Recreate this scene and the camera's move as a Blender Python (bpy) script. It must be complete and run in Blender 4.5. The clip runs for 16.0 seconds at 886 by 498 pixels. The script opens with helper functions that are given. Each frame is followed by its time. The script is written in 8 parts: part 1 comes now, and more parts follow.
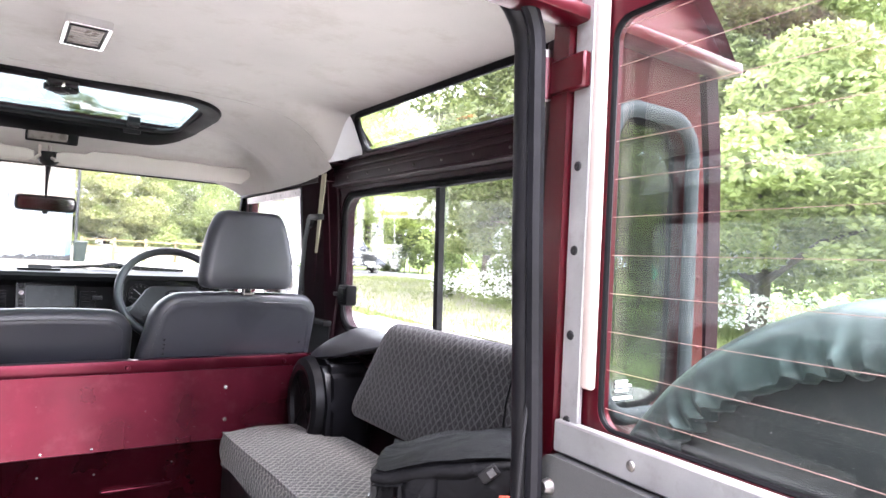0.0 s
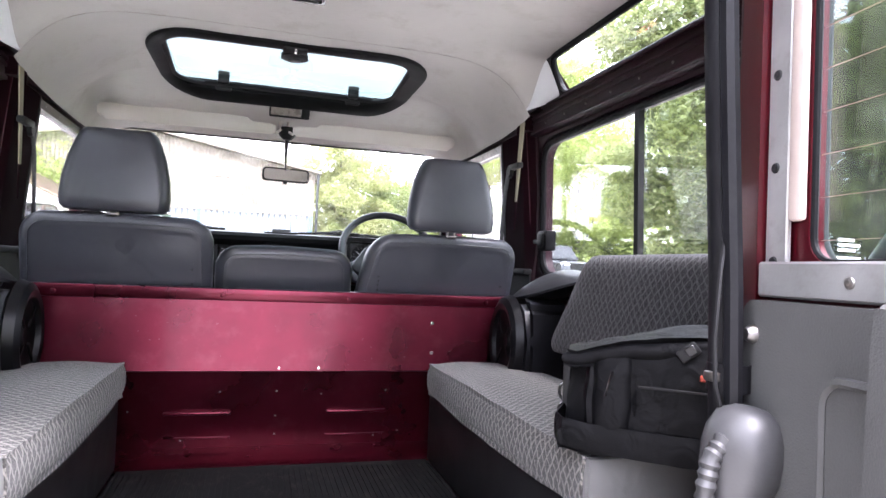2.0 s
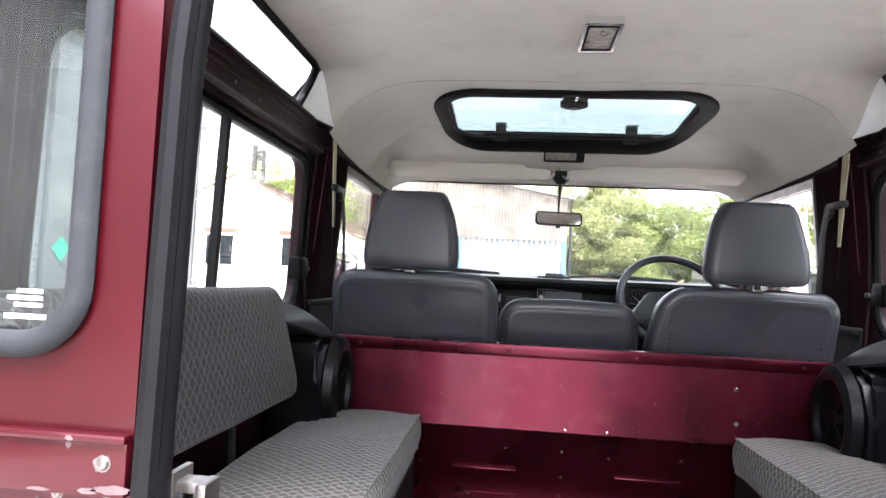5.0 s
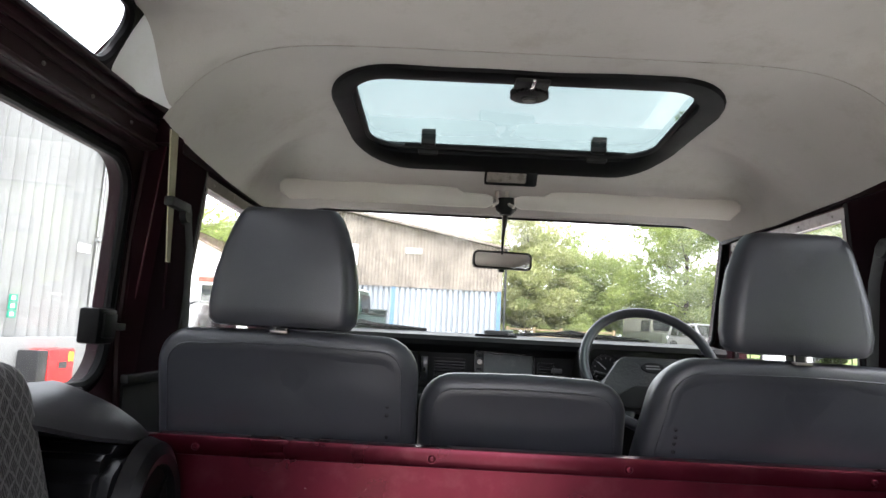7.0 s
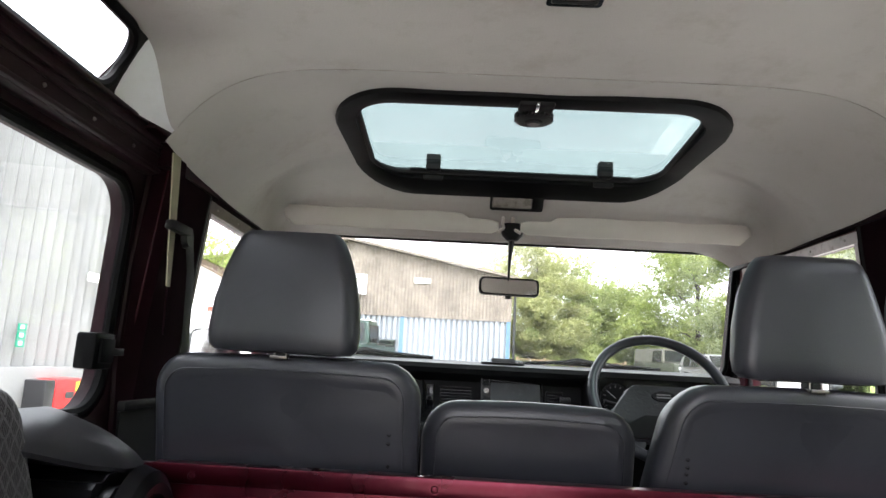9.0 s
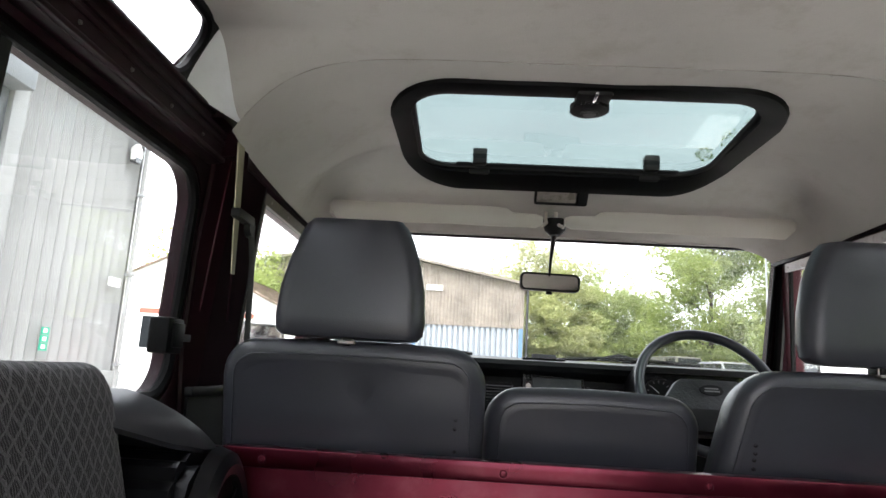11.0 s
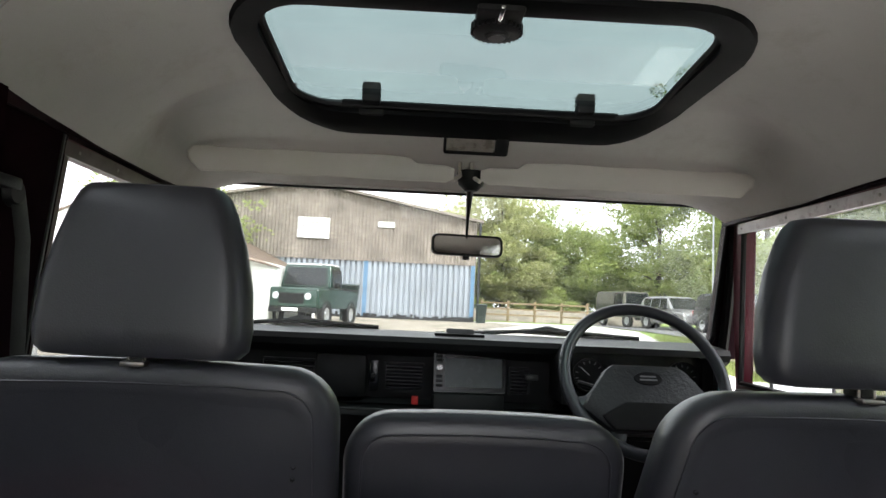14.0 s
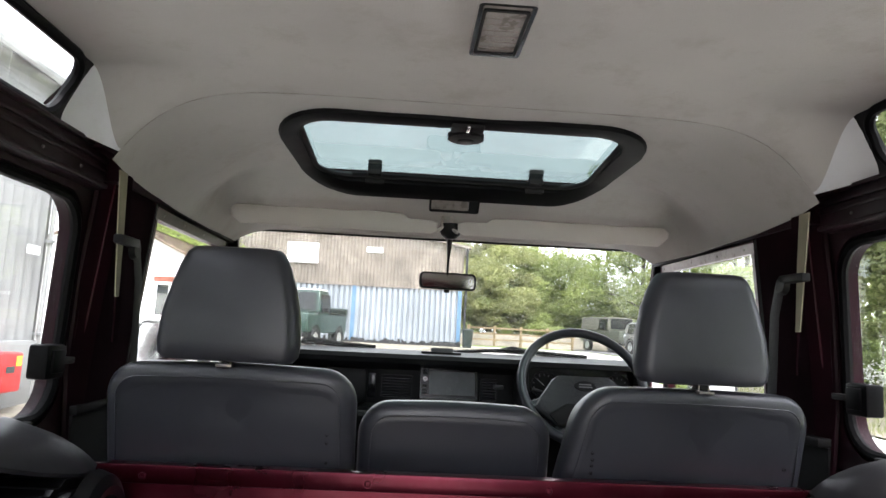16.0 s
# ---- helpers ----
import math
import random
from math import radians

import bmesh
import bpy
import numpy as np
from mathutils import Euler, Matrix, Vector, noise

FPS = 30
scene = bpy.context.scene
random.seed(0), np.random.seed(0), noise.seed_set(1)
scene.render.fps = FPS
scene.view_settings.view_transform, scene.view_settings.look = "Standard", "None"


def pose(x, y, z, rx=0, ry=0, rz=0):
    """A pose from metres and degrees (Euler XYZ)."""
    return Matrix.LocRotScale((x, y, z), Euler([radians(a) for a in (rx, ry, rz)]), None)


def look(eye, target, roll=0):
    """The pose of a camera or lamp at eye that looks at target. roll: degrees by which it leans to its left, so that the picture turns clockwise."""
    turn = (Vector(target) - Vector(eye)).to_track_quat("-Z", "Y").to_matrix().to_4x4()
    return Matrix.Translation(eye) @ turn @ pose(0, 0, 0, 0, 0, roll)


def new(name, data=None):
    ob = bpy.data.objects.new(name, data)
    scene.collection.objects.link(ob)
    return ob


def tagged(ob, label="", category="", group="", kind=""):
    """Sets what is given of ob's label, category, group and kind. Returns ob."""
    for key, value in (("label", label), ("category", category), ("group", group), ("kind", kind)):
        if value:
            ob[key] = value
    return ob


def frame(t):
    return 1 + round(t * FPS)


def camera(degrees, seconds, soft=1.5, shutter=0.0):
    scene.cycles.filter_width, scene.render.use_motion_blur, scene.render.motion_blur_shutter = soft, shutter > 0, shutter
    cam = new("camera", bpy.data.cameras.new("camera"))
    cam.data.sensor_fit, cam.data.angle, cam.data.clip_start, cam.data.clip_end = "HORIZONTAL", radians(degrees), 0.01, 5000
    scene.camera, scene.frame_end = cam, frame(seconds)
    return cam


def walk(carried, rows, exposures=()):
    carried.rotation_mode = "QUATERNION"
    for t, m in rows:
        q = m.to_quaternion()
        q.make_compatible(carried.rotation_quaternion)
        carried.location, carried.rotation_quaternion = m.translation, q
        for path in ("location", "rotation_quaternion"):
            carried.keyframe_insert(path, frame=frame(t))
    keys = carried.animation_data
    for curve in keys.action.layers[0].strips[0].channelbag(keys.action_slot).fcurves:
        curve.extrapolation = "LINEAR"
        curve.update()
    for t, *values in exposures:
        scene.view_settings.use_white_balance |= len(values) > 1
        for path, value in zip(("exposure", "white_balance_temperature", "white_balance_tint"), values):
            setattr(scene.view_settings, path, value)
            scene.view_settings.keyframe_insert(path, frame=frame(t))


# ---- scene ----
cam = camera(68.9, 16.0)
PATH = [
    (0, (-0.14, -2.042, 1.444), (0.993, -0.394, 1.489), 2.8),
    (0.5, (-0.03, -2.016, 1.441), (1.257, -0.485, 1.473), 2.0),
    (1, (-0.085, -2.052, 1.374), (0.944, -0.338, 1.431), 1.7),
    (1.5, (-0.127, -2.031, 1.254), (0.629, -0.18, 1.317), 2.3),
    (2, (-0.101, -2.067, 1.21), (0.451, -0.145, 1.27), 2.5),
    (2.5, (-0.152, -2.117, 1.192), (0.024, -0.126, 1.234), 2.6),
    (3, (-0.175, -2.122, 1.169), (-0.387, -0.133, 1.204), 2.6),
    (5.5, (-0.196, -1.873, 1.319), (-0.409, 0.112, 1.436), 2.8),
    (6, (-0.196, -1.704, 1.313), (-0.267, 0.289, 1.462), 2.9),
    (6.5, (-0.161, -1.404, 1.343), (-0.18, 0.585, 1.556), 2.8),
    (7, (-0.18, -1.286, 1.34), (-0.201, 0.697, 1.599), 3.0),
    (7.5, (-0.181, -1.256, 1.337), (-0.207, 0.722, 1.636), 3.0),
    (8, (-0.172, -1.252, 1.336), (-0.205, 0.722, 1.654), 3.1),
    (8.5, (-0.167, -1.257, 1.333), (-0.213, 0.714, 1.668), 3.1),
    (11, (-0.275, -1.267, 1.282), (-0.36, 0.697, 1.653), 3.2),
    (11.5, (-0.351, -1.254, 1.196), (-0.528, 0.706, 1.552), 3.3),
    (12, (-0.363, -1.248, 1.138), (-0.569, 0.725, 1.391), 3.2),
    (12.5, (-0.397, -1.152, 1.125), (-0.61, 0.828, 1.31), 3.0),
    (13, (-0.276, -1.063, 1.175), (-0.503, 0.918, 1.329), 3.3),
    (13.5, (0.017, -1.027, 1.214), (-0.121, 0.961, 1.379), 3.0),
    (14, (-0.121, -0.907, 1.422), (-0.06, 1.084, 1.602), 2.6),
    (14.5, (-0.223, -0.881, 1.508), (-0.154, 1.107, 1.719), 2.8),
    (15, (-0.221, -0.894, 1.481), (-0.144, 1.091, 1.712), 2.8),
    (15.5, (-0.229, -1.025, 1.459), (-0.133, 0.957, 1.707), 2.7),
    (16, (-0.13, -1.394, 1.417), (-0.035, 0.587, 1.674), 2.9),
]
walk(cam, [(t, look(eye, target, roll)) for t, eye, target, roll in PATH], [(0, 3.3, 6150, 24), (0.5, 2.95, 6200, 27), (1.5, 2.94, 6030, 25), (2.3, 3.1, 6000, 24), (3, 3.25, 5980, 24), (5.5, 2.55, 6250, 20), (7, 2.28, 6350, 17), (11, 2.05, 6400, 16), (12.5, 1.75, 6400, 14), (13.4, 1.9, 6350, 14), (14.2, 1.6, 6450, 14), (16, 2.0, 6350, 17)])

# ---- world, sun, exposure ----
world = bpy.data.worlds.new("sky_world")
scene.world = world
world.use_nodes = True
wn, wl = world.node_tree.nodes, world.node_tree.links
wn.clear()
w_out = wn.new("ShaderNodeOutputWorld")
w_bg = wn.new("ShaderNodeBackground")
w_sky = wn.new("ShaderNodeTexSky")
w_sky.sky_type = "NISHITA"
w_sky.sun_disc = False
w_sky.sun_elevation = radians(61)
w_sky.sun_rotation = radians(162)
w_sky.dust_density = 3.0
w_sky.ozone_density = 1.0
# thin cloud cover over the sky
w_tc = wn.new("ShaderNodeTexCoord")
w_map = wn.new("ShaderNodeMapping")
w_map.inputs["Scale"].default_value = (1.0, 1.0, 2.6)
w_noise = wn.new("ShaderNodeTexNoise")
w_noise.inputs["Scale"].default_value = 2.2
w_noise.inputs["Detail"].default_value = 7.0
w_noise.inputs["Roughness"].default_value = 0.55
w_ramp = wn.new("ShaderNodeValToRGB")
w_ramp.color_ramp.elements[0].position = 0.34
w_ramp.color_ramp.elements[0].color = (0.72, 0.72, 0.72, 1)
w_ramp.color_ramp.elements[1].position = 0.62
w_ramp.color_ramp.elements[1].color = (1, 1, 1, 1)
w_mix = wn.new("ShaderNodeMix")
w_mix.data_type = "RGBA"
w_mix.inputs[7].default_value = (13.0, 13.2, 13.6, 1)
wl.new(w_tc.outputs["Generated"], w_map.inputs["Vector"])
wl.new(w_map.outputs["Vector"], w_noise.inputs["Vector"])
wl.new(w_noise.outputs["Fac"], w_ramp.inputs["Fac"])
wl.new(w_ramp.outputs["Color"], w_mix.inputs[0])
wl.new(w_sky.outputs["Color"], w_mix.inputs[6])
wl.new(w_mix.outputs[2], w_bg.inputs["Color"])
w_bg.inputs["Strength"].default_value = 0.12
wl.new(w_bg.outputs["Background"], w_out.inputs["Surface"])

sun = new("sun", bpy.data.lights.new("sun", "SUN"))
sun.data.energy = 3.4
sun.data.angle = radians(25)
sun.data.color = (1.0, 0.97, 0.94)
sun.matrix_world = look((3, -9, 17), (0, 0, 0))


# ---- materials ----
def mat(name, color, rough=0.5, metal=0.0, var=0.15, scale=8.0, bump=0.0, bump_scale=60.0, coat=0.0, spec=0.5, fine=0.0, dirt=None, dirt_amount=0.0, crease=0.0, crease_scale=12.0):
    """A surface with large stains, fine grain and relief, in object space."""
    m = bpy.data.materials.new(name)
    m.use_nodes = True
    n, l = m.node_tree.nodes, m.node_tree.links
    b = n["Principled BSDF"]
    b.inputs["Roughness"].default_value = rough
    b.inputs["Metallic"].default_value = metal
    b.inputs["Coat Weight"].default_value = coat
    b.inputs["Coat Roughness"].default_value = 0.08
    b.inputs["Specular IOR Level"].default_value = spec
    tc = n.new("ShaderNodeTexCoord")
    big = n.new("ShaderNodeTexNoise")
    big.inputs["Scale"].default_value = scale
    big.inputs["Detail"].default_value = 5.0
    l.new(tc.outputs["Object"], big.inputs["Vector"])
    small = n.new("ShaderNodeTexNoise")
    small.inputs["Scale"].default_value = bump_scale
    small.inputs["Detail"].default_value = 3.0
    l.new(tc.outputs["Object"], small.inputs["Vector"])
    ramp = n.new("ShaderNodeValToRGB")
    ramp.color_ramp.elements[0].position = 0.3
    ramp.color_ramp.elements[1].position = 0.7
    ramp.color_ramp.elements[0].color = (*[c * (1 - var) for c in color], 1)
    ramp.color_ramp.elements[1].color = (*[min(1, c * (1 + var)) for c in color], 1)
    l.new(big.outputs["Fac"], ramp.inputs["Fac"])
    out = ramp.outputs["Color"]
    if fine > 0:
        mul = n.new("ShaderNodeMix")
        mul.data_type = "RGBA"
        mul.blend_type = "OVERLAY"
        mul.inputs[0].default_value = fine
        l.new(out, mul.inputs[6])
        l.new(small.outputs["Fac"], mul.inputs[7])
        out = mul.outputs[2]
    if dirt:
        dn = n.new("ShaderNodeTexNoise")
        dn.inputs["Scale"].default_value = scale * 2.7
        dn.inputs["Detail"].default_value = 8.0
        dn.inputs["Roughness"].default_value = 0.7
        l.new(tc.outputs["Object"], dn.inputs["Vector"])
        dr = n.new("ShaderNodeMapRange")
        dr.inputs[1].default_value, dr.inputs[2].default_value = 0.52, 0.75
        dr.inputs[3].default_value, dr.inputs[4].default_value = 0.0, dirt_amount
        l.new(dn.outputs["Fac"], dr.inputs[0])
        dm = n.new("ShaderNodeMix")
        dm.data_type = "RGBA"
        dm.inputs[7].default_value = (*dirt, 1)
        l.new(dr.outputs[0], dm.inputs[0])
        l.new(out, dm.inputs[6])
        out = dm.outputs[2]
    l.new(out, b.inputs["Base Color"])
    rr = n.new("ShaderNodeMapRange")
    rr.inputs[3].default_value, rr.inputs[4].default_value = max(0.02, rough - 0.08), min(1, rough + 0.1)
    l.new(big.outputs["Fac"], rr.inputs[0])
    l.new(rr.outputs[0], b.inputs["Roughness"])
    if bump > 0:
        bp = n.new("ShaderNodeBump")
        bp.inputs["Strength"].default_value = bump
        bp.inputs["Distance"].default_value = 0.002
        l.new(small.outputs["Fac"], bp.inputs["Height"])
        l.new(bp.outputs["Normal"], b.inputs["Normal"])
        if crease > 0:
            # soft folds and dents, warped so that they wander
            cw = n.new("ShaderNodeTexNoise")
            cw.inputs["Scale"].default_value = crease_scale
            cw.inputs["Detail"].default_value = 2.0
            cw.inputs["Distortion"].default_value = 1.2
            l.new(tc.outputs["Object"], cw.inputs["Vector"])
            cb = n.new("ShaderNodeBump")
            cb.inputs["Strength"].default_value = crease
            cb.inputs["Distance"].default_value = 0.02
            l.new(cw.outputs["Fac"], cb.inputs["Height"])
            l.new(cb.outputs["Normal"], bp.inputs["Normal"])
    return m


def glass(name, tint=(0.94, 0.97, 0.96), gloss=0.02, grime=0.05, film=0.0, mirror=0.035):
    """Window glass: clear, tinted, with a mirror-like gloss and a little dust."""
    m = bpy.data.materials.new(name)
    m.use_nodes = True
    n, l = m.node_tree.nodes, m.node_tree.links
    n.clear()
    out = n.new("ShaderNodeOutputMaterial")
    tr = n.new("ShaderNodeBsdfTransparent")
    tr.inputs["Color"].default_value = (*tint, 1)
    gl = n.new("ShaderNodeBsdfGlossy")
    gl.inputs["Roughness"].default_value = gloss
    df = n.new("ShaderNodeBsdfDiffuse")
    df.inputs["Color"].default_value = (0.6, 0.6, 0.58, 1)
    tc = n.new("ShaderNodeTexCoord")
    ns = n.new("ShaderNodeTexNoise")
    ns.inputs["Scale"].default_value = 6.0
    ns.inputs["Detail"].default_value = 8.0
    l.new(tc.outputs["Object"], ns.inputs["Vector"])
    mr = n.new("ShaderNodeMapRange")
    mr.inputs[1].default_value, mr.inputs[2].default_value = 0.4, 0.75
    mr.inputs[3].default_value, mr.inputs[4].default_value = film, film + grime
    l.new(ns.outputs["Fac"], mr.inputs[0])
    m1 = n.new("ShaderNodeMixShader")
    l.new(mr.outputs[0], m1.inputs[0])
    l.new(tr.outputs[0], m1.inputs[1])
    l.new(df.outputs[0], m1.inputs[2])
    lw = n.new("ShaderNodeLayerWeight")
    lw.inputs["Blend"].default_value = 0.5
    pw = n.new("ShaderNodeMath")
    pw.operation = "POWER"
    pw.inputs[1].default_value = 5.0
    l.new(lw.outputs["Facing"], pw.inputs[0])
    fr = n.new("ShaderNodeMath")
    fr.operation = "MULTIPLY_ADD"
    fr.inputs[1].default_value, fr.inputs[2].default_value = 0.9, mirror
    l.new(pw.outputs[0], fr.inputs[0])
    m2 = n.new("ShaderNodeMixShader")
    l.new(fr.outputs[0], m2.inputs[0])
    l.new(m1.outputs[0], m2.inputs[1])
    l.new(gl.outputs[0], m2.inputs[2])
    l.new(m2.outputs[0], out.inputs["Surface"])
    return m


def weave(name, light, dark, along, across, cell=0.023, depth=0.8):
    """Woven seat cloth: rows of slanting diamond patches of fine threads. along, across: the two directions of the cloth."""
    m = bpy.data.materials.new(name)
    m.use_nodes = True
    n, l = m.node_tree.nodes, m.node_tree.links
    b = n["Principled BSDF"]
    b.inputs["Roughness"].default_value = 0.95
    b.inputs["Sheen Weight"].default_value = 0.15
    b.inputs["Specular IOR Level"].default_value = 0.1
    tc = n.new("ShaderNodeTexCoord")

    def dot(v):
        d = n.new("ShaderNodeVectorMath")
        d.operation = "DOT_PRODUCT"
        d.inputs[1].default_value = v
        l.new(wob.outputs[0], d.inputs[0])
        return d.outputs["Value"]

    def op(kind, a, c):
        o = n.new("ShaderNodeMath")
        o.operation = kind
        for i, q in enumerate((a, c)):
            if isinstance(q, (int, float)):
                o.inputs[i].default_value = q
            else:
                l.new(q, o.inputs[i])
        return o.outputs[0]

    wn_ = n.new("ShaderNodeTexNoise")
    wn_.inputs["Scale"].default_value = 38.0
    l.new(tc.outputs["Object"], wn_.inputs["Vector"])
    wob = n.new("ShaderNodeVectorMath")
    wob.operation = "MULTIPLY_ADD"
    wob.inputs[1].default_value = (0.012, 0.012, 0.012)
    l.new(wn_.outputs["Color"], wob.inputs[0])
    l.new(tc.outputs["Object"], wob.inputs[2])
    u, v = dot(along), dot(across)
    ku, kv = math.pi / cell, math.pi / (cell * 1.3)
    a = op("ABSOLUTE", op("SINE", op("ADD", op("MULTIPLY", u, ku), op("MULTIPLY", v, kv)), 0), 0)
    c = op("ABSOLUTE", op("SINE", op("SUBTRACT", op("MULTIPLY", u, ku), op("MULTIPLY", v, kv)), 0), 0)
    near = op("MINIMUM", a, c)
    lines = n.new("ShaderNodeMapRange")
    lines.interpolation_type = "SMOOTHSTEP"
    lines.inputs[1].default_value, lines.inputs[2].default_value = 0.12, 0.48
    lines.inputs[3].default_value, lines.inputs[4].default_value = 1.0, 0.0
    l.new(near, lines.inputs[0])
    dash = n.new("ShaderNodeMapRange")
    dash.inputs[1].default_value, dash.inputs[2].default_value = -0.6, 0.3
    dash.inputs[3].default_value, dash.inputs[4].default_value = 0.5, 1.0
    l.new(op("SINE", op("ADD", op("MULTIPLY", u, ku * 11.0), op("MULTIPLY", v, kv * 5.0)), 0), dash.inputs[0])
    gr = n.new("ShaderNodeTexNoise")
    gr.inputs["Scale"].default_value = 300.0
    gr.inputs["Detail"].default_value = 2.0
    l.new(tc.outputs["Object"], gr.inputs["Vector"])
    # grey ground with lattice patches of short dark slanting threads
    patch = op("MAXIMUM", op("SUBTRACT", 1.0, lines.outputs[0]), 0.18)
    body = op("ADD", op("MULTIPLY", gr.outputs["Fac"], 0.8), 0.34)
    total = op("SUBTRACT", body, op("MULTIPLY", op("MULTIPLY", patch, dash.outputs[0]), depth))
    ramp = n.new("ShaderNodeValToRGB")
    ramp.color_ramp.elements[0].position = 0.12
    ramp.color_ramp.elements[0].color = (*dark, 1)
    ramp.color_ramp.elements[1].position = 0.85
    ramp.color_ramp.elements[1].color = (*light, 1)
    l.new(total, ramp.inputs["Fac"])
    l.new(ramp.outputs["Color"], b.inputs["Base Color"])
    bp = n.new("ShaderNodeBump")
    bp.inputs["Strength"].default_value = 0.5
    bp.inputs["Distance"].default_value = 0.002
    l.new(total, bp.inputs["Height"])
    l.new(bp.outputs["Normal"], b.inputs["Normal"])
    return m


PAINT = mat("maroon_paint", (0.055, 0.0016, 0.0055), 0.3, 0.5, 0.2, 3, 0.04, 300, coat=0.22, dirt=(0.12, 0.02, 0.026), dirt_amount=0.15)
PAINT_IN = mat("maroon_paint_inside", (0.074, 0.006, 0.0145), 0.28, 0.85, 0.3, 5, 0.05, 160, coat=0.08, dirt=(0.16, 0.06, 0.07), dirt_amount=0.2)
# three darkened copies of the maroon: the inside's shade is put into their colour
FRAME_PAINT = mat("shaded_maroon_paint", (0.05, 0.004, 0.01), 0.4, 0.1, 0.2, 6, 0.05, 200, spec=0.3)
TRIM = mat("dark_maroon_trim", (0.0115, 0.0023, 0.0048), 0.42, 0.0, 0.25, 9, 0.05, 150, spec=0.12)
POST = mat("shaded_post_paint", (0.0095, 0.003, 0.0048), 0.85, 0.0, 0.3, 9, 0.05, 150, spec=0.02)
# one channel metal twice: shade in the left door's colour, light in the right's
WORN_SHADED = mat("worn_channel_shaded", (0.08, 0.06, 0.055), 0.5, 0.5, 0.3, 14, 0.1, 200, dirt=(0.05, 0.03, 0.03), dirt_amount=0.7)
WORN_LIT = mat("worn_channel_lit", (0.42, 0.38, 0.385), 0.45, 0.35, 0.2, 14, 0.1, 200, dirt=(0.12, 0.07, 0.07), dirt_amount=0.8)
LINER = mat("headlining", (0.455, 0.435, 0.407), 0.95, 0, 0.07, 3.0, 0.25, 260, spec=0.15, crease=0.22, crease_scale=4.0, dirt=(0.33, 0.285, 0.235), dirt_amount=0.5)
CHEEK = mat("white_moulded_trim", (0.68, 0.69, 0.70), 0.55, 0, 0.06, 5, 0.05, 80, dirt=(0.5, 0.48, 0.45), dirt_amount=0.3)
VISOR = mat("visor_vinyl", (0.50, 0.46, 0.42), 0.6, 0, 0.06, 5, 0.2, 180, dirt=(0.45, 0.4, 0.33), dirt_amount=0.3)
VINYL = mat("grey_vinyl", (0.028, 0.0295, 0.0365), 0.37, 0, 0.15, 3.5, 0.14, 420, fine=0.1, spec=0.55, crease=0.16, crease_scale=5.0, dirt=(0.045, 0.046, 0.05), dirt_amount=0.2)
PAD = mat("grained_grey_plastic", (0.03, 0.031, 0.034), 0.5, 0, 0.15, 5, 0.5, 240, spec=0.4, crease=0.2, crease_scale=60.0)
PALE_VINYL = mat("pale_grey_vinyl", (0.125, 0.124, 0.12), 0.38, 0, 0.12, 5, 0.15, 300, crease=0.4, crease_scale=9.0)
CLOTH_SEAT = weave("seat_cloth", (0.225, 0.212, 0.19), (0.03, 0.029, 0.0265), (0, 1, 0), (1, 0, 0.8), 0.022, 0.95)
# the cushion's cloth again, its colour darkened for the shade on the backrests
CLOTH_BACK = weave("shaded_backrest_cloth", (0.092, 0.0885, 0.09), (0.0115, 0.011, 0.0122), (0, 1, 0), (0.2, 0, 1), 0.024, 0.85)
BLACK = mat("black_plastic", (0.009, 0.009, 0.0096), 0.5, 0, 0.25, 12, 0.2, 350, spec=0.22)
GLOSSY = mat("shiny_black_plastic", (0.01, 0.01, 0.012), 0.22, 0, 0.2, 10)
POD = mat("satin_black_plastic", (0.004, 0.004, 0.005), 0.32, 0, 0.25, 9, 0.1, 200, spec=0.22, dirt=(0.007, 0.007, 0.008), dirt_amount=0.4)
LID = mat("dark_grey_lid", (0.013, 0.013, 0.015), 0.42, 0, 0.3, 7, 0.2, 300, spec=0.4, dirt=(0.035, 0.033, 0.032), dirt_amount=0.4)
RUBBER = mat("black_rubber", (0.0035, 0.0035, 0.004), 0.5, 0, 0.25, 14, 0.15, 220, spec=0.08, dirt=(0.007, 0.007, 0.007), dirt_amount=0.3)
SEAL = mat("grey_rubber_seal", (0.005, 0.005, 0.006), 0.42, 0, 0.25, 10, 0.15, 200, spec=0.14, dirt=(0.017, 0.017, 0.0185), dirt_amount=0.4)
WINDOW_RUBBER = mat("grey_window_rubber", (0.024, 0.027, 0.029), 0.6, 0, 0.2, 10, 0.2, 200, spec=0.12, dirt=(0.05, 0.05, 0.053), dirt_amount=0.5)
MAT_RUB = mat("rubber_floor_mat", (0.012, 0.012, 0.012), 0.7, 0, 0.3, 9, 0.3, 180, spec=0.08, dirt=(0.06, 0.052, 0.045), dirt_amount=0.6)
ALU = mat("aluminium_strip", (0.31, 0.31, 0.305), 0.42, 0.6, 0.2, 9, 0.15, 200, dirt=(0.2, 0.19, 0.175), dirt_amount=0.6)
STEEL = mat("dull_steel", (0.22, 0.21, 0.2), 0.4, 1.0, 0.2, 20, 0.1, 200, dirt=(0.28, 0.2, 0.14), dirt_amount=0.6)
CHROME = mat("chrome", (0.8, 0.8, 0.8), 0.12, 1.0, 0.05, 20)
TAN = mat("tan_seal_strip", (0.33, 0.275, 0.245), 0.7, 0, 0.12, 12, 0.2, 120, dirt=(0.4, 0.33, 0.27), dirt_amount=0.4)
DOOR_TRIM = mat("grey_moulded_trim", (0.052, 0.053, 0.0515), 0.55, 0, 0.1, 7, 0.35, 380, spec=0.35, dirt=(0.08, 0.08, 0.078), dirt_amount=0.3)
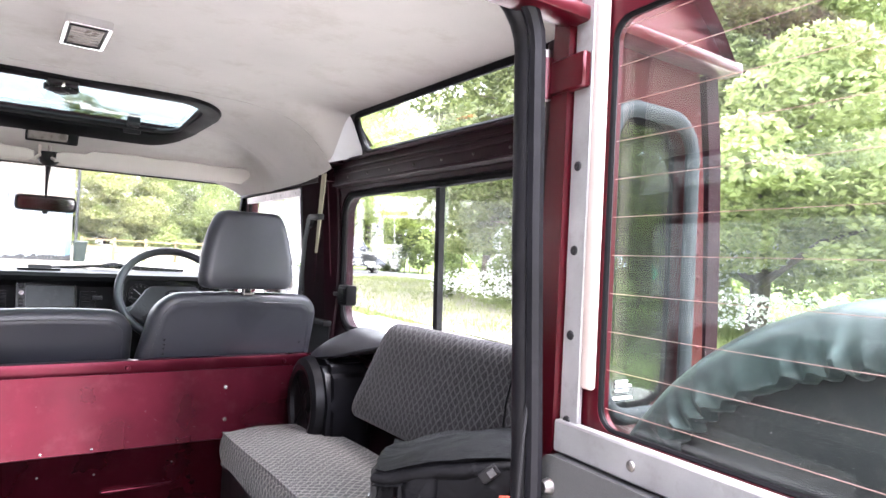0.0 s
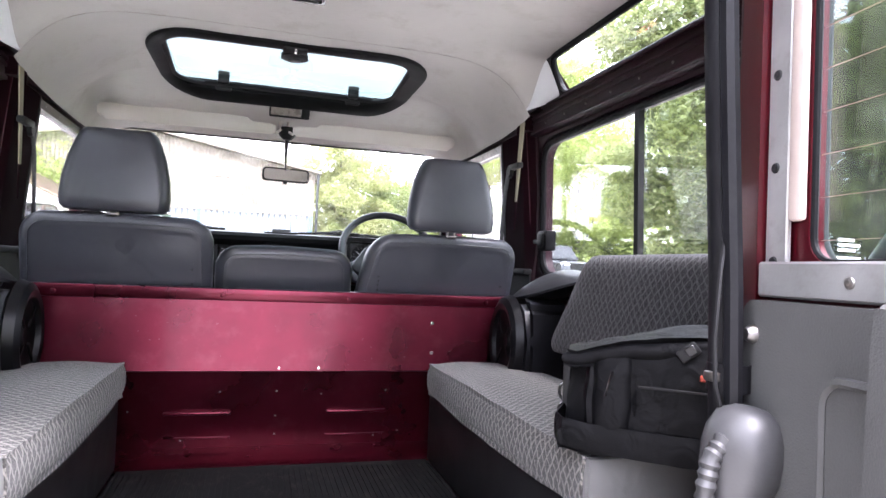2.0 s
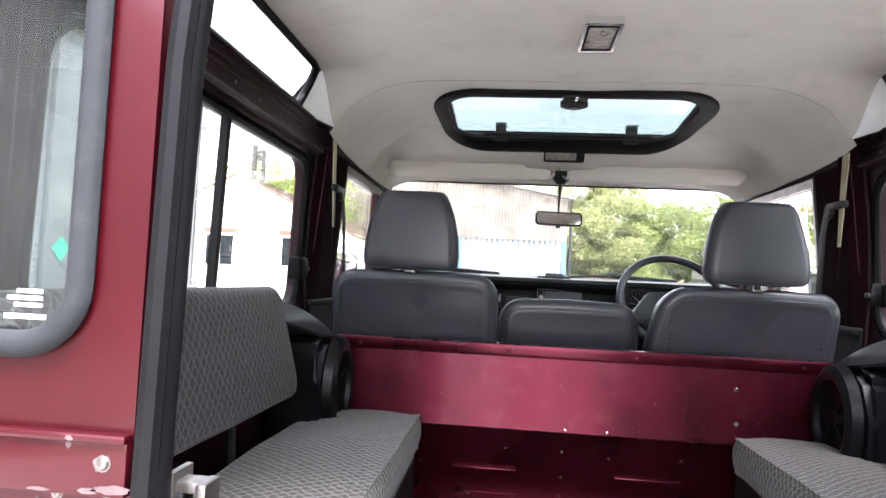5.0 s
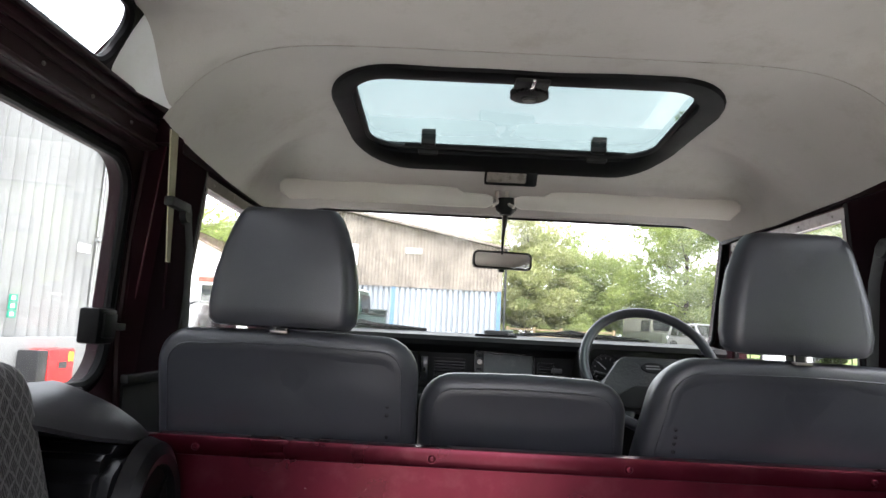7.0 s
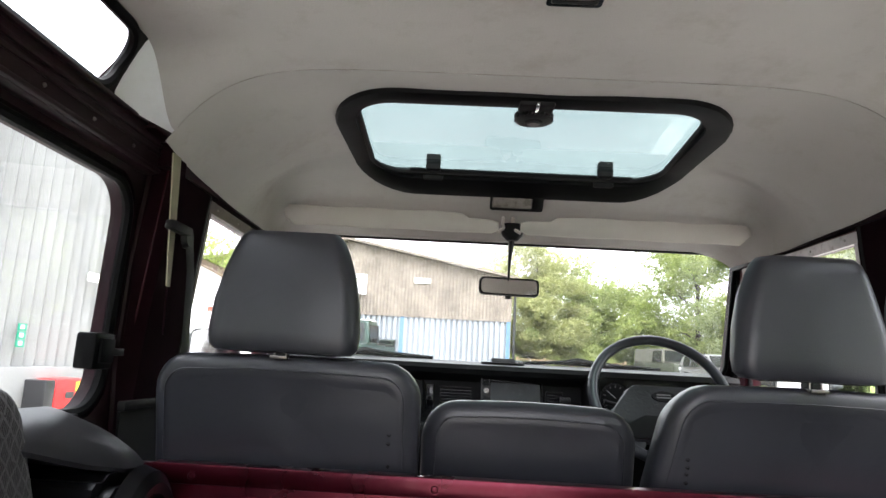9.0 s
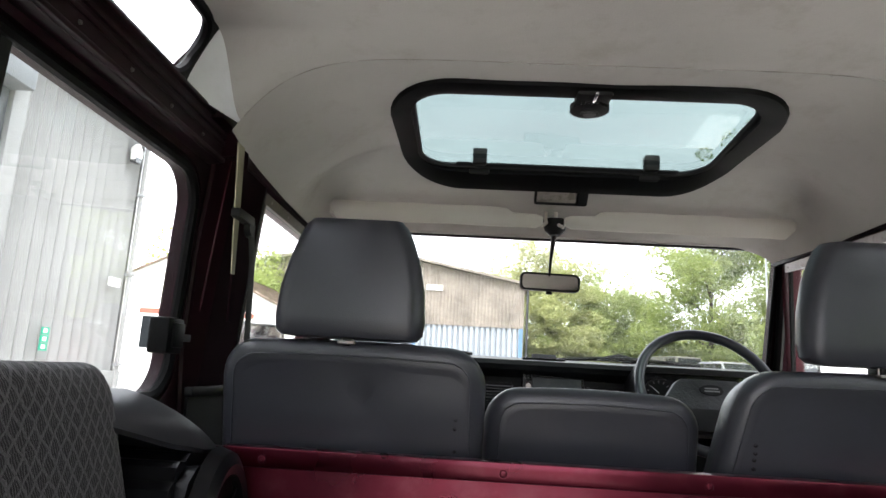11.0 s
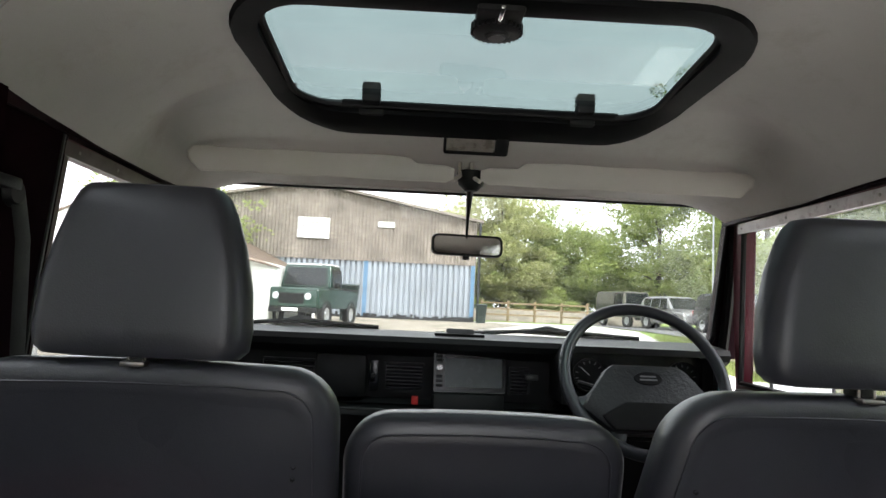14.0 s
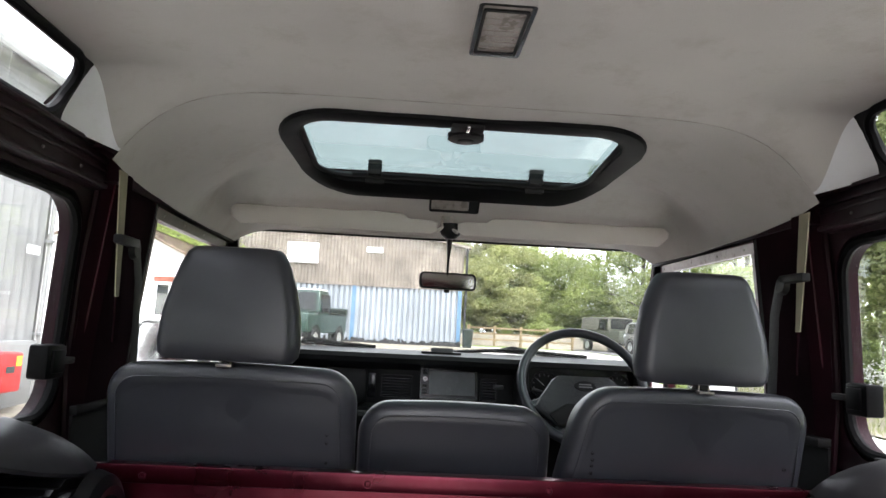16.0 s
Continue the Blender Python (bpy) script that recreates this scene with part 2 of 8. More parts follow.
GREY_PLASTIC = mat("grey_plastic_cover", (0.034, 0.034, 0.035), 0.42, 0, 0.15, 9, 0.1, 300)
BAG = mat("black_nylon", (0.0022, 0.0022, 0.0027), 0.5, 0, 0.3, 15, 0.5, 700, fine=0.4, spec=0.1, crease=0.35, crease_scale=16.0)
STRAP = mat("belt_webbing", (0.01, 0.01, 0.0105), 0.7, 0, 0.15, 20, 0.5, 800)
BELT_PALE = mat("pale_belt_webbing", (0.30, 0.275, 0.19), 0.8, 0, 0.1, 20, 0.4, 600)
CHIP = mat("bare_metal_chips", (0.11, 0.075, 0.075), 0.6, 0.2, 0.25, 60, 0.2, 300)
GREY_LAMP = mat("weathered_grey_plastic", (0.017, 0.018, 0.021), 0.6, 0, 0.3, 18, 0.3, 200, spec=0.15, dirt=(0.07, 0.07, 0.075), dirt_amount=0.5)
AMBER = mat("amber_lens", (0.7, 0.42, 0.1), 0.2, 0, 0.1, 40)
ORANGE = mat("orange_tag", (0.26, 0.032, 0.014), 0.7, 0, 0.1, 40)
LENS = mat("lamp_lens", (0.27, 0.24, 0.215), 0.28, 0, 0.2, 40, 0.6, 500, dirt=(0.12, 0.10, 0.085), dirt_amount=0.5)
SCREEN = mat("dark_screen", (0.045, 0.052, 0.056), 0.3, 0, 0.15, 14, dirt=(0.12, 0.13, 0.13), dirt_amount=0.4)
WHITE_MARK = mat("white_marking", (0.75, 0.75, 0.75), 0.6, 0, 0.05)
GREY_MARK = mat("grey_marking", (0.2, 0.2, 0.2), 0.6, 0, 0.05)
RED_MARK = mat("red_switch", (0.5, 0.02, 0.02), 0.5, 0, 0.05)
BLUE_MARK = mat("blue_green_scale", (0.1, 0.4, 0.42), 0.5, 0, 0.05)
PLATE = mat("yellow_plate", (0.85, 0.62, 0.02), 0.4, 0, 0.04, 20)
WIRE = mat("heating_wire", (0.28, 0.18, 0.15), 0.5, 0.4, 0.1)
COVER = mat("green_grey_cover", (0.028, 0.04, 0.039), 0.3, 0, 0.2, 10, 0.4, 60, dirt=(0.09, 0.1, 0.1), dirt_amount=0.5)
TYRE = mat("tyre_rubber", (0.018, 0.018, 0.019), 0.75, 0, 0.2, 14, 0.3, 150, dirt=(0.06, 0.055, 0.05), dirt_amount=0.4)
GLASS = glass("window_glass", (0.95, 0.98, 0.97), 0.0, 0.07, 0.0, 0.08)
GLASS_DARK = glass("rear_glass", (0.88, 0.94, 0.92), 0.0, 0.02, 0.0, 0.075)
GLASS_SCREEN = glass("windscreen_glass", (0.95, 0.985, 0.965), 0.0, 0.08, 0.09)
GLASS_ROOF = glass("sunroof_glass", (0.32, 0.37, 0.36), 0.0, 0.05)
MIRROR = mat("mirror_face", (0.62, 0.6, 0.58), 0.03, 1.0, 0.02, 10)


# ---- mesh helpers ----
def finish(bm, smooth=True, angle=38):
    bmesh.ops.recalc_face_normals(bm, faces=bm.faces)
    me = bpy.data.meshes.new("mesh")
    if smooth:
        for f in bm.faces:
            f.smooth = True
        lim = radians(angle)
        for e in bm.edges:
            if len(e.link_faces) == 2 and e.calc_face_angle(0) > lim:
                e.smooth = False
    bm.to_mesh(me)
    bm.free()
    return me


def part(name, bm, material, parent=None, label="", smooth=True):
    me = finish(bm, smooth) if isinstance(bm, bmesh.types.BMesh) else bm
    me.name = name
    me.materials.clear()
    me.materials.append(material)
    ob = new(name, me)
    if parent is not None:
        ob.parent = parent
        ob.matrix_parent_inverse = base_of(parent).inverted()
    if label:
        ob["label"] = label
    return ob


PLACES = {}


def base_of(ob):
    m = PLACES.get(ob.name)
    if m is None:
        m = Matrix.Identity(4)
    return m


def thing(name, base, label, category, group="", kind=""):
    """An Empty at a thing's base; its parts are built in world places."""
    ob = new(name)
    ob.empty_display_size = 0.05
    ob.matrix_world = Matrix.Translation(base)
    PLACES[ob.name] = Matrix.Translation(base)
    return tagged(ob, label, category, group, kind)


def structure(name, bm, material, label, category="", smooth=True):
    return tagged(part(name, bm, material, None, "", smooth), label, category or name.split("_")[0], "", "structure")


def box(bm, x0, x1, y0, y1, z0, z1, bevel=0.0, seg=2, m=None):
    vs = [bm.verts.new((x, y, z)) for x in (x0, x1) for y in (y0, y1) for z in (z0, z1)]
    fs = [bm.faces.new([vs[i] for i in q]) for q in ((0, 1, 3, 2), (4, 6, 7, 5), (0, 4, 5, 1), (2, 3, 7, 6), (0, 2, 6, 4), (1, 5, 7, 3))]
    geom = vs
    if bevel > 0:
        es = list({e for f in fs for e in f.edges})
        r = bmesh.ops.bevel(bm, geom=es, offset=bevel, segments=seg, profile=0.5, affect="EDGES")
        geom = list({v for f in r["faces"] for v in f.verts} | {v for v in vs if v.is_valid})
    if m is not None:
        bmesh.ops.transform(bm, matrix=m, verts=geom)
    return geom


def B(x0, x1, y0, y1, z0, z1, bevel=0.0, seg=2, m=None):
    bm = bmesh.new()
    box(bm, x0, x1, y0, y1, z0, z1, bevel, seg, m)
    return bm


def rounded(x0, x1, y0, y1, r, n=6):
    """A rounded rectangle as a loop of 2D points, counter-clockwise."""
    out = []
    for cx, cy, a0 in ((x1 - r, y1 - r, 0), (x0 + r, y1 - r, 90), (x0 + r, y0 + r, 180), (x1 - r, y0 + r, 270)):
        for i in range(n + 1):
            a = radians(a0 + 90 * i / n)
            out.append((cx + r * math.cos(a), cy + r * math.sin(a)))
    return out


def plate(outer, holes, place, thick):
    """A sheet with holes: 2D loops, taken to 3D by place(u, v, d) with d from 0 to thick."""
    bm = bmesh.new()
    flat = {}
    edges = []
    for loop in (outer, *holes):
        vs = [bm.verts.new((u, v, 0)) for u, v in loop]
        for i in range(len(vs)):
            edges.append(bm.edges.new((vs[i - 1], vs[i])))
    bmesh.ops.triangle_fill(bm, use_beauty=True, edges=edges)
    bm.verts.index_update()
    faces = [[v.index for v in f.verts] for f in bm.faces]
    pts = [(v.co.x, v.co.y) for v in bm.verts]
    rim = [(e.verts[0].index, e.verts[1].index) for e in bm.edges if len(e.link_faces) == 1]
    bm.free()
    bm = bmesh.new()
    a = [bm.verts.new(place(u, v, 0)) for u, v in pts]
    c = [bm.verts.new(place(u, v, thick)) for u, v in pts]
    for f in faces:
        bm.faces.new([a[i] for i in f])
        bm.faces.new([c[i] for i in reversed(f)])
    for i, j in rim:
        bm.faces.new((a[i], a[j], c[j], c[i]))
    return bm


def ring_path(bm, pts, radius, n=8, closed=False, flat=1.0, up=None):
    """A tube of n sides along 3D points. flat squeezes it along the second cross axis."""
    pts = [Vector(p) for p in pts]
    rings = []
    last = None
    for i, p in enumerate(pts):
        if closed:
            d = (pts[(i + 1) % len(pts)] - pts[i - 1]).normalized()
        else:
            d = (pts[min(i + 1, len(pts) - 1)] - pts[max(i - 1, 0)]).normalized()
        if up is not None:
            s = d.cross(Vector(up)).normalized()
        elif last is None:
            s = d.orthogonal().normalized()
        else:
            s = (last - d * last.dot(d)).normalized()
        last = s
        t = d.cross(s).normalized()
        r = radius[i] if isinstance(radius, (list, tuple)) else radius
        rings.append([bm.verts.new(p + r * (math.cos(2 * math.pi * k / n) * s + flat * math.sin(2 * math.pi * k / n) * t)) for k in range(n)])
    m = len(rings)
    for i in range(m if closed else m - 1):
        a, c = rings[i], rings[(i + 1) % m]
        for k in range(n):
            bm.faces.new((a[k], a[(k + 1) % n], c[(k + 1) % n], c[k]))
    if not closed:
        bm.faces.new(rings[0])
        bm.faces.new(list(reversed(rings[-1])))
    return bm


def tube(pts, radius, n=8, closed=False, flat=1.0, up=None):
    return ring_path(bmesh.new(), pts, radius, n, closed, flat, up)


def lathe(bm, profile, n=24, m=None):
    """Turns (radius, height) points round z, then moves them by m."""
    m = m or Matrix.Identity(4)
    rings = []
    for r, h in profile:
        if r < 1e-6:
            rings.append([bm.verts.new(m @ Vector((0, 0, h)))])
        else:
            rings.append([bm.verts.new(m @ Vector((r * math.cos(2 * math.pi * k / n), r * math.sin(2 * math.pi * k / n), h))) for k in range(n)])
    for a, c in zip(rings, rings[1:]):
        for k in range(n):
            q = [a[k % len(a)], a[(k + 1) % len(a)], c[(k + 1) % len(c)], c[k % len(c)]]
            q = list(dict.fromkeys(q))
            if len(q) > 2:
                bm.faces.new(q)
    return bm


def loft(loops, close_ends=True):
    """Skins a list of equally long closed 3D loops."""
    bm = bmesh.new()
    rings = [[bm.verts.new(p) for p in loop] for loop in loops]
    n = len(rings[0])
    for a, c in zip(rings, rings[1:]):
        for k in range(n):
            bm.faces.new((a[k], a[(k + 1) % n], c[(k + 1) % n], c[k]))
    if close_ends:
        bm.faces.new(list(reversed(rings[0])))
        bm.faces.new(rings[-1])
    return bm


def pillow(bm, x0, x1, y0, y1, z0, z1, r=0.03, puff=0.01, n=10, noise_amp=0.0, m=None, seed=0):
    """A padded block: a rounded box whose faces swell a little."""
    verts = {}

    def vert(i, j, k):
        key = (i, j, k)
        if key in verts:
            return verts[key]
        u, v, w = (2 * i / n - 1, 2 * j / n - 1, 2 * k / n - 1)
        hx, hy, hz = (x1 - x0) / 2, (y1 - y0) / 2, (z1 - z0) / 2
        p = Vector((u * hx, v * hy, w * hz))
        core = Vector((max(-hx + r, min(hx - r, p.x)), max(-hy + r, min(hy - r, p.y)), max(-hz + r, min(hz - r, p.z))))
        d = p - core
        if d.length > 1e-9:
            d = d.normalized() * r
        q = core + d
        q += d.normalized() * puff * ((1 - u * u) if abs(u) < 1 else 1) * ((1 - v * v) if abs(v) < 1 else 1) * ((1 - w * w) if abs(w) < 1 else 1) if d.length > 0 else Vector()
        if noise_amp:
            q += noise_amp * noise.noise_vector(q * 9 + Vector((seed, 0, 0)))
        q += Vector(((x0 + x1) / 2, (y0 + y1) / 2, (z0 + z1) / 2))
        if m is not None:
            q = m @ q
        verts[key] = bm.verts.new(q)
        return verts[key]

    for a in range(n):
        for c in range(n):
            for s in (0, n):
                bm.faces.new([vert(s, *p) for p in ((a, c), (a + 1, c), (a + 1, c + 1), (a, c + 1))])
                bm.faces.new([vert(p[0], s, p[1]) for p in ((a, c), (a + 1, c), (a + 1, c + 1), (a, c + 1))])
                bm.faces.new([vert(*p, s) for p in ((a, c), (a + 1, c), (a + 1, c + 1), (a, c + 1))])
    return bm


def lerp(a, c, t):
    return a + (c - a) * t


def table(rows, x):
    for (xa, ya), (xb, yb) in zip(rows, rows[1:]):
        if x <= xb:
            t = max(0.0, min(1.0, (x - xa) / (xb - xa)))
            return ya + (yb - ya) * t
    return rows[-1][1]


def smooth(a, c, x):
    t = max(0.0, min(1.0, (x - a) / (c - a)))
    return t * t * (3 - 2 * t)


def ground_z(x, y):
    return 0.75 * smooth(3.0, 30.0, math.hypot(x, y + 1.0))


# ---- vehicle shell ----
FLOOR_Z = 0.587


def side_x(z):
    """Inner face of the body side: upright below the waist, leaning in above it."""
    return table([(0.5, 0.845), (1.15, 0.862), (1.2, 0.876), (1.45, 0.874), (1.66, 0.864), (1.8, 0.845)], z)


def door_x(z):
    """Inner face of the front doors."""
    return table([(0.4, 0.85), (1.2, 0.858), (1.7, 0.815), (1.82, 0.805)], z)


def mid_z(y):
    return table([(-1.5, 1.925), (0.0, 1.93), (0.2, 1.929), (0.4, 1.923), (0.52, 1.910), (0.60, 1.892), (0.67, 1.866), (0.73, 1.836), (0.79, 1.822), (0.86, 1.804), (0.92, 1.780), (0.96, 1.768), (1.0, 1.768)], y)


def liner_z(x, y):
    u = abs(x) / 0.783
    k = lerp(7.6, 4.6, smooth(0.0, 0.3, y)) + 13.0 * smooth(0.42, 0.7, y) * (1 - 0.45 * smooth(0.82, 0.97, y))
    edge = table([(-0.2, 1.752), (0.0, 1.75), (0.08, 1.732), (0.3, 1.718), (0.6, 1.709), (0.95, 1.714)], y)
    dome = 0.003 * (1 - u ** 4)
    soft = 0.004 * noise.noise((x * 5, y * 6, 2)) * smooth(0.0, 0.1, y) * smooth(0.95, 0.7, y)
    return mid_z(y) - (mid_z(y) - edge) * u ** k - dome * smooth(0.9, 0.3, y) + soft


def rear_liner_z(x, y):
    return 1.932 - 0.02 * (abs(x) / 0.785) ** 6 + 0.002 * noise.noise((x * 4, y * 4, 0))


def in_sunroof(x, y, grow=0.0):
    hx, y0, y1, r = 0.442 + grow, 0.105 - grow, 0.645 + grow, 0.15
    dx = max(0, abs(x + 0.012) - (hx - r))
    dy = max(0, (y0 + r) - y, y - (y1 - r))
    return math.hypot(dx, dy) < r


def grid_sheet(bm, xs, ys, fn, skip=None, thick=0.0):
    vs = {}
    for i, x in enumerate(xs):
        for j, y in enumerate(ys):
            vs[i, j] = bm.verts.new((x, y, fn(x, y)))
    for i in range(len(xs) - 1):
        for j in range(len(ys) - 1):
            if skip and skip((xs[i] + xs[i + 1]) / 2, (ys[j] + ys[j + 1]) / 2):
                continue
            bm.faces.new((vs[i, j], vs[i, j + 1], vs[i + 1, j + 1], vs[i + 1, j]))
    for v in [v for v in vs.values() if not v.link_faces]:
        bm.verts.remove(v)


def steps(a, c, n):
    return [a + (c - a) * i / n for i in range(n + 1)]


# headlining in two pieces, with a step where they meet
bm = bmesh.new()
grid_sheet(bm, steps(-0.783, 0.783, 64), steps(-0.007, 1.0, 56), liner_z, in_sunroof)
grid_sheet(bm, steps(-0.785, 0.785, 42), steps(-1.37, -0.14, 30), rear_liner_z)
# the rear piece sinks to the curve of the front piece, with soft white cheeks ahead of the roof windows
NU, NB, NA = 60, 12, 6
rows = []
for j in range(NB + 1):
    q = j / NB
    hw, y = lerp(0.785, 0.767, q), lerp(-0.14, -0.006, q)
    w = smooth(0.0, 1.0, q) ** 1.3
    row = []
    for i in range(NU + 1):
        x = lerp(-hw, hw, i / NU)
        row.append(bm.verts.new((x, y, lerp(rear_liner_z(x, -0.14), liner_z(x, 0.0) - 0.002, w))))
    rows.append(row)
for a, c in zip(rows, rows[1:]):
    for i in range(NU):
        bm.faces.new((a[i], c[i], c[i + 1], a[i + 1]))
edge_rows = [(row[0].co.copy(), row[-1].co.copy()) for row in rows]
structure("ceiling", bm, LINER, "off-white cloth headlining with faint stains and a seam", "ceiling")
for s in (-1, 1):
    prev = None
    bm = bmesh.new()
    for j in range(NB + 1):
        q = j / NB
        e = edge_rows[j][0 if s < 0 else 1]
        low = Vector((s * lerp(0.84, 0.774, q), lerp(-0.132, 0.004, q), lerp(1.786, 1.770, q)))
        row = []
        for k in range(NA + 1):
            t = k / NA
            p = e.lerp(low, t)
            p.x += s * 0.014 * math.sin(math.pi * t) * (1 - q)
            row.append(bm.verts.new(p))
        if prev:
            for k in range(NA):
                bm.faces.new((prev[k], prev[k + 1], row[k + 1], row[k]))
        prev = row
    structure(f"trim_roof_cheek_{'left' if s < 0 else 'right'}", bm, CHEEK, "smooth white moulded cheek ahead of the roof window", "trim")

# stitched seam where the two pieces meet
SEAM = mat("soiled_seam", (0.36, 0.338, 0.31), 0.95, 0, 0.3, 14, 0.3, 200, spec=0.1, dirt=(0.36, 0.33, 0.29), dirt_amount=0.6)
structure("trim_headlining_seam", tube([(x, -0.0065, liner_z(x, 0.0) - 0.0022) for x in steps(-0.762, 0.762, 90)], 0.0013, 5), SEAM, "soiled stitched seam across the headlining", "trim")

# outer roof skin, closed above the headlining
bm = bmesh.new()


def skin_z(x, y):
    return max(1.807, 1.985 - 0.16 * (abs(x) / 0.87) ** 8 - 0.19 * smooth(0.55, 1.06, y) - 0.02 * smooth(-1.2, -1.4, y))


grid_sheet(bm, steps(-0.87, 0.87, 42), steps(-1.42, 1.06, 50), skin_z, lambda x, y: in_sunroof(x, y, 0.075) or (abs(x) > 0.765 and -1.19 < y < -0.13))
structure("roof", bm, PAINT, "maroon painted metal roof over the load space", "roof")

# roof window frames, glass and the curved roof edge
def roof_side(s):
    def place(u, v, d):
        # u along the vehicle, v from 0 at the gutter to 1 at the headlining
        x = lerp(0.836, 0.778, v ** 1.5) + d * 0.8
        z = lerp(1.786, 1.918, v ** 0.88) + d * 0.5
        return (s * x, u, z)

    hole = [(u, v / 0.145) for u, v in rounded(-1.17, -0.148, 0.004, 0.132, 0.05, 8)]
    outer = []
    for i in range(41):
        outer.append((lerp(-1.37, -0.11, i / 40), 0.0))
    for i in range(1, 8):
        outer.append((-0.11, i / 8))
    for i in range(41):
        outer.append((lerp(-0.11, -1.37, i / 40), 1.0))
    for i in range(1, 8):
        outer.append((-1.37, 1 - i / 8))
    edge = structure(f"wall_roof_edge_{'left' if s < 0 else 'right'}", plate(outer, [hole], place, 0.012), BLACK, "black trimmed curved roof edge round the roof window", "wall")
    win = tagged(new(f"window_roof_{'left' if s < 0 else 'right'}"), "long narrow curved roof window with a black rubber edge", "window", "roof windows", "structure")
    part("rubber_edge", tube([place(u, v, -0.004) for u, v in hole], 0.011, 8, True), RUBBER, win)
    bm = bmesh.new()
    for d in (0.004, 0.009):
        rows = []
        for i in range(13):
            u = lerp(-1.18, -0.125, i / 12)
            rows.append([bm.verts.new(place(u, v / 8, d)) for v in range(9)])
        for a, c in zip(rows, rows[1:]):
            for k in range(8):
                bm.faces.new((a[k], a[k + 1], c[k + 1], c[k]))
    p = part("pane", bm, GLASS, win, "clear curved glass")
    p.visible_shadow = False


roof_side(-1)
roof_side(1)


def side_place(s, off=0.0):
    def place(u, v, d):
        return (s * (side_x(v) + off + d), u, v)
    return place


def body_side(s):
    tag = "left" if s < 0 else "right"
    win_hole = rounded(-1.14, 0.042, 1.203, 1.666, 0.08, 8)
    outer = []
    zs = [0.42, 0.8, 1.0, 1.2, 1.35, 1.5, 1.66, 1.79]
    for z in zs:
        outer.append((0.08, z))
    for i in range(1, 12):
        outer.append((lerp(0.08, -1.38, i / 12), 1.79))
    for z in reversed(zs):
        outer.append((-1.38, z))
    structure(f"wall_{tag}", plate(outer, [win_hole], side_place(s), 0.035), TRIM, "shaded maroon painted metal body side with a long window", "wall")
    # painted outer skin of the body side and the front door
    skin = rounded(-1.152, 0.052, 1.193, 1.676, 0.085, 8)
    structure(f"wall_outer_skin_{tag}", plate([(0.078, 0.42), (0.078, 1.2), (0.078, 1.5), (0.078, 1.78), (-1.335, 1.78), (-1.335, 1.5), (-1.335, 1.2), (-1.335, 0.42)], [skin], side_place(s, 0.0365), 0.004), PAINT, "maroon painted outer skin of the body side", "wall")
    # pressed posts and rails inside, in the shade-darkened maroon
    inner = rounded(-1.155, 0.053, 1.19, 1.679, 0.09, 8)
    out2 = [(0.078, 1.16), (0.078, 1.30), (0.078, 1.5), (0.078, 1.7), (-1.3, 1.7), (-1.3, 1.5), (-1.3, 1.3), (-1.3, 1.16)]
    structure(f"trim_window_surround_{tag}", plate(out2, [inner], side_place(s, -0.012), 0.012), TRIM, "shaded maroon window surround with rounded corners", "trim")
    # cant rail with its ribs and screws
    rail = tagged(new(f"trim_cant_rail_{tag}"), "shaded maroon ribbed rail above the side window", "trim", "", "structure")
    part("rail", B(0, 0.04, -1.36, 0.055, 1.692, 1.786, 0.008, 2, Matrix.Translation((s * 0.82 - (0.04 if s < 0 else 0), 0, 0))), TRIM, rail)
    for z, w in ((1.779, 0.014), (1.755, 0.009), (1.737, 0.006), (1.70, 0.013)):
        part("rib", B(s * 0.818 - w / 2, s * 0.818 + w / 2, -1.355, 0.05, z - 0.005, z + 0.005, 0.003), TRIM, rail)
    for i in range(9):
        bm = bmesh.new()
        lathe(bm, [(0, 0.003), (0.003, 0.003), (0.004, 0)], 10, Matrix.Translation((s * 0.8195, -0.06 - i * 0.14, 1.72)) @ Matrix.Rotation(radians(-90 * s), 4, "Y"))
        part("screw", bm, STEEL, rail)
    # window: rubber, panes, upright, catch
    win = tagged(new(f"window_side_{tag}"), "sliding side window with a black frame and a middle upright", "window", "side windows", "structure")
    pl = side_place(s)
    part("window_frame", tube([pl(u, v, -0.002) for u, v in win_hole], 0.0115, 8, True), RUBBER, win)
    part("window_sill", B(s * 0.868 - 0.02, s * 0.868 + 0.02, -1.13, -0.06, 1.19, 1.206, 0.004), BLACK, win)
    for name, y0, y1, d in (("pane", -0.57, 0.06, 0.012), ("pane", -1.15, -0.53, 0.024)):
        bm = bmesh.new()
        q = [bm.verts.new((s * (side_x(z) + d + e), y, z)) for e in (0, 0.005) for y, z in ((y0, 1.197), (y1, 1.197), (y1, 1.673), (y0, 1.673))]
        for f in ((0, 1, 2, 3), (7, 6, 5, 4), (0, 4, 5, 1), (1, 5, 6, 2), (2, 6, 7, 3), (3, 7, 4, 0)):
            bm.faces.new([q[i] for i in f])
        part(name, bm, GLASS, win, "", False).visible_shadow = False
    bm = bmesh.new()
    q = [bm.verts.new((s * (side_x(z) + d), y, z)) for d in (-0.004, 0.014) for y, z in ((-0.56, 1.205), (-0.54, 1.205), (-0.54, 1.67), (-0.56, 1.67))]
    for f in ((0, 1, 2, 3), (7, 6, 5, 4), (0, 4, 5, 1), (1, 5, 6, 2), (2, 6, 7, 3), (3, 7, 4, 0)):
        bm.faces.new([q[i] for i in f])
    part("upright", bm, BLACK, win, "", False)
    part("catch", B(*sorted((s * 0.83, s * 0.87)), -0.072, -0.004, 1.286, 1.354, 0.006), RUBBER, win, "black plastic window catch")
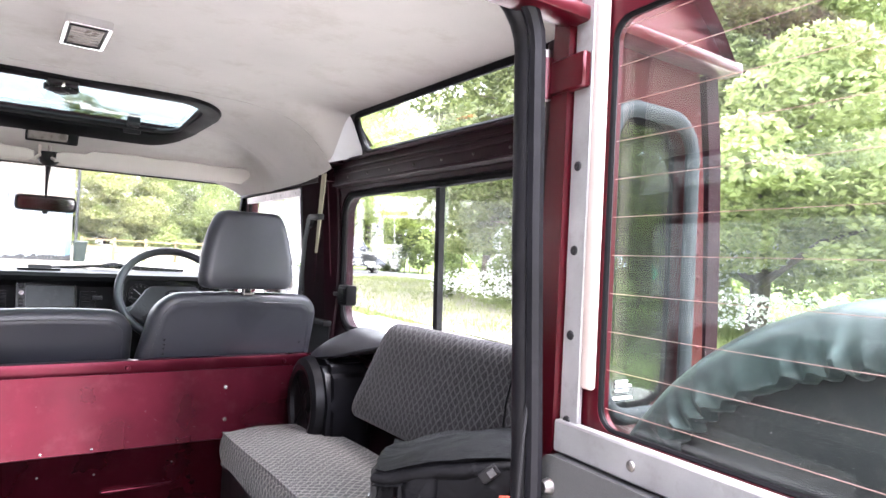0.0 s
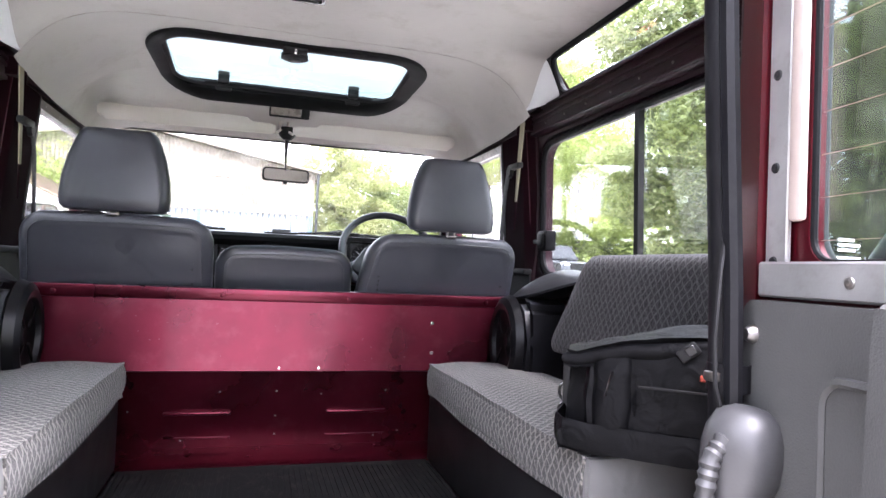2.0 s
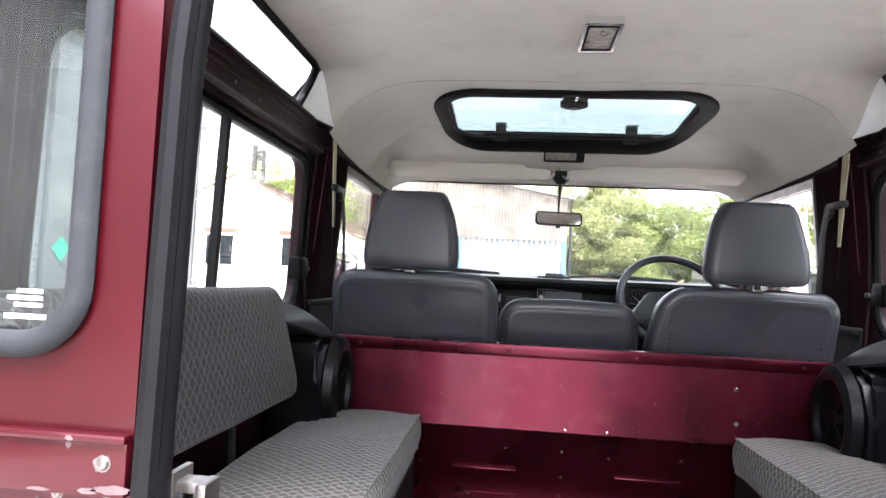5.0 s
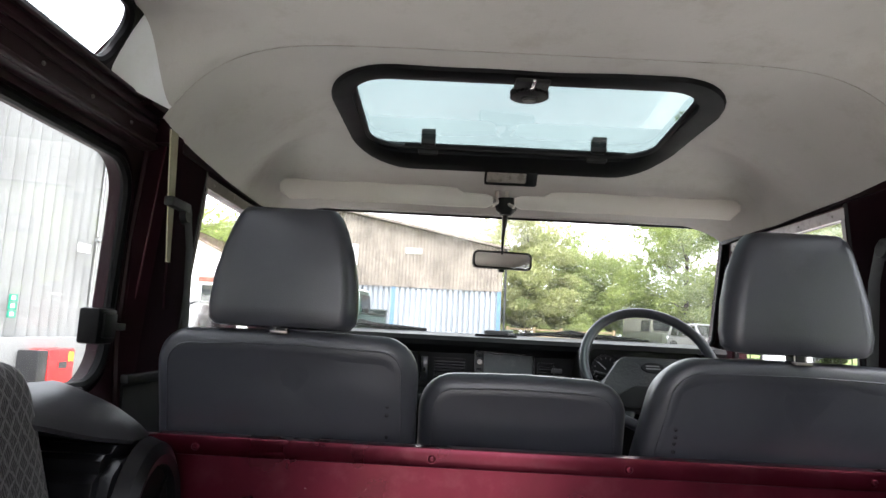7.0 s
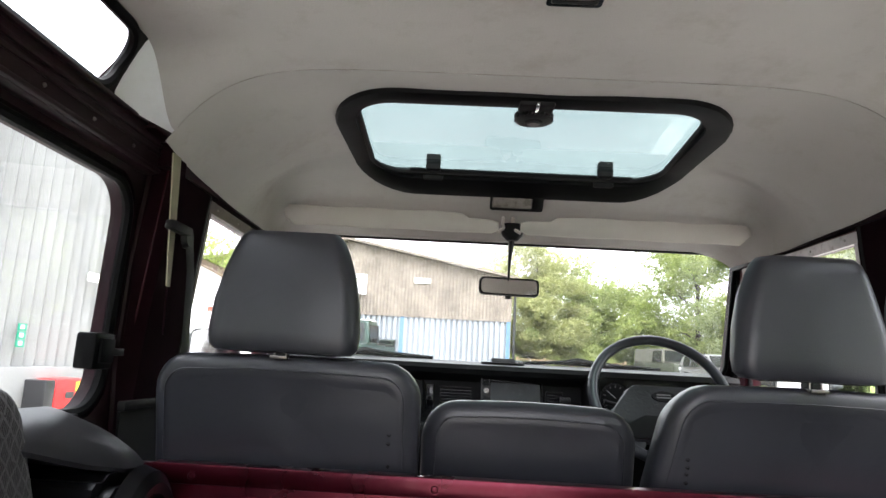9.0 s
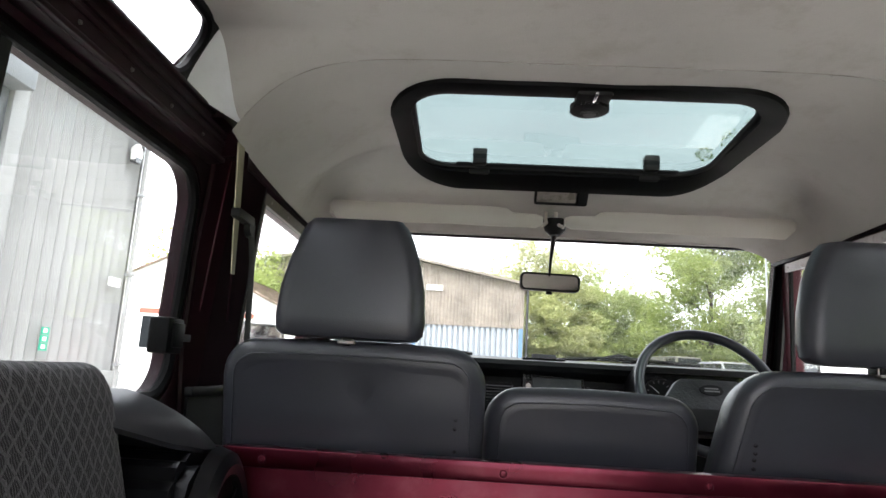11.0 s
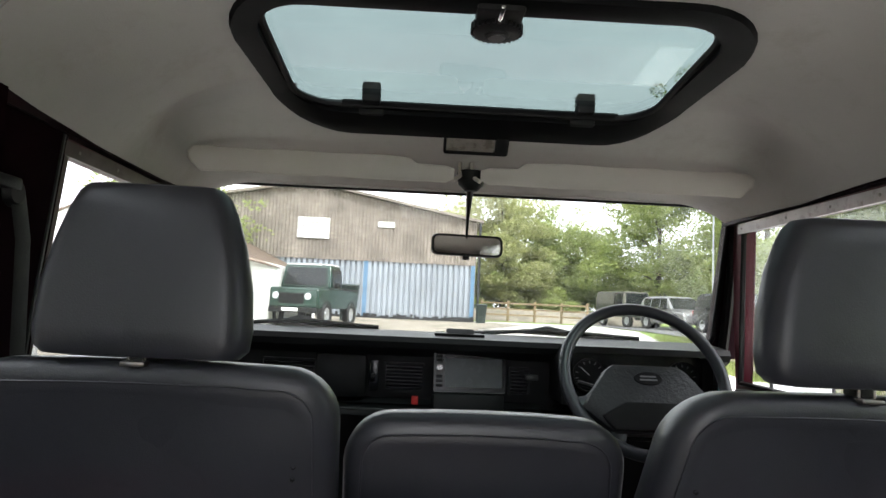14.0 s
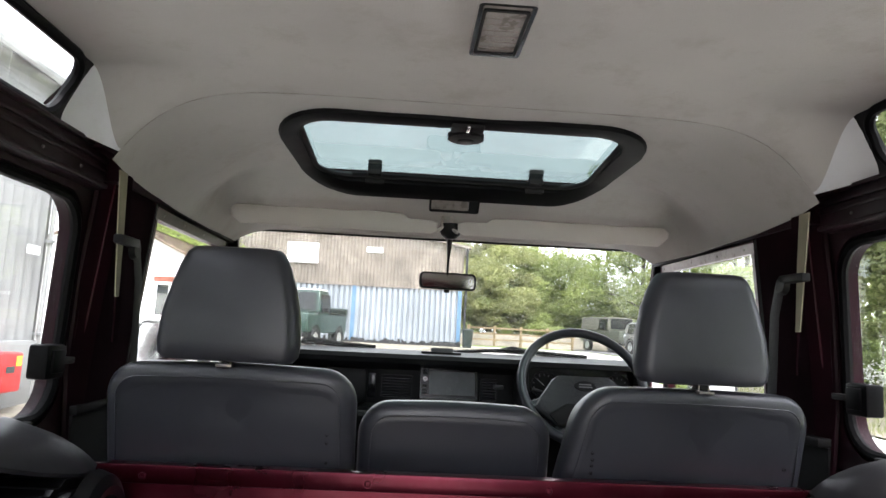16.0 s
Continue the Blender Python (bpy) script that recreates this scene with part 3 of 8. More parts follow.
    part("catch_plate", B(*sorted((s * 0.824, s * 0.8295)), -0.06, -0.014, 1.298, 1.344, 0.002), RUBBER, win)
    part("catch_arm", B(*sorted((s * 0.842, s * 0.862)), -0.006, 0.06, 1.312, 1.326, 0.002), BLACK, win)
    # door post between side window and front door
    post = tagged(new(f"trim_door_post_{tag}"), "shaded maroon door post with a belt guide", "trim", "door posts", "structure")
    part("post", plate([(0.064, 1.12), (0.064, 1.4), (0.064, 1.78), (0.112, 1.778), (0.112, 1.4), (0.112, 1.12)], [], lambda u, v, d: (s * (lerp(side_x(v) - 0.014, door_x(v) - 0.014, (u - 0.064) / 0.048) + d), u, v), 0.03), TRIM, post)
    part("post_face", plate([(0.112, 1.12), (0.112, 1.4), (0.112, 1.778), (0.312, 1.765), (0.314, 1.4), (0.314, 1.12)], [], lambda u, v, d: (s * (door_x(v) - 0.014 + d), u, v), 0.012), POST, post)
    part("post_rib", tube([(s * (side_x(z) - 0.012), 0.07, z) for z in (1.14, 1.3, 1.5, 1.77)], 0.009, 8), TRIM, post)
    part("flange", tube([(s * (door_x(z) - 0.008), 0.30, z) for z in (1.12, 1.4, 1.765)], 0.009, 6), BLACK, post)
    for z in (1.17, 1.195, 1.24):
        bm = bmesh.new()
        lathe(bm, [(0, 0.004), (0.005, 0.004), (0.007, 0)], 10, Matrix.Translation((s * (side_x(z) - 0.018), 0.075, z)) @ Matrix.Rotation(radians(-90 * s), 4, "Y"))
        part("bolt", bm, STEEL, post)
    # front door: skin with window
    door = tagged(new(f"door_front_{tag}"), "closed front door with a maroon frame and clear window", "door", "front doors", "structure")
    hole = [(0.325, 1.235), (1.035, 1.235), (0.942, 1.684), (0.325, 1.684)]

    def dplace(off=0.0):
        return lambda u, v, d: (s * (door_x(v) + off + d), u, v)

    dout = [(0.086, 0.42), (1.06, 0.42), (1.075, 1.2), (1.01, 1.71), (0.09, 1.715), (0.086, 1.2)]
    part("door_panel", plate(dout, [hole], dplace(), 0.03), FRAME_PAINT, door)
    part("outer_skin", plate(dout, [hole], dplace(0.0315), 0.004), PAINT, door, "maroon outer door skin")
    part("window_frame", tube([dplace()(u, v, -0.001) for u, v in hole], 0.009, 6, True), BLACK, door, "dark window channel")
    # the right channels take the lit tone, the left ones the shaded tone
    part("top_channel", plate([(0.31, 1.676), (0.956, 1.676), (0.95, 1.704), (0.31, 1.704)], [], dplace(-0.014), 0.01), WORN_LIT if s > 0 else WORN_SHADED, door, "worn metal window channel in its lit tone" if s > 0 else "worn metal window channel in its shaded tone")
    part("rear_channel", plate([(0.308, 1.235), (0.328, 1.235), (0.328, 1.675), (0.308, 1.675)], [], dplace(-0.013), 0.009), WORN_LIT if s > 0 else WORN_SHADED, door)
    for u in (0.36, 0.52, 0.7, 0.93):
        part("channel_rivet", lathe(bmesh.new(), [(0, 0.002), (0.003, 0.0015), (0.004, 0)], 8, Matrix.Translation(dplace(-0.0145)(u, 1.69, 0)) @ Matrix.Rotation(radians(-90 * s), 4, "Y")), STEEL, door)
    bm = bmesh.new()
    q = [bm.verts.new((s * (door_x(z) + d), y, z)) for d in (0.012, 0.017) for y, z in ((0.315, 1.22), (1.045, 1.22), (0.952, 1.69), (0.315, 1.69))]
    for f in ((0, 1, 2, 3), (7, 6, 5, 4), (0, 4, 5, 1), (1, 5, 6, 2), (2, 6, 7, 3), (3, 7, 4, 0)):
        bm.faces.new([q[i] for i in f])
    part("pane", bm, GLASS, door, "", False).visible_shadow = False
    part("door_trim", plate([(0.07, 0.5), (1.0, 0.5), (1.0, 1.2), (0.07, 1.2)], [], dplace(-0.02), 0.018), BLACK, door, "black door card")
    part("door_ledge", B(s * 0.845 - 0.03, s * 0.845 + 0.015, 0.07, 1.0, 1.2, 1.222, 0.005), BLACK, door)
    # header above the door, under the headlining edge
    structure(f"trim_door_header_{tag}", plate([(0.06, 1.716), (1.03, 1.706), (1.03, 1.80), (0.06, 1.80)], [], lambda u, v, d: (s * (0.792 + d), u, v), 0.05), TRIM, "shaded maroon header above the front door", "trim")
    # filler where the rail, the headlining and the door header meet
    structure(f"trim_rail_end_{tag}", B(*sorted((s * 0.795, s * 0.85)), -0.03, 0.08, 1.768, 1.79, 0.004), TRIM, "shaded maroon filler at the end of the rail", "trim")
    # waist ledge behind the bench backrest
    structure(f"trim_waist_{tag}", B(s * 0.856 - 0.01, s * 0.856 + 0.006, -1.35, 0.055, 1.10, 1.125, 0.004), PAINT_IN, "maroon ledge along the waist of the body side", "trim")
    # seat belt on the post
    belt = thing(f"seat_belt", (s * 0.765, 0.03, 1.12), "black and pale seat belt hanging at the door post", "seat belt", "front seat belts")
    part("webbing", plate([(0.022, 1.735), (0.06, 1.735), (0.074, 1.60), (0.084, 1.46), (0.068, 1.46), (0.044, 1.60)], [], lambda u, v, d: (s * (0.776 + d), u, v), 0.003), BELT_PALE, belt, "pale belt webbing")
    part("guide", B(s * 0.77 - 0.01, s * 0.77 + 0.012, 0.03, 0.125, 1.575, 1.595, 0.004), BLACK, belt)
    g = part("anchor", lathe(bmesh.new(), [(0, 0.012), (0.018, 0.012), (0.024, 0.004), (0.024, 0)], 16, Matrix.Translation((s * 0.772, 0.118, 1.572)) @ Matrix.Rotation(radians(-90 * s), 4, "Y")), BLACK, belt, "black belt anchor")
    part("dark_webbing", tube([(s * 0.766, 0.125, 1.575), (s * 0.762, 0.145, 1.5), (s * 0.757, 0.15, 1.35), (s * 0.75, 0.155, 1.15)], 0.02, 8, False, 0.12, (1, 0, 0)), STRAP, belt, "black belt webbing")
    part("strip", plate([(0.062, 1.735), (0.1, 1.735), (0.115, 1.36), (0.092, 1.36)], [], lambda u, v, d: (s * (0.781 + d), u, v), 0.004), POST, belt)


body_side(-1)
body_side(1)

# load floor with ribbed mat, wheel boxes, cab floor
structure("floor", B(-0.846, 0.846, -1.38, 1.1, 0.53, FLOOR_Z - 0.006), PAINT_IN, "maroon painted metal load floor", "floor")
for s in (-1, 1):
    structure(f"wall_wheel_box_{'left' if s < 0 else 'right'}", B(min(s * 0.46, s * 0.846), max(s * 0.46, s * 0.846), -1.355, -0.02, FLOOR_Z, 0.80, 0.012), BLACK, "black wheel box under the bench", "wall")
rubber_mat = thing("floor_mat", (0, -0.7, FLOOR_Z), "black ribbed rubber mat on the load floor", "floor mat")
part("sheet", B(-0.455, 0.455, -1.355, -0.03, FLOOR_Z - 0.004, FLOOR_Z + 0.004), MAT_RUB, rubber_mat)
bm = bmesh.new()
for i in range(58):
    x = -0.447 + i * 0.0157
    box(bm, x - 0.0042, x + 0.0042, -1.35, -0.075, FLOOR_Z + 0.004, FLOOR_Z + 0.0085)
tagged(part("ribs", bm, MAT_RUB, rubber_mat, "", False), kind="stuff")

# partition behind the front seats
partition = thing("partition", (0, 0, FLOOR_Z), "maroon painted metal partition with screws and scratches", "partition")


def prism_x(profile, x0, x1, bevel=0.0):
    bm = bmesh.new()
    a = [bm.verts.new((x0, y, z)) for y, z in profile]
    c = [bm.verts.new((x1, y, z)) for y, z in profile]
    n = len(profile)
    for i in range(n):
        bm.faces.new((a[i], a[(i + 1) % n], c[(i + 1) % n], c[i]))
    bm.faces.new(list(reversed(a)))
    bm.faces.new(c)
    if bevel:
        bmesh.ops.bevel(bm, geom=list(bm.edges), offset=bevel, segments=2, affect="EDGES")
    return bm


part("upper_panel", prism_x([(-0.002, 1.118), (-0.004, 1.075), (-0.032, 0.876), (-0.022, 0.872), (0.012, 1.07), (0.014, 1.118)], -0.725, 0.74), PAINT_IN, partition)
part("top_flange", B(-0.728, 0.743, -0.006, 0.03, 1.084, 1.121, 0.003), PAINT_IN, partition)
part("lower_panel", prism_x([(-0.026, 0.874), (0.035, 0.866), (0.04, 0.84), (0.082, 0.62), (-0.01, FLOOR_Z + 0.016), (-0.03, FLOOR_Z + 0.006), (-0.03, FLOOR_Z), (0.10, FLOOR_Z), (0.10, 0.876)], -0.83, 0.83), PAINT_IN, partition, "dark maroon lower panel")
part("side_web", B(-0.856, -0.722, 0.0, 0.02, 0.80, 1.118, 0.002), PAINT_IN, partition)
part("side_web", B(0.738, 0.856, 0.0, 0.02, 0.80, 1.118, 0.002), PAINT_IN, partition)


def screw_at(p, parent, r=0.007, axis="-Y", material=None, name="screw"):
    turn = {"-Y": Matrix.Rotation(radians(90), 4, "X"), "-X": Matrix.Rotation(radians(-90), 4, "Y"), "+X": Matrix.Rotation(radians(90), 4, "Y"), "Z": Matrix.Identity(4), "-Z": Matrix.Rotation(radians(180), 4, "X")}[axis]
    bm = bmesh.new()
    lathe(bm, [(0, r * 0.28), (r * 0.3, r * 0.3), (r * 0.34, r * 0.42), (r * 0.75, r * 0.36), (r, 0), (r * 1.25, 0), (r * 1.25, -0.003)], 12, Matrix.Translation(p) @ turn)
    return part(name, bm, material or STEEL, parent)


for x in (-0.65, -0.194, 0.184, 0.65):
    screw_at((x, -0.0065, 1.1), partition, 0.0075, "-Y", PAINT_IN)
for x, y, z, r in ((0.463, -0.0125, 1.028, 0.005), (0.461, -0.026, 0.933, 0.005), (-0.49, -0.033, 0.885, 0.003), (0.1, -0.033, 0.885, 0.003), (-0.02, -0.033, 0.885, 0.003)):
    screw_at((x, y, z), partition, r, "-Y", CHROME, "rivet")
for x, z in ((-0.19, 0.80), (-0.02, 0.80), (0.12, 0.79), (0.33, 0.80), (-0.02, 0.72), (-0.45, 0.74), (0.30, 0.645), (-0.02, 0.66), (-0.3, 0.645), (0.38, 0.66)):
    screw_at((x, 0.0395 + (0.84 - z) * 0.191, z), partition, 0.0026, "-Y", STEEL, "rivet")
for x0, x1 in ((-0.35, -0.155), (0.14, 0.335)):
    part("pressed_slot", B(x0, x1, 0.046, 0.08, 0.728, 0.737, 0.003), PAINT_IN, partition, "raised lip of a pressed slot")
    part("pressed_edge", B(x0, x1, 0.066, 0.09, 0.652, 0.656, 0.001), PAINT_IN, partition)

# small nicks and specks in the paint of the partition
rn = random.Random(12)
bm = bmesh.new()
for i in range(26):
    x, z = rn.uniform(-0.7, 0.7), rn.uniform(0.885, 1.075)
    y = lerp(-0.0322, -0.0043, (z - 0.876) / (1.075 - 0.876)) - 0.0006
    w, h = rn.choice((0.0008, 0.001, 0.0016, 0.0035)) * rn.uniform(0.6, 1.2), rn.uniform(0.0004, 0.0009)
    box(bm, -w, w, -0.0004, 0.0004, -h, h, 0, 1, Matrix.Translation((x, y, z)) @ Matrix.Rotation(rn.uniform(-0.9, 0.9), 4, "Y"))
tagged(part("nicks", bm, CHIP, partition, "pale nicks in the paint", False), kind="stuff")

# scuttle, windscreen, posts
structure("wall_scuttle", B(-0.84, 0.84, 1.13, 1.2, 0.42, 1.325, 0.01), FRAME_PAINT, "maroon metal scuttle below the windscreen", "wall")
def screen_place(u, v, d):
    return (u, 1.005 + (1.74 - v) * 0.29 + d, v)


wind = tagged(new("window_windscreen"), "flat windscreen with a black rubber edge", "window", "", "structure")
ws_hole = rounded(-0.782, 0.802, 1.325, 1.764, 0.05, 6)
ws_out = [(-0.87, 1.30), (0.89, 1.30), (0.86, 1.80), (-0.85, 1.80)]
structure("wall_windscreen_frame", plate(ws_out, [ws_hole], screen_place, 0.045), TRIM, "shaded maroon windscreen frame and corner posts", "wall")
part("rubber_edge", tube([screen_place(u, v, -0.002) for u, v in ws_hole], 0.008, 8, True), RUBBER, wind)
bm = bmesh.new()
q = [bm.verts.new(screen_place(u, v, d)) for d in (0.016, 0.022) for u, v in ((-0.80, 1.31), (0.82, 1.31), (0.82, 1.775), (-0.80, 1.775))]
for f in ((0, 1, 2, 3), (7, 6, 5, 4), (0, 4, 5, 1), (1, 5, 6, 2), (2, 6, 7, 3), (3, 7, 4, 0)):
    bm.faces.new([q[i] for i in f])
part("pane", bm, GLASS_SCREEN, wind, "", False).visible_shadow = False
for s in (-1, 1):
    structure(f"trim_corner_post_{'left' if s < 0 else 'right'}", tube([(s * 0.838, 1.13, 1.28), (s * 0.836, 1.085, 1.45), (s * 0.824, 1.004, 1.735)], 0.016, 8), BLACK, "black sealed corner post beside the windscreen", "trim")

# headlining edge turned down to the windscreen rubber
structure("trim_headlining_edge", plate([(-0.815, 1.735), (-0.795, 1.735), (-0.783, 1.751), (-0.74, 1.7625), (0.76, 1.7625), (0.803, 1.751), (0.815, 1.735), (0.835, 1.735), (0.845, 1.83), (-0.83, 1.83)], [], lambda u, v, d: screen_place(u, v, d - 0.02), 0.012), LINER, "off-white headlining edge above the windscreen", "trim")

# rear corner panels with small windows, gutter, seal
def rear_corner(s):
    tag = "left" if s < 0 else "right"
    x_in, x_out = (0.548, 0.868) if s < 0 else (0.535, 0.87)
    hole = rounded(0.61, 0.812, 1.222, 1.70, 0.06, 8)
    outer = [(x_in, 1.085), (x_out, 1.085), (x_out, 1.3), (x_out - 0.015, 1.6), (x_out - 0.04, 1.79), (x_in, 1.79)]
    pl = lambda u, v, d: (s * u, -1.378 + d, v)
    structure(f"wall_rear_{tag}", plate(outer, [hole], pl, 0.03), PAINT, "maroon painted rear corner panel with a small window", "wall")
    # lower panel, set behind the joint strip
    structure(f"wall_rear_lower_{tag}", plate([(x_in, 0.45), (x_out, 0.45), (x_out, 1.09), (x_in, 1.09)], [], lambda u, v, d: (s * u, -1.372 + d, v), 0.026), PAINT, "maroon lower rear corner panel with chips and fixings", "wall")
    joint = tagged(new(f"trim_rear_joint_{tag}"), "folded maroon joint strip with bolts and bare spots", "trim", "", "structure")
    part("strip", B(min(s * x_in, s * x_out), max(s * x_in, s * x_out), -1.388, -1.37, 1.083, 1.14, 0.003), PAINT, joint)
    part("fold", B(min(s * x_in, s * x_out), max(s * x_in, s * x_out), -1.393, -1.378, 1.134, 1.143, 0.003), PAINT, joint)
    for x, z, r in ((0.571, 1.115, 0.0065), (0.692, 1.11, 0.006), (0.80, 1.113, 0.0065)):
        screw_at((s * x, -1.3885, z), joint, r, "-Y", STEEL, "bolt")
    for x, z, r in ((0.626, 1.079, 0.005), (0.574, 1.081, 0.0035), (0.603, 0.994, 0.0065), (0.559, 0.996, 0.004)):
        screw_at((s * x, -1.373, z), joint, r, "-Y", STEEL, "rivet")
    # bare spots, a chipped joint and a long scratch
    rc = random.Random(3)
    for x, z, rx, rz, y in ((0.692, 1.107, 0.0105, 0.011, -1.3884), (0.692, 1.095, 0.005, 0.010, -1.3884), (0.571, 1.115, 0.010, 0.010, -1.3884), (0.562, 1.091, 0.022, 0.005, -1.3884), (0.585, 1.0885, 0.012, 0.004, -1.3884), (0.635, 1.087, 0.012, 0.0025, -1.3884), (0.626, 1.079, 0.008, 0.008, -1.3724), (0.574, 1.081, 0.006, 0.006, -1.3724), (0.60, 0.985, 0.009, 0.003, -1.3724), (0.559, 0.998, 0.006, 0.007, -1.3724), (0.604, 1.138, 0.005, 0.003, -1.3934), (0.607, 1.131, 0.003, 0.005, -1.3884)):
        n = 14
        loop = [(x + rx * math.cos(2 * math.pi * i / n) * rc.uniform(0.55, 1.1), z + rz * math.sin(2 * math.pi * i / n) * rc.uniform(0.55, 1.1)) for i in range(n)]
        part("chip", plate(loop, [], lambda u, v, d: (s * u, y + d, v), 0.001), CHIP, joint, "bare metal chip", False)
    part("scratch", tube([(s * lerp(0.647, 0.614, t) + 0.001 * math.sin(t * 40), -1.3722, lerp(1.075, 0.995, t)) for t in steps(0, 1, 12)], [0.0008 + 0.0007 * rc.random() for _ in range(13)], 5), CHIP, joint, "long pale scratch")
    win = tagged(new(f"window_rear_{tag}"), "small rear corner window in a thick grey rubber", "window", "rear corner windows", "structure")
    part("rubber_edge", tube([pl(u, v, -0.006) for u, v in hole], 0.0135, 10, True, 0.8, (0, 1, 0)), WINDOW_RUBBER, win)
    part("pane", B(min(s * 0.595, s * 0.817), max(s * 0.595, s * 0.817), -1.368, -1.363, 1.205, 1.707), GLASS_DARK, win, "", False).visible_shadow = False
    part("maker_mark", B(min(s * 0.655, s * 0.70), max(s * 0.655, s * 0.70), -1.3695, -1.3685, 1.245, 1.25), WHITE_MARK, win, "etched white glass mark", False)
    for z, w in ((1.257, 0.03), (1.264, 0.038), (1.271, 0.028)):
        part("maker_mark", B(min(s * 0.66, s * (0.66 + w)), max(s * 0.66, s * (0.66 + w)), -1.3695, -1.3685, z, z + 0.004), WHITE_MARK, win, "", False)
    # edge rivets down the outer corner
    for i in range(14):
        z = 1.2 + i * 0.04
        screw_at((s * (x_out - 0.012 - max(0, z - 1.3) * 0.06), -1.3785, z), joint, 0.004, "-Y", PAINT, "rivet")
    # gutter and roof edge above the corner
    structure(f"trim_gutter_{tag}", B(min(s * 0.3, s * 0.895), max(s * 0.3, s * 0.895), -1.42, -1.37, 1.79, 1.812, 0.006), PAINT, "maroon roof gutter above the rear corner", "trim")
    structure(f"wall_roof_end_{tag}", plate([(0.3, 1.81), (0.862, 1.81), (0.85, 1.87), (0.81, 1.94), (0.71, 1.965), (0.3, 1.975)], [], lambda u, v, d: (s * u, -1.402 + d + (v - 1.81) * 0.12, v), 0.02), PAINT, "maroon roof end above the rear corner", "wall")
    # outer side gutter
    structure(f"trim_side_gutter_{tag}", B(min(s * 0.85, s * 0.92), max(s * 0.85, s * 0.92), -1.33, 1.05, 1.79, 1.803, 0.004), PAINT, "maroon gutter along the roof side", "trim")


rear_corner(-1)
rear_corner(1)
structure("wall_rear_header", B(-0.535, 0.54, -1.40, -1.35, 1.84, 1.93, 0.01), PAINT, "maroon header above the rear door opening", "wall")
structure("wall_rear_sill", B(-0.86, 0.87, -1.40, -1.355, 0.42, FLOOR_Z - 0.008, 0.008), PAINT, "maroon rear sill", "wall")
# rubber seal round the rear opening
seal_pts = [(-0.534, 0.60), (-0.534, 1.1), (-0.528, 1.5), (-0.51, 1.74)]
seal_pts += [(-0.51 + 0.09 * (1 - math.cos(radians(a))), 1.74 + 0.09 * math.sin(radians(a))) for a in (15, 30, 45, 60, 75, 90)]
seal_pts += [(0.362 + 0.09 * math.sin(radians(a)), 1.74 + 0.09 * math.cos(radians(a))) for a in (0, 15, 30, 45, 60, 75)]
seal_pts += [(0.452, 1.74), (0.462, 1.5), (0.479, 1.2), (0.485, 1.0), (0.487, 0.60)]
bm = tube([(x, -1.365, z) for x, z in seal_pts], 0.0185, 10)
ring_path(bm, [(x * 0.985 + (0.0), -1.392, z) for x, z in seal_pts], 0.012, 8)
structure("trim_door_seal", bm, SEAL, "thick dark grey rubber seal round the rear opening", "trim")
# inner posts beside the opening
for s in (-1, 1):
    structure(f"trim_rear_post_{'left' if s < 0 else 'right'}", B(min(s * 0.545, s * 0.60), max(s * 0.545, s * 0.60), -1.352, -1.30, FLOOR_Z, 1.80, 0.01), TRIM, "shaded maroon post beside the rear opening", "trim")


# ---- sunroof ----
sunroof = thing("sunroof", (0, 0.36, 1.92), "black framed glass sunroof hatch with a round latch", "sunroof")
NR = 8
so, si, sm = rounded(-0.492, 0.471, 0.078, 0.692, 0.172, NR), rounded(-0.438, 0.404, 0.137, 0.605, 0.10, NR), rounded(-0.464, 0.436, 0.105, 0.65, 0.14, NR)
sg = rounded(-0.46, 0.426, 0.115, 0.625, 0.10, NR)


def pane_z(y):
    return 1.94 - 0.085 * (y - 0.12)


part("frame", loft([
    [(x, y, liner_z(x, y) + 0.004) for x, y in so],
    [(x, y, liner_z(x, y) - 0.010 + 0.002 * noise.noise((x * 7, y * 7, 1))) for x, y in rounded(-0.485, 0.464, 0.084, 0.686, 0.167, NR)],
    [(x, y, liner_z(x, y) - 0.016) for x, y in sm],
    [(x, y, liner_z(x, y) - 0.012) for x, y in si],
    [(x, y, pane_z(y) + 0.004) for x, y in si],
    [(x, y, pane_z(y) + 0.014) for x, y in sg],
], False), RUBBER, sunroof)
part("inner_rim", tube([(x, y, pane_z(y) - 0.006) for x, y in rounded(-0.434, 0.40, 0.141, 0.601, 0.096, NR)], 0.008, 6, True), BLACK, sunroof, "black inner rim")
bm = bmesh.new()
for dz in (0.006, 0.011):
    bm.faces.new([bm.verts.new((x, y, pane_z(y) + dz)) for x, y in sg])
part("pane", bm, GLASS_ROOF, sunroof, "tinted glass")
knob = part("latch", lathe(bmesh.new(), [(0, -0.002), (0.02, -0.002), (0.022, 0.002), (0.03, 0.002), (0.041, 0.006), (0.043, 0.02), (0.034, 0.026), (0.03, 0.055), (0, 0.055)], 28, Matrix.Translation((-0.012, 0.172, 1.893))), BLACK, sunroof, "round black latch knob")
bm = bmesh.new()
for i in range(28):
    a = 2 * math.pi * i / 28
    box(bm, 0.041, 0.0455, -0.0028, 0.0028, 0.006, 0.02, 0, 1, Matrix.Translation((-0.012, 0.172, 1.893)) @ Matrix.Rotation(a, 4, "Z"))
part("knurling", bm, BLACK, knob, "", False)
part("badge", lathe(bmesh.new(), [(0, -0.004), (0.014, -0.004), (0.016, -0.001)], 20, Matrix.Translation((-0.012, 0.172, 1.893))), GREY_PLASTIC, knob, "pale round latch badge")
part("latch_bracket", B(-0.052, 0.028, 0.095, 0.15, 1.905, 1.955, 0.006), BLACK, sunroof)
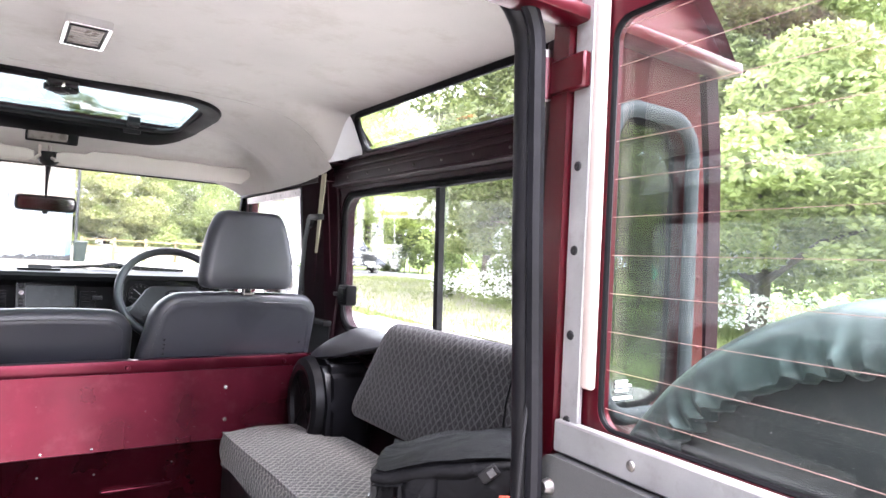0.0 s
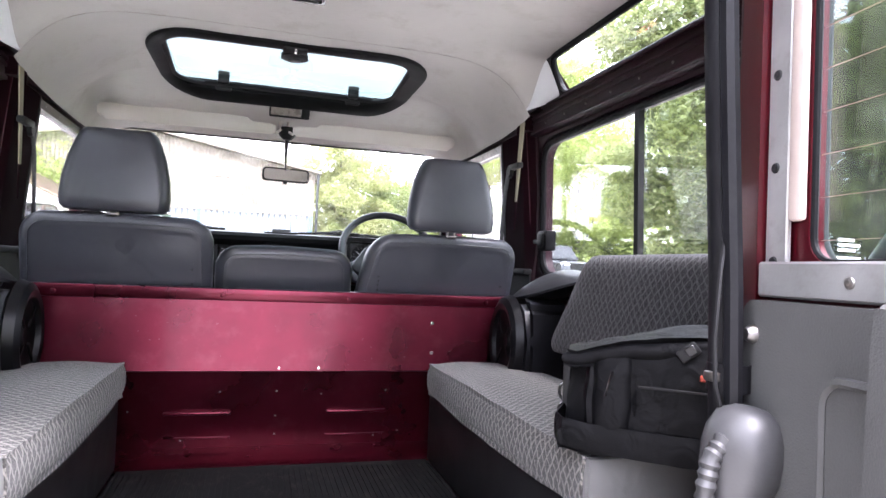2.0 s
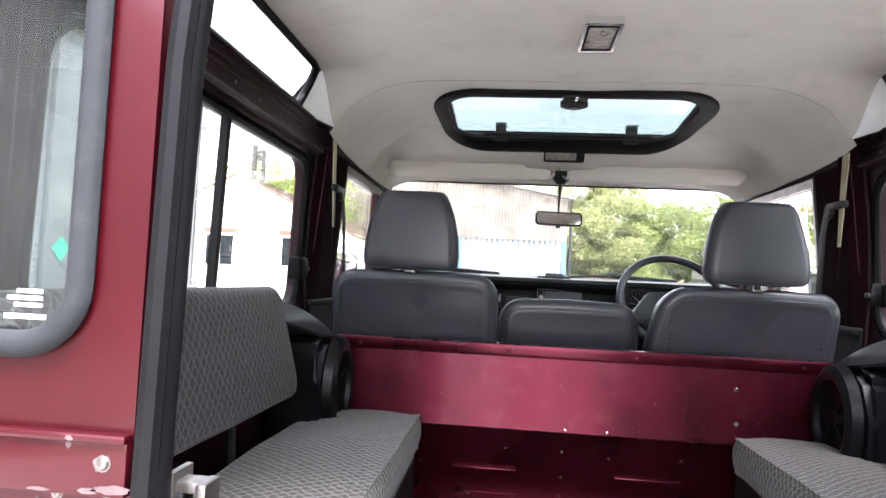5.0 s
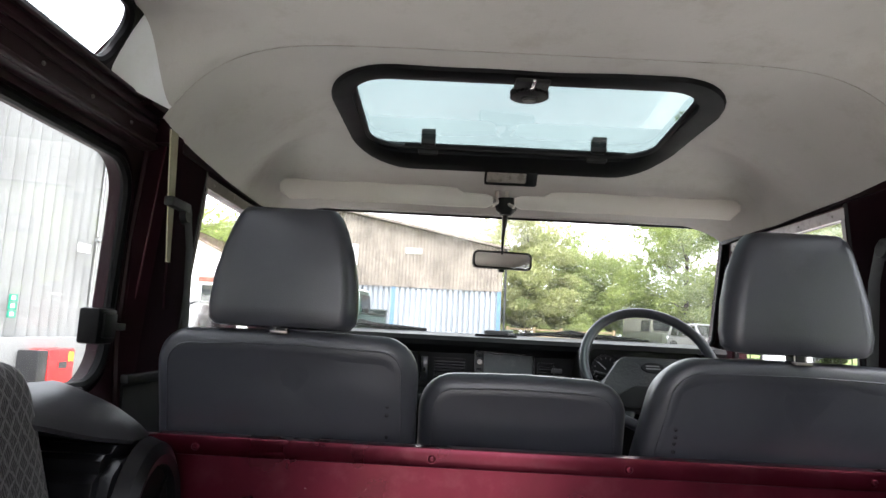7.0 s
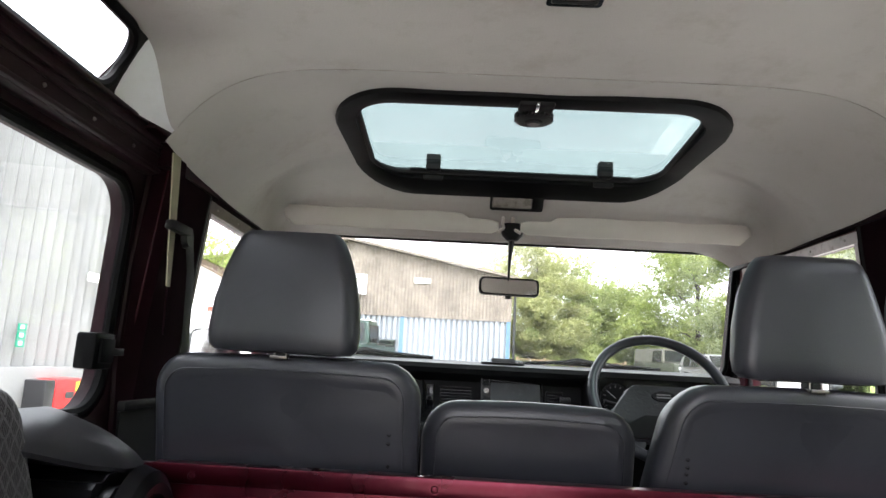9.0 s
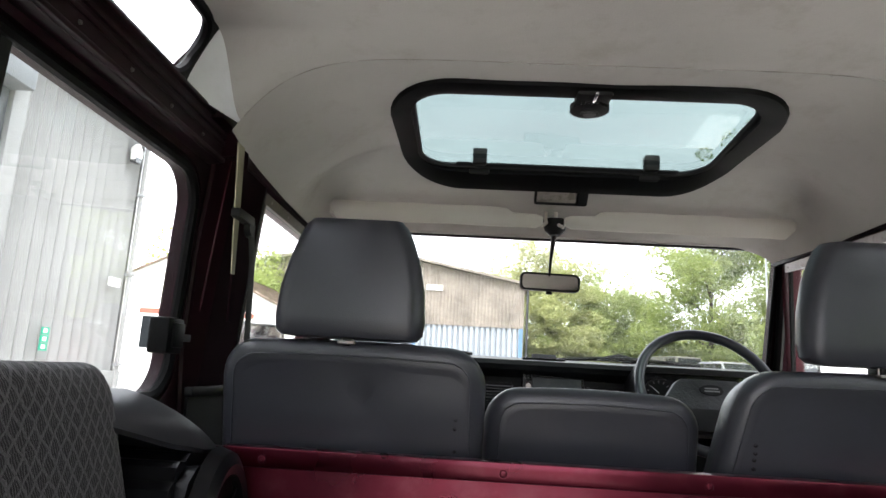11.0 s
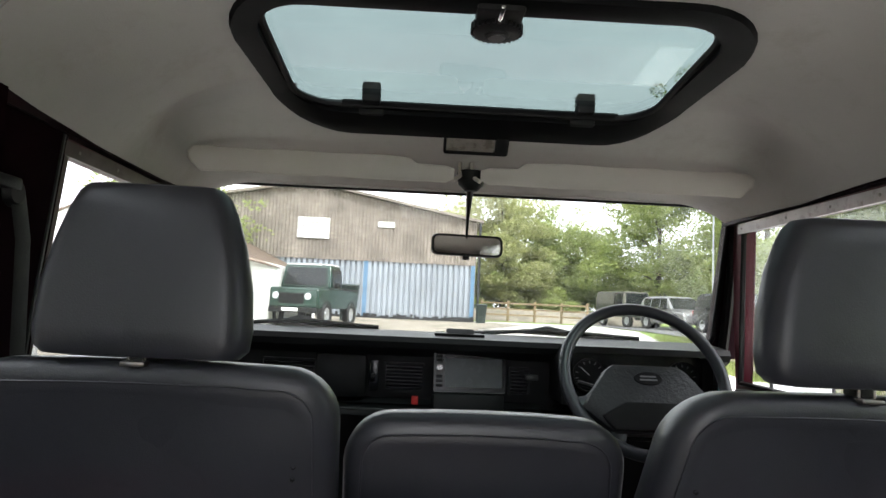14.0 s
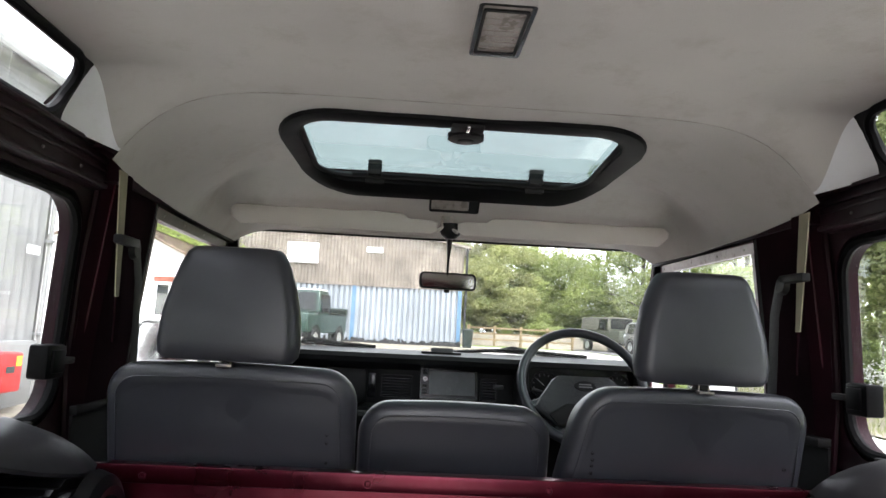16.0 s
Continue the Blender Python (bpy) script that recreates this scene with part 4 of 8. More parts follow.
part("latch_strap", B(-0.016, -0.008, 0.075, 0.135, 1.898, 1.904, 0.002), CHROME, sunroof)
for x in (-0.26, 0.247):
    hinge = part("hinge", B(x - 0.021, x + 0.021, 0.565, 0.60, 1.893, 1.94, 0.004), BLACK, sunroof, "black hinge tab")
    part("hinge_foot", B(x - 0.03, x + 0.03, 0.60, 0.65, 1.872, 1.892, 0.005), BLACK, hinge)
part("seal_strip", tube([(x, 0.598, 1.897) for x in steps(-0.33, 0.33, 8)], 0.008, 6), RUBBER, sunroof)


# ---- roof lamps ----
def roof_lamp(name, cx, cy, w, l, tilt, switch):
    m = Matrix.Translation((cx, cy, liner_z(cx, cy) if cy > -0.1 else 1.929)) @ Matrix.Rotation(radians(tilt), 4, "X")
    lamp = thing(name, (cx, cy, m.translation.z), "small rectangular roof lamp with a ribbed clear lens", "roof lamp", "roof lamps")
    part("bezel", plate(rounded(-w / 2, w / 2, -l / 2, l / 2, 0.008, 3), [rounded(-w / 2 + 0.007, w / 2 - 0.007, -l / 2 + 0.007, l / 2 - 0.007, 0.005, 3)], lambda u, v, d: m @ Vector((u, v, -0.016 + d)), 0.018), CHROME if not switch else BLACK, lamp, "bright bezel" if not switch else "dark bezel")
    x1 = w / 2 - (0.035 if switch else 0.007)
    part("lens", B(-w / 2 + 0.007, x1, -l / 2 + 0.007, l / 2 - 0.007, -0.013, 0.0, 0.003, 2, m), LENS, lamp, "clear ribbed lens")
    bm = bmesh.new()
    for i in range(9):
        v = lerp(-l / 2 + 0.012, l / 2 - 0.012, i / 8)
        box(bm, -w / 2 + 0.011, x1 - 0.004, v - 0.0012, v + 0.0012, -0.0145, -0.0125, 0, 1, m)
    part("lens_ribs", bm, LENS, lamp, "", False)
    if switch:
        part("switch", B(x1 + 0.002, w / 2 - 0.002, -l / 2 + 0.004, l / 2 - 0.004, -0.018, 0.0, 0.004, 2, m), BLACK, lamp, "black rocker switch")
    else:
        part("inner_rim", plate(rounded(-w / 2 + 0.008, w / 2 - 0.008, -l / 2 + 0.02, l / 2 - 0.01, 0.006, 3), [rounded(-w / 2 + 0.013, w / 2 - 0.013, -l / 2 + 0.026, l / 2 - 0.016, 0.004, 3)], lambda u, v, d: m @ Vector((u, v, -0.0165 + d)), 0.003), BLACK, lamp)


roof_lamp("roof_lamp", -0.004, -0.386, 0.09, 0.188, 0, False)
roof_lamp("roof_lamp", 0.0, 0.705, 0.165, 0.062, -46, True)

# buttons along the headlining seam
for x in (-0.42, -0.16, 0.02, 0.22, 0.46):
    tagged(part("headlining_stud", lathe(bmesh.new(), [(0, -0.004), (0.008, -0.0035), (0.0115, 0.0), (0.0115, 0.003)], 14, Matrix.Translation((x, 0.0, liner_z(x, 0.0) + 0.001))), LINER), "small off-white button on the headlining seam", "stud", "headlining buttons")

# ---- sun visors ----
def visor(x0, x1, inner):
    v = thing("sun_visor", ((x0 + x1) / 2, 0.785, 1.80), "padded off-white sun visor folded up above the windscreen", "sun visor", "sun visors")
    side = 1 if inner > 0 else -1
    m_ = Matrix.Translation((0, 0.752, 1.778)) @ Matrix.Rotation(radians(14), 4, "X") @ Matrix.Diagonal((1, 1, 1.15, 1))
    # outline in the visor's own plane: a long slab with a notch at its inner end
    far = x1 if side > 0 else x0
    pts = [(abs(far) - 0.012, -0.012), (abs(far), 0.0), (abs(far), 0.015), (abs(far) - 0.012, 0.027)]
    pts += [(t, 0.027 + 0.0015 * math.sin(t * 30)) for t in steps(abs(far) - 0.05, abs(inner) + 0.14, 8)]
    pts += [(abs(inner) + 0.115, 0.024), (abs(inner) + 0.095, 0.012), (abs(inner) + 0.02, 0.010), (abs(inner), 0.004), (abs(inner), -0.018), (abs(inner) + 0.02, -0.028)]
    pts += [(t, -0.028 + 0.0012 * math.sin(t * 23)) for t in steps(abs(inner) + 0.06, abs(far) - 0.03, 8)]
    cen = (sum(p[0] for p in pts) / len(pts), 0.0)
    rows = []
    for d, k in ((-0.017, 0.006), (-0.015, 0.002), (-0.010, 0.0), (0.007, 0.0), (0.012, 0.003)):
        rows.append([m_ @ Vector((side * (u - k * (1 if u > cen[0] else -1)), d + 0.0015 * noise.noise((u * 14, w * 30, side)), w - k * (1 if w > 0 else -1))) for u, w in pts])
    part("pad", loft(rows), VISOR, v)
    part("piping", tube([m_ @ Vector((side * u, -0.0145, w * 0.93)) for u, w in pts], 0.0022, 5, True), VISOR, v)
    for x in (lerp(x0, x1, 0.3), lerp(x0, x1, 0.62)):
        part("fold_mark", B(x - 0.014, x + 0.014, 0.746, 0.753, 1.7500, 1.7545, 0.002), VISOR, v)
    part("pivot", tube([(inner, 0.775, 1.757), (inner - 0.02 * (1 if inner > 0 else -1), 0.80, 1.775), (inner - 0.02 * (1 if inner > 0 else -1), 0.815, 1.815)], 0.006, 8), VISOR, v)
    far = x0 if abs(x0) > abs(x1) else x1
    part("clip", B(far - 0.01, far + 0.01, 0.775, 0.83, 1.77, 1.785, 0.003), VISOR, v)


visor(-0.732, -0.052, -0.052)
visor(0.02, 0.735, 0.02)

# ---- rear-view mirror ----
mirror = thing("rear_view_mirror", (0.0, 0.85, 1.78), "black framed rear-view mirror on a tapered stalk", "mirror")
part("mount", lathe(bmesh.new(), [(0, -0.024), (0.018, -0.022), (0.034, -0.006), (0.038, 0.01), (0.038, 0.03)], 18, Matrix.Translation((0.0, 0.825, 1.762))), BLACK, mirror)
part("stalk", tube([(0, 0.828, 1.757), (0.0, 0.866, 1.725), (0.002, 0.93, 1.68), (0.005, 0.985, 1.625)], [0.02, 0.015, 0.009, 0.0065], 8, False, 0.6, (1, 0, 0)), BLACK, mirror)
mm = Matrix.Translation((0.007, 0.985, 1.606)) @ Matrix.Rotation(radians(7), 4, "Z") @ Matrix.Rotation(radians(-1.5), 4, "X")
ml = rounded(-0.105, 0.105, -0.031, 0.031, 0.018, 5)
part("housing", loft([[mm @ Vector((x * k, y, z * k)) for x, z in ml] for y, k in ((-0.008, 1.0), (-0.004, 1.02), (0.01, 1.0), (0.02, 0.85), (0.024, 0.5))]), BLACK, mirror)
part("frame", plate(ml, [rounded(-0.099, 0.099, -0.025, 0.025, 0.014, 5)], lambda u, v, d: mm @ Vector((u, -0.012 + d, v)), 0.006), BLACK, mirror)
bm = bmesh.new()
bm.faces.new([bm.verts.new(mm @ Vector((x, -0.0095, z))) for x, z in rounded(-0.1, 0.1, -0.026, 0.026, 0.014, 5)])
part("mirror_face", bm, MIRROR, mirror, "silvered mirror glass")
part("dip_lever", B(-0.012, 0.008, -0.004, 0.008, -0.042, -0.03, 0.002, 2, mm), BLACK, mirror)


# ---- front seats ----
def rr_loop(cx, cy, hw, hd, r, z, n=5):
    return [(x, y, z) for x, y in rounded(cx - hw, cx + hw, cy - hd, cy + hd, min(r, hw * 0.95, hd * 0.95), n)]


def back_loop(x0, x1, z0, z1, r, y_of, dy, grow=0.0, n=7):
    """Outline of a seat back in its leaning plane, dy behind the rear face."""
    pts = [(x1 + grow, z0 - grow), (x1 + grow, lerp(z0, z1, 0.4)), (x1 + grow * 0.9, lerp(z0, z1, 0.6))]
    for cx, a0 in ((x1 - r, 0), (x0 + r, 90)):
        for i in range(n + 1):
            a = radians(a0 + 90 * i / n)
            pts.append((cx + (r + grow) * math.cos(a), z1 - r + (r + grow) * math.sin(a)))
        if a0 == 0:
            for t in (0.25, 0.5, 0.75):
                pts.append((lerp(x1 - r, x0 + r, t), z1 + grow + 0.004 * math.sin(math.pi * t)))
    pts += [(x0 - grow * 0.9, lerp(z0, z1, 0.6)), (x0 - grow, lerp(z0, z1, 0.4)), (x0 - grow, z0 - grow)]
    for t in (0.25, 0.5, 0.75):
        pts.append((lerp(x0, x1, t), z0 - grow))
    return [(x, y_of(z) + dy, z) for x, z in pts]


def seat(name, x0, x1, top, label, y_top, lean, headrest_x=None, holes=(), taper=0.0):
    def tap(x, z):
        return x + taper * max(0.0, (z - 1.05) / (top - 1.05)) ** 1.6 * (x1 - x) / (x1 - x0)

    y_of = lambda z: y_top + (top - z) * lean
    s = thing(name, ((x0 + x1) / 2, 0.25, FLOOR_Z), label, "car seat", "front seats")
    z0 = 0.80
    r = 0.075
    rings = [back_loop(x0, x1, z0, top, r, y_of, d, g) for d, g in ((0.007, -0.06), (0.004, -0.046), (0.004, -0.034), (0.007, -0.024), (0.011, -0.014), (0.018, -0.006), (0.03, 0.0), (0.07, 0.0), (0.095, -0.008), (0.105, -0.03))]
    bm = loft(rings)
    for v in bm.verts:
        v.co.y += 0.006 * noise.noise(Vector((v.co.x * 9, v.co.z * 9, x0)))
        v.co.x = tap(v.co.x, v.co.z)
    part("backrest", bm, VINYL, s, "grey vinyl seat back")
    # flat rear panel with a shallow dip, under the piping
    bm = bmesh.new()
    nx, nz = 22, 22
    vs = []
    for i in range(nx + 1):
        row = []
        for j in range(nz + 1):
            u, w = i / nx, j / nz
            x = lerp(x0 + 0.042, x1 - 0.042, u)
            zt = top - 0.042 - 0.03 * (abs(2 * u - 1) ** 6)
            z = lerp(z0 + 0.05, zt, w)
            dip = 0.006 * math.sin(math.pi * u) * math.sin(math.pi * w)
            # pulled-in fold below the headrest
            if headrest_x is not None:
                dip += 0.004 * math.exp(-((u - 0.55) / 0.11) ** 2 - ((w - 0.93) / 0.09) ** 2) - 0.0025 * math.exp(-((u - 0.42) / 0.3) ** 2 - ((w - 0.78) / 0.12) ** 2)
            row.append(bm.verts.new((tap(x, z), y_of(z) + 0.0035 + dip + 0.003 * noise.noise(Vector((x * 12, z * 12, 3))), z)))
        vs.append(row)
    for i in range(nx):
        for j in range(nz):
            bm.faces.new((vs[i][j], vs[i + 1][j], vs[i + 1][j + 1], vs[i][j + 1]))
    part("rear_panel", bm, VINYL, s)
    pp = [(tap(p[0], p[2]), p[1], p[2]) for p in back_loop(x0, x1, z0, top, r, y_of, 0.003, -0.03) if p[2] > z0 + 0.2]
    part("piping", tube(pp, 0.0016, 6), VINYL, s, "stitched vinyl piping")
    part("cushion", pillow(bmesh.new(), x0, x1, 0.13, 0.62, 0.80, 0.94, 0.04, 0.01, 8), VINYL, s)
    part("seat_box", B(x0 + 0.01, x1 - 0.01, 0.085, 0.60, FLOOR_Z, 0.80, 0.01), BLACK, s)
    for x, z in holes:
        part("screw_hole", lathe(bmesh.new(), [(0, 0.0006), (0.0022, 0.0006), (0.0036, 0.002), (0.0042, 0)], 10, Matrix.Translation((x, y_of(z) + 0.004, z)) @ Matrix.Rotation(radians(90), 4, "X")), BLACK, s)
    if headrest_x is not None:
        hx = headrest_x
        yc = y_top + 0.052
        loops = []
        for z, hw, hd in ((1.338, 0.10, 0.02), (1.341, 0.135, 0.038), (1.352, 0.147, 0.046), (1.38, 0.1505, 0.05), (1.44, 0.146, 0.05), (1.50, 0.133, 0.048), (1.545, 0.118, 0.045), (1.568, 0.107, 0.04), (1.580, 0.095, 0.03), (1.584, 0.07, 0.016)):
            loops.append(rr_loop(hx, yc - 0.012 + (z - 1.34) * 0.02, hw, hd * 0.78, 0.036, z - 0.005, 6))
        bm = loft(loops)
        for v in bm.verts:
            v.co += 0.0035 * noise.noise_vector(v.co * 10 + Vector((x0 * 5, 0, 0)))
        part("headrest", bm, VINYL, s, "padded grey vinyl headrest")
        for d in (-1, 1):
            part("post", tube([(hx + d * 0.0115, yc - 0.03, 1.300), (hx + d * 0.011, yc - 0.03, 1.345)], 0.0024, 8), STEEL, s, "bright headrest post")
        part("post_plate", B(hx - 0.017, hx + 0.017, yc - 0.046, yc - 0.01, top - 0.004, top + 0.003, 0.002), STEEL, s)
        part("post_guide", B(hx - 0.009, hx + 0.009, yc - 0.034, yc + 0.01, 1.31, 1.345, 0.003), BLACK, s)


seat("front_seat", -0.757, -0.232, 1.327, "grey vinyl passenger seat with a wide tapered headrest", -0.015, 0.28, -0.508, ((-0.288, 1.19), (-0.289, 1.172), (-0.288, 1.128)))
seat("front_seat", 0.213, 0.766, 1.317, "grey vinyl driver's seat with a wide tapered headrest", -0.012, 0.28, 0.522, ((0.285, 1.175), (0.286, 1.16), (0.285, 1.147), (0.285, 1.13), (0.715, 1.155)), 0.05)
seat("front_seat", -0.229, 0.211, 1.257, "low grey vinyl middle seat without a headrest", 0.075, 0.25)

# ---- steering wheel ----
sw = thing("steering_wheel", (0.45, 0.76, 1.22), "dark grey four-spoke steering wheel with a wide centre pad", "steering wheel")
SM = Matrix.Translation((0.45, 0.72, 1.268)) @ Matrix.Rotation(radians(-32), 4, "X") @ Matrix.Rotation(radians(90), 4, "X")
part("rim", tube([SM @ Vector((0.202 * math.cos(2 * math.pi * i / 48), 0.202 * math.sin(2 * math.pi * i / 48), 0)) for i in range(48)], 0.0155, 12, True), VINYL, sw, "grey leather-grained rim")
hub = [(-0.168, -0.085), (-0.145, -0.105), (-0.095, -0.15), (0.095, -0.15), (0.145, -0.105), (0.168, -0.085), (0.152, -0.055), (0.105, 0.012), (0.085, 0.026), (-0.085, 0.026), (-0.105, 0.012), (-0.152, -0.055)]
part("pad", loft([[SM @ Vector((x * k, y * k, z)) for x, y in hub] for k, z in ((0.9, -0.03), (1.0, -0.01), (1.0, 0.008), (0.94, 0.018), (0.8, 0.021))]), PAD, sw, "grained centre pad")
part("lower_pad", loft([[SM @ Vector((x, y, z)) for x, y in ((-0.10 + k, -0.146 + k), (0.10 - k, -0.146 + k), (0.125 - k, -0.112), (0.07 - k, -0.078), (-0.07 + k, -0.078), (-0.125 + k, -0.112))] for k, z in ((0.0, 0.012), (0.0, 0.0235), (0.006, 0.0265))]), BLACK, sw, "black lower part of the pad")
badge = part("badge", lathe(bmesh.new(), [(0, 0.003), (0.034, 0.003), (0.036, 0.001), (0.036, -0.002)], 28, SM @ Matrix.Translation((0.0, -0.012, 0.021)) @ Matrix.Diagonal((1, 0.5, 1, 1))), BLACK, sw, "oval black badge")
for dy, w in ((-0.0075, 0.02), (-0.0165, 0.022)):
    part("badge_bar", B(-w, w, dy - 0.0022, dy + 0.0022, 0.0238, 0.0246, 0, 1, SM), GREY_MARK, badge, "", False)
for s in (-1, 1):
    part("spoke", tube([SM @ Vector(p) for p in ((s * 0.12, -0.06, 0.0), (s * 0.15, -0.075, 0.0), (s * 0.185, -0.08, 0.0))], [0.03, 0.022, 0.016], 8, False, 0.4, tuple(SM.to_3x3() @ Vector((0, 0, 1)))), VINYL, sw)
    part("spoke", tube([SM @ Vector(p) for p in ((s * 0.07, -0.12, 0.0), (s * 0.085, -0.145, 0.0), (s * 0.095, -0.175, 0.0))], [0.026, 0.02, 0.016], 8, False, 0.4, tuple(SM.to_3x3() @ Vector((0, 0, 1)))), VINYL, sw)
part("column", tube([SM @ Vector((0, 0, -0.01)), SM @ Vector((0, 0, -0.12)), SM @ Vector((0, 0.0, -0.30))], [0.035, 0.045, 0.045], 12), BLACK, sw)
part("stalk", tube([SM @ Vector((-0.04, 0.0, -0.1)), SM @ Vector((-0.15, 0.02, -0.08))], 0.007, 8), BLACK, sw, "black column stalk")
part("stalk", tube([SM @ Vector((0.04, 0.0, -0.1)), SM @ Vector((0.17, 0.0, -0.07))], 0.007, 8), BLACK, sw)

# ---- dashboard ----
dash = thing("dashboard", (0, 1.05, 1.0), "black padded dashboard with a shelf, vents and instrument hood", "dashboard")
part("top_rail", prism_x([(0.972, 1.300), (0.965, 1.318), (0.975, 1.333), (1.13, 1.345), (1.14, 1.30), (1.02, 1.275)], -0.79, 0.79), BLACK, dash, "padded top rail")
part("face", prism_x([(1.035, 1.285), (1.045, 1.15), (1.02, 1.135), (1.14, 1.12), (1.14, 1.30)], -0.79, 0.79), BLACK, dash)
part("shelf", prism_x([(0.93, 1.132), (0.925, 1.125), (0.925, 1.115), (1.14, 1.10), (1.14, 1.125)], -0.79, 0.25), BLACK, dash, "parcel shelf with a thin pale edge")
part("shelf_edge", tube([(x, 0.926, 1.132) for x in steps(-0.78, 0.25, 6)], 0.0025, 6), GREY_PLASTIC, dash)
part("lower_panel", prism_x([(1.02, 1.11), (1.05, 0.80), (1.14, 0.80), (1.14, 1.11)], -0.79, 0.79), BLACK, dash)
for x0, x1 in ((-0.58, -0.42), (-0.22, -0.10), (0.15, 0.215)):
    vent = part("vent", plate(rounded(x0, x1, 1.17, 1.255, 0.006, 2), [rounded(x0 + 0.006, x1 - 0.006, 1.176, 1.249, 0.004, 2)], lambda u, v, d: (u, 1.022 + d, v), 0.018), BLACK, dash)
    for i in range(7):
        z = 1.182 + i * 0.0102
        part("vent_slat", B(x0 + 0.006, x1 - 0.006, 1.026, 1.038, z - 0.0016, z + 0.0016), GLOSSY, vent, "", False)
part("grab_pad", pillow(bmesh.new(), -0.42, -0.27, 1.01, 1.05, 1.15, 1.275, 0.02, 0.006, 6), BLACK, dash, "black padded panel")
part("lever_panel", B(-0.262, -0.235, 1.02, 1.04, 1.17, 1.26, 0.003), GLOSSY, dash)
part("lever", B(-0.256, -0.243, 1.008, 1.03, 1.205, 1.22, 0.003), BLACK, dash)
part("red_switch", B(-0.135, -0.115, 1.0, 1.03, 1.137, 1.16, 0.003), RED_MARK, dash, "small red switch")
part("socket", lathe(bmesh.new(), [(0.006, 0.0), (0.006, 0.006), (0.013, 0.008), (0.017, 0.004), (0.017, -0.004)], 16, Matrix.Translation((0.07, 1.03, 1.06)) @ Matrix.Rotation(radians(90), 4, "X")), STEEL, dash, "round metal socket")
part("switch", B(0.19, 0.225, 0.955, 0.975, 1.225, 1.24, 0.002), GREY_PLASTIC, dash, "small grey switch")
# instrument hood
part("instrument_hood", plate([(0.275, 1.175), (0.275, 1.30), (0.295, 1.333), (0.69, 1.333), (0.712, 1.30), (0.712, 1.175)], [rounded(0.30, 0.69, 1.19, 1.315, 0.02, 4)], lambda u, v, d: (u, 0.86 + d + (v - 1.175) * 0.12, v), 0.2), BLACK, dash, "black instrument hood")
part("instrument_panel", B(0.295, 0.70, 0.93, 0.95, 1.185, 1.32), GLOSSY, dash)
for x, r in ((0.365, 0.048), (0.63, 0.048), (0.475, 0.026), (0.54, 0.026)):
    dial = part("dial", lathe(bmesh.new(), [(0, 0.001), (r * 0.9, 0.001), (r * 0.93, 0.006), (r, 0.006), (r, -0.003)], 28, Matrix.Translation((x, 0.929, 1.25)) @ Matrix.Rotation(radians(90), 4, "X")), BLACK, dash, "round dial")
    bm = bmesh.new()
    for i in range(11):
        a = radians(-40 + 26 * i)
        box(bm, r * 0.68, r * 0.84, -r * 0.03, r * 0.03, 0.0012, 0.0022, 0, 1, Matrix.Translation((x, 0.929, 1.25)) @ Matrix.Rotation(radians(90), 4, "X") @ Matrix.Rotation(a, 4, "Z"))
    part("dial_mark", bm, GREY_MARK, dial, "", False)
    part("needle", B(-0.001, 0.001, 0, r * 0.7, 0.002, 0.003, 0, 1, Matrix.Translation((x, 0.929, 1.25)) @ Matrix.Rotation(radians(90), 4, "X") @ Matrix.Rotation(radians(50), 4, "Z")), WHITE_MARK, dial, "", False)
part("demist_panel", B(0.693, 0.713, 0.852, 0.872, 1.19, 1.31, 0.002), BLACK, dash)
part("demist_scale", B(0.699, 0.707, 0.850, 0.853, 1.21, 1.275, 0.001), BLUE_MARK, dash, "blue-green heater scale")
part("heater_marks", B(0.282, 0.288, 0.86, 0.866, 1.21, 1.30, 0.001), GREY_MARK, dash, "", False)
part("switch_row", B(0.37, 0.52, 0.78, 0.84, 1.10, 1.15, 0.004), BLACK, dash)
for i in range(3):
    part("rocker", B(0.38 + i * 0.045, 0.415 + i * 0.045, 0.772, 0.782, 1.107, 1.143, 0.003), GLOSSY, dash)
# radio
radio = thing("car_radio", (0.03, 1.0, 1.20), "silver and black car radio with a dark screen", "radio")
RM = Matrix.Translation((0.03, 1.0, 1.235)) @ Matrix.Rotation(radians(4), 4, "Z") @ Matrix.Rotation(radians(-10), 4, "X")
part("body", B(-0.103, 0.103, 0.0, 0.12, -0.055, 0.058, 0.004, 2, RM), GLOSSY, radio)
part("fascia", plate(rounded(-0.105, 0.105, -0.057, 0.06, 0.006, 3), [rounded(-0.072, 0.097, -0.042, 0.042, 0.003, 2)], lambda u, v, d: RM @ Vector((u, -0.006 + d, v)), 0.008), GLOSSY, radio)
part("screen", B(-0.073, 0.098, -0.002, 0.004, -0.043, 0.043, 0, 1, RM), SCREEN, radio, "dark glossy screen", False)
part("silver_edge", tube([RM @ Vector((u, -0.0065, v)) for u, v in rounded(-0.105, 0.105, -0.057, 0.06, 0.006, 3)], 0.0011, 5, True), GREY_PLASTIC, radio, "thin grey edge")
part("disc_slot", B(-0.07, 0.095, -0.0075, -0.004, 0.049, 0.053, 0, 1, RM), GREY_PLASTIC, radio, "", False)
part("knob", lathe(bmesh.new(), [(0, 0.01), (0.009, 0.01), (0.011, 0.004), (0.011, 0)], 18, RM @ Matrix.Translation((-0.088, -0.006, 0.012)) @ Matrix.Rotation(radians(90), 4, "X")), CHROME, radio, "silver volume knob")
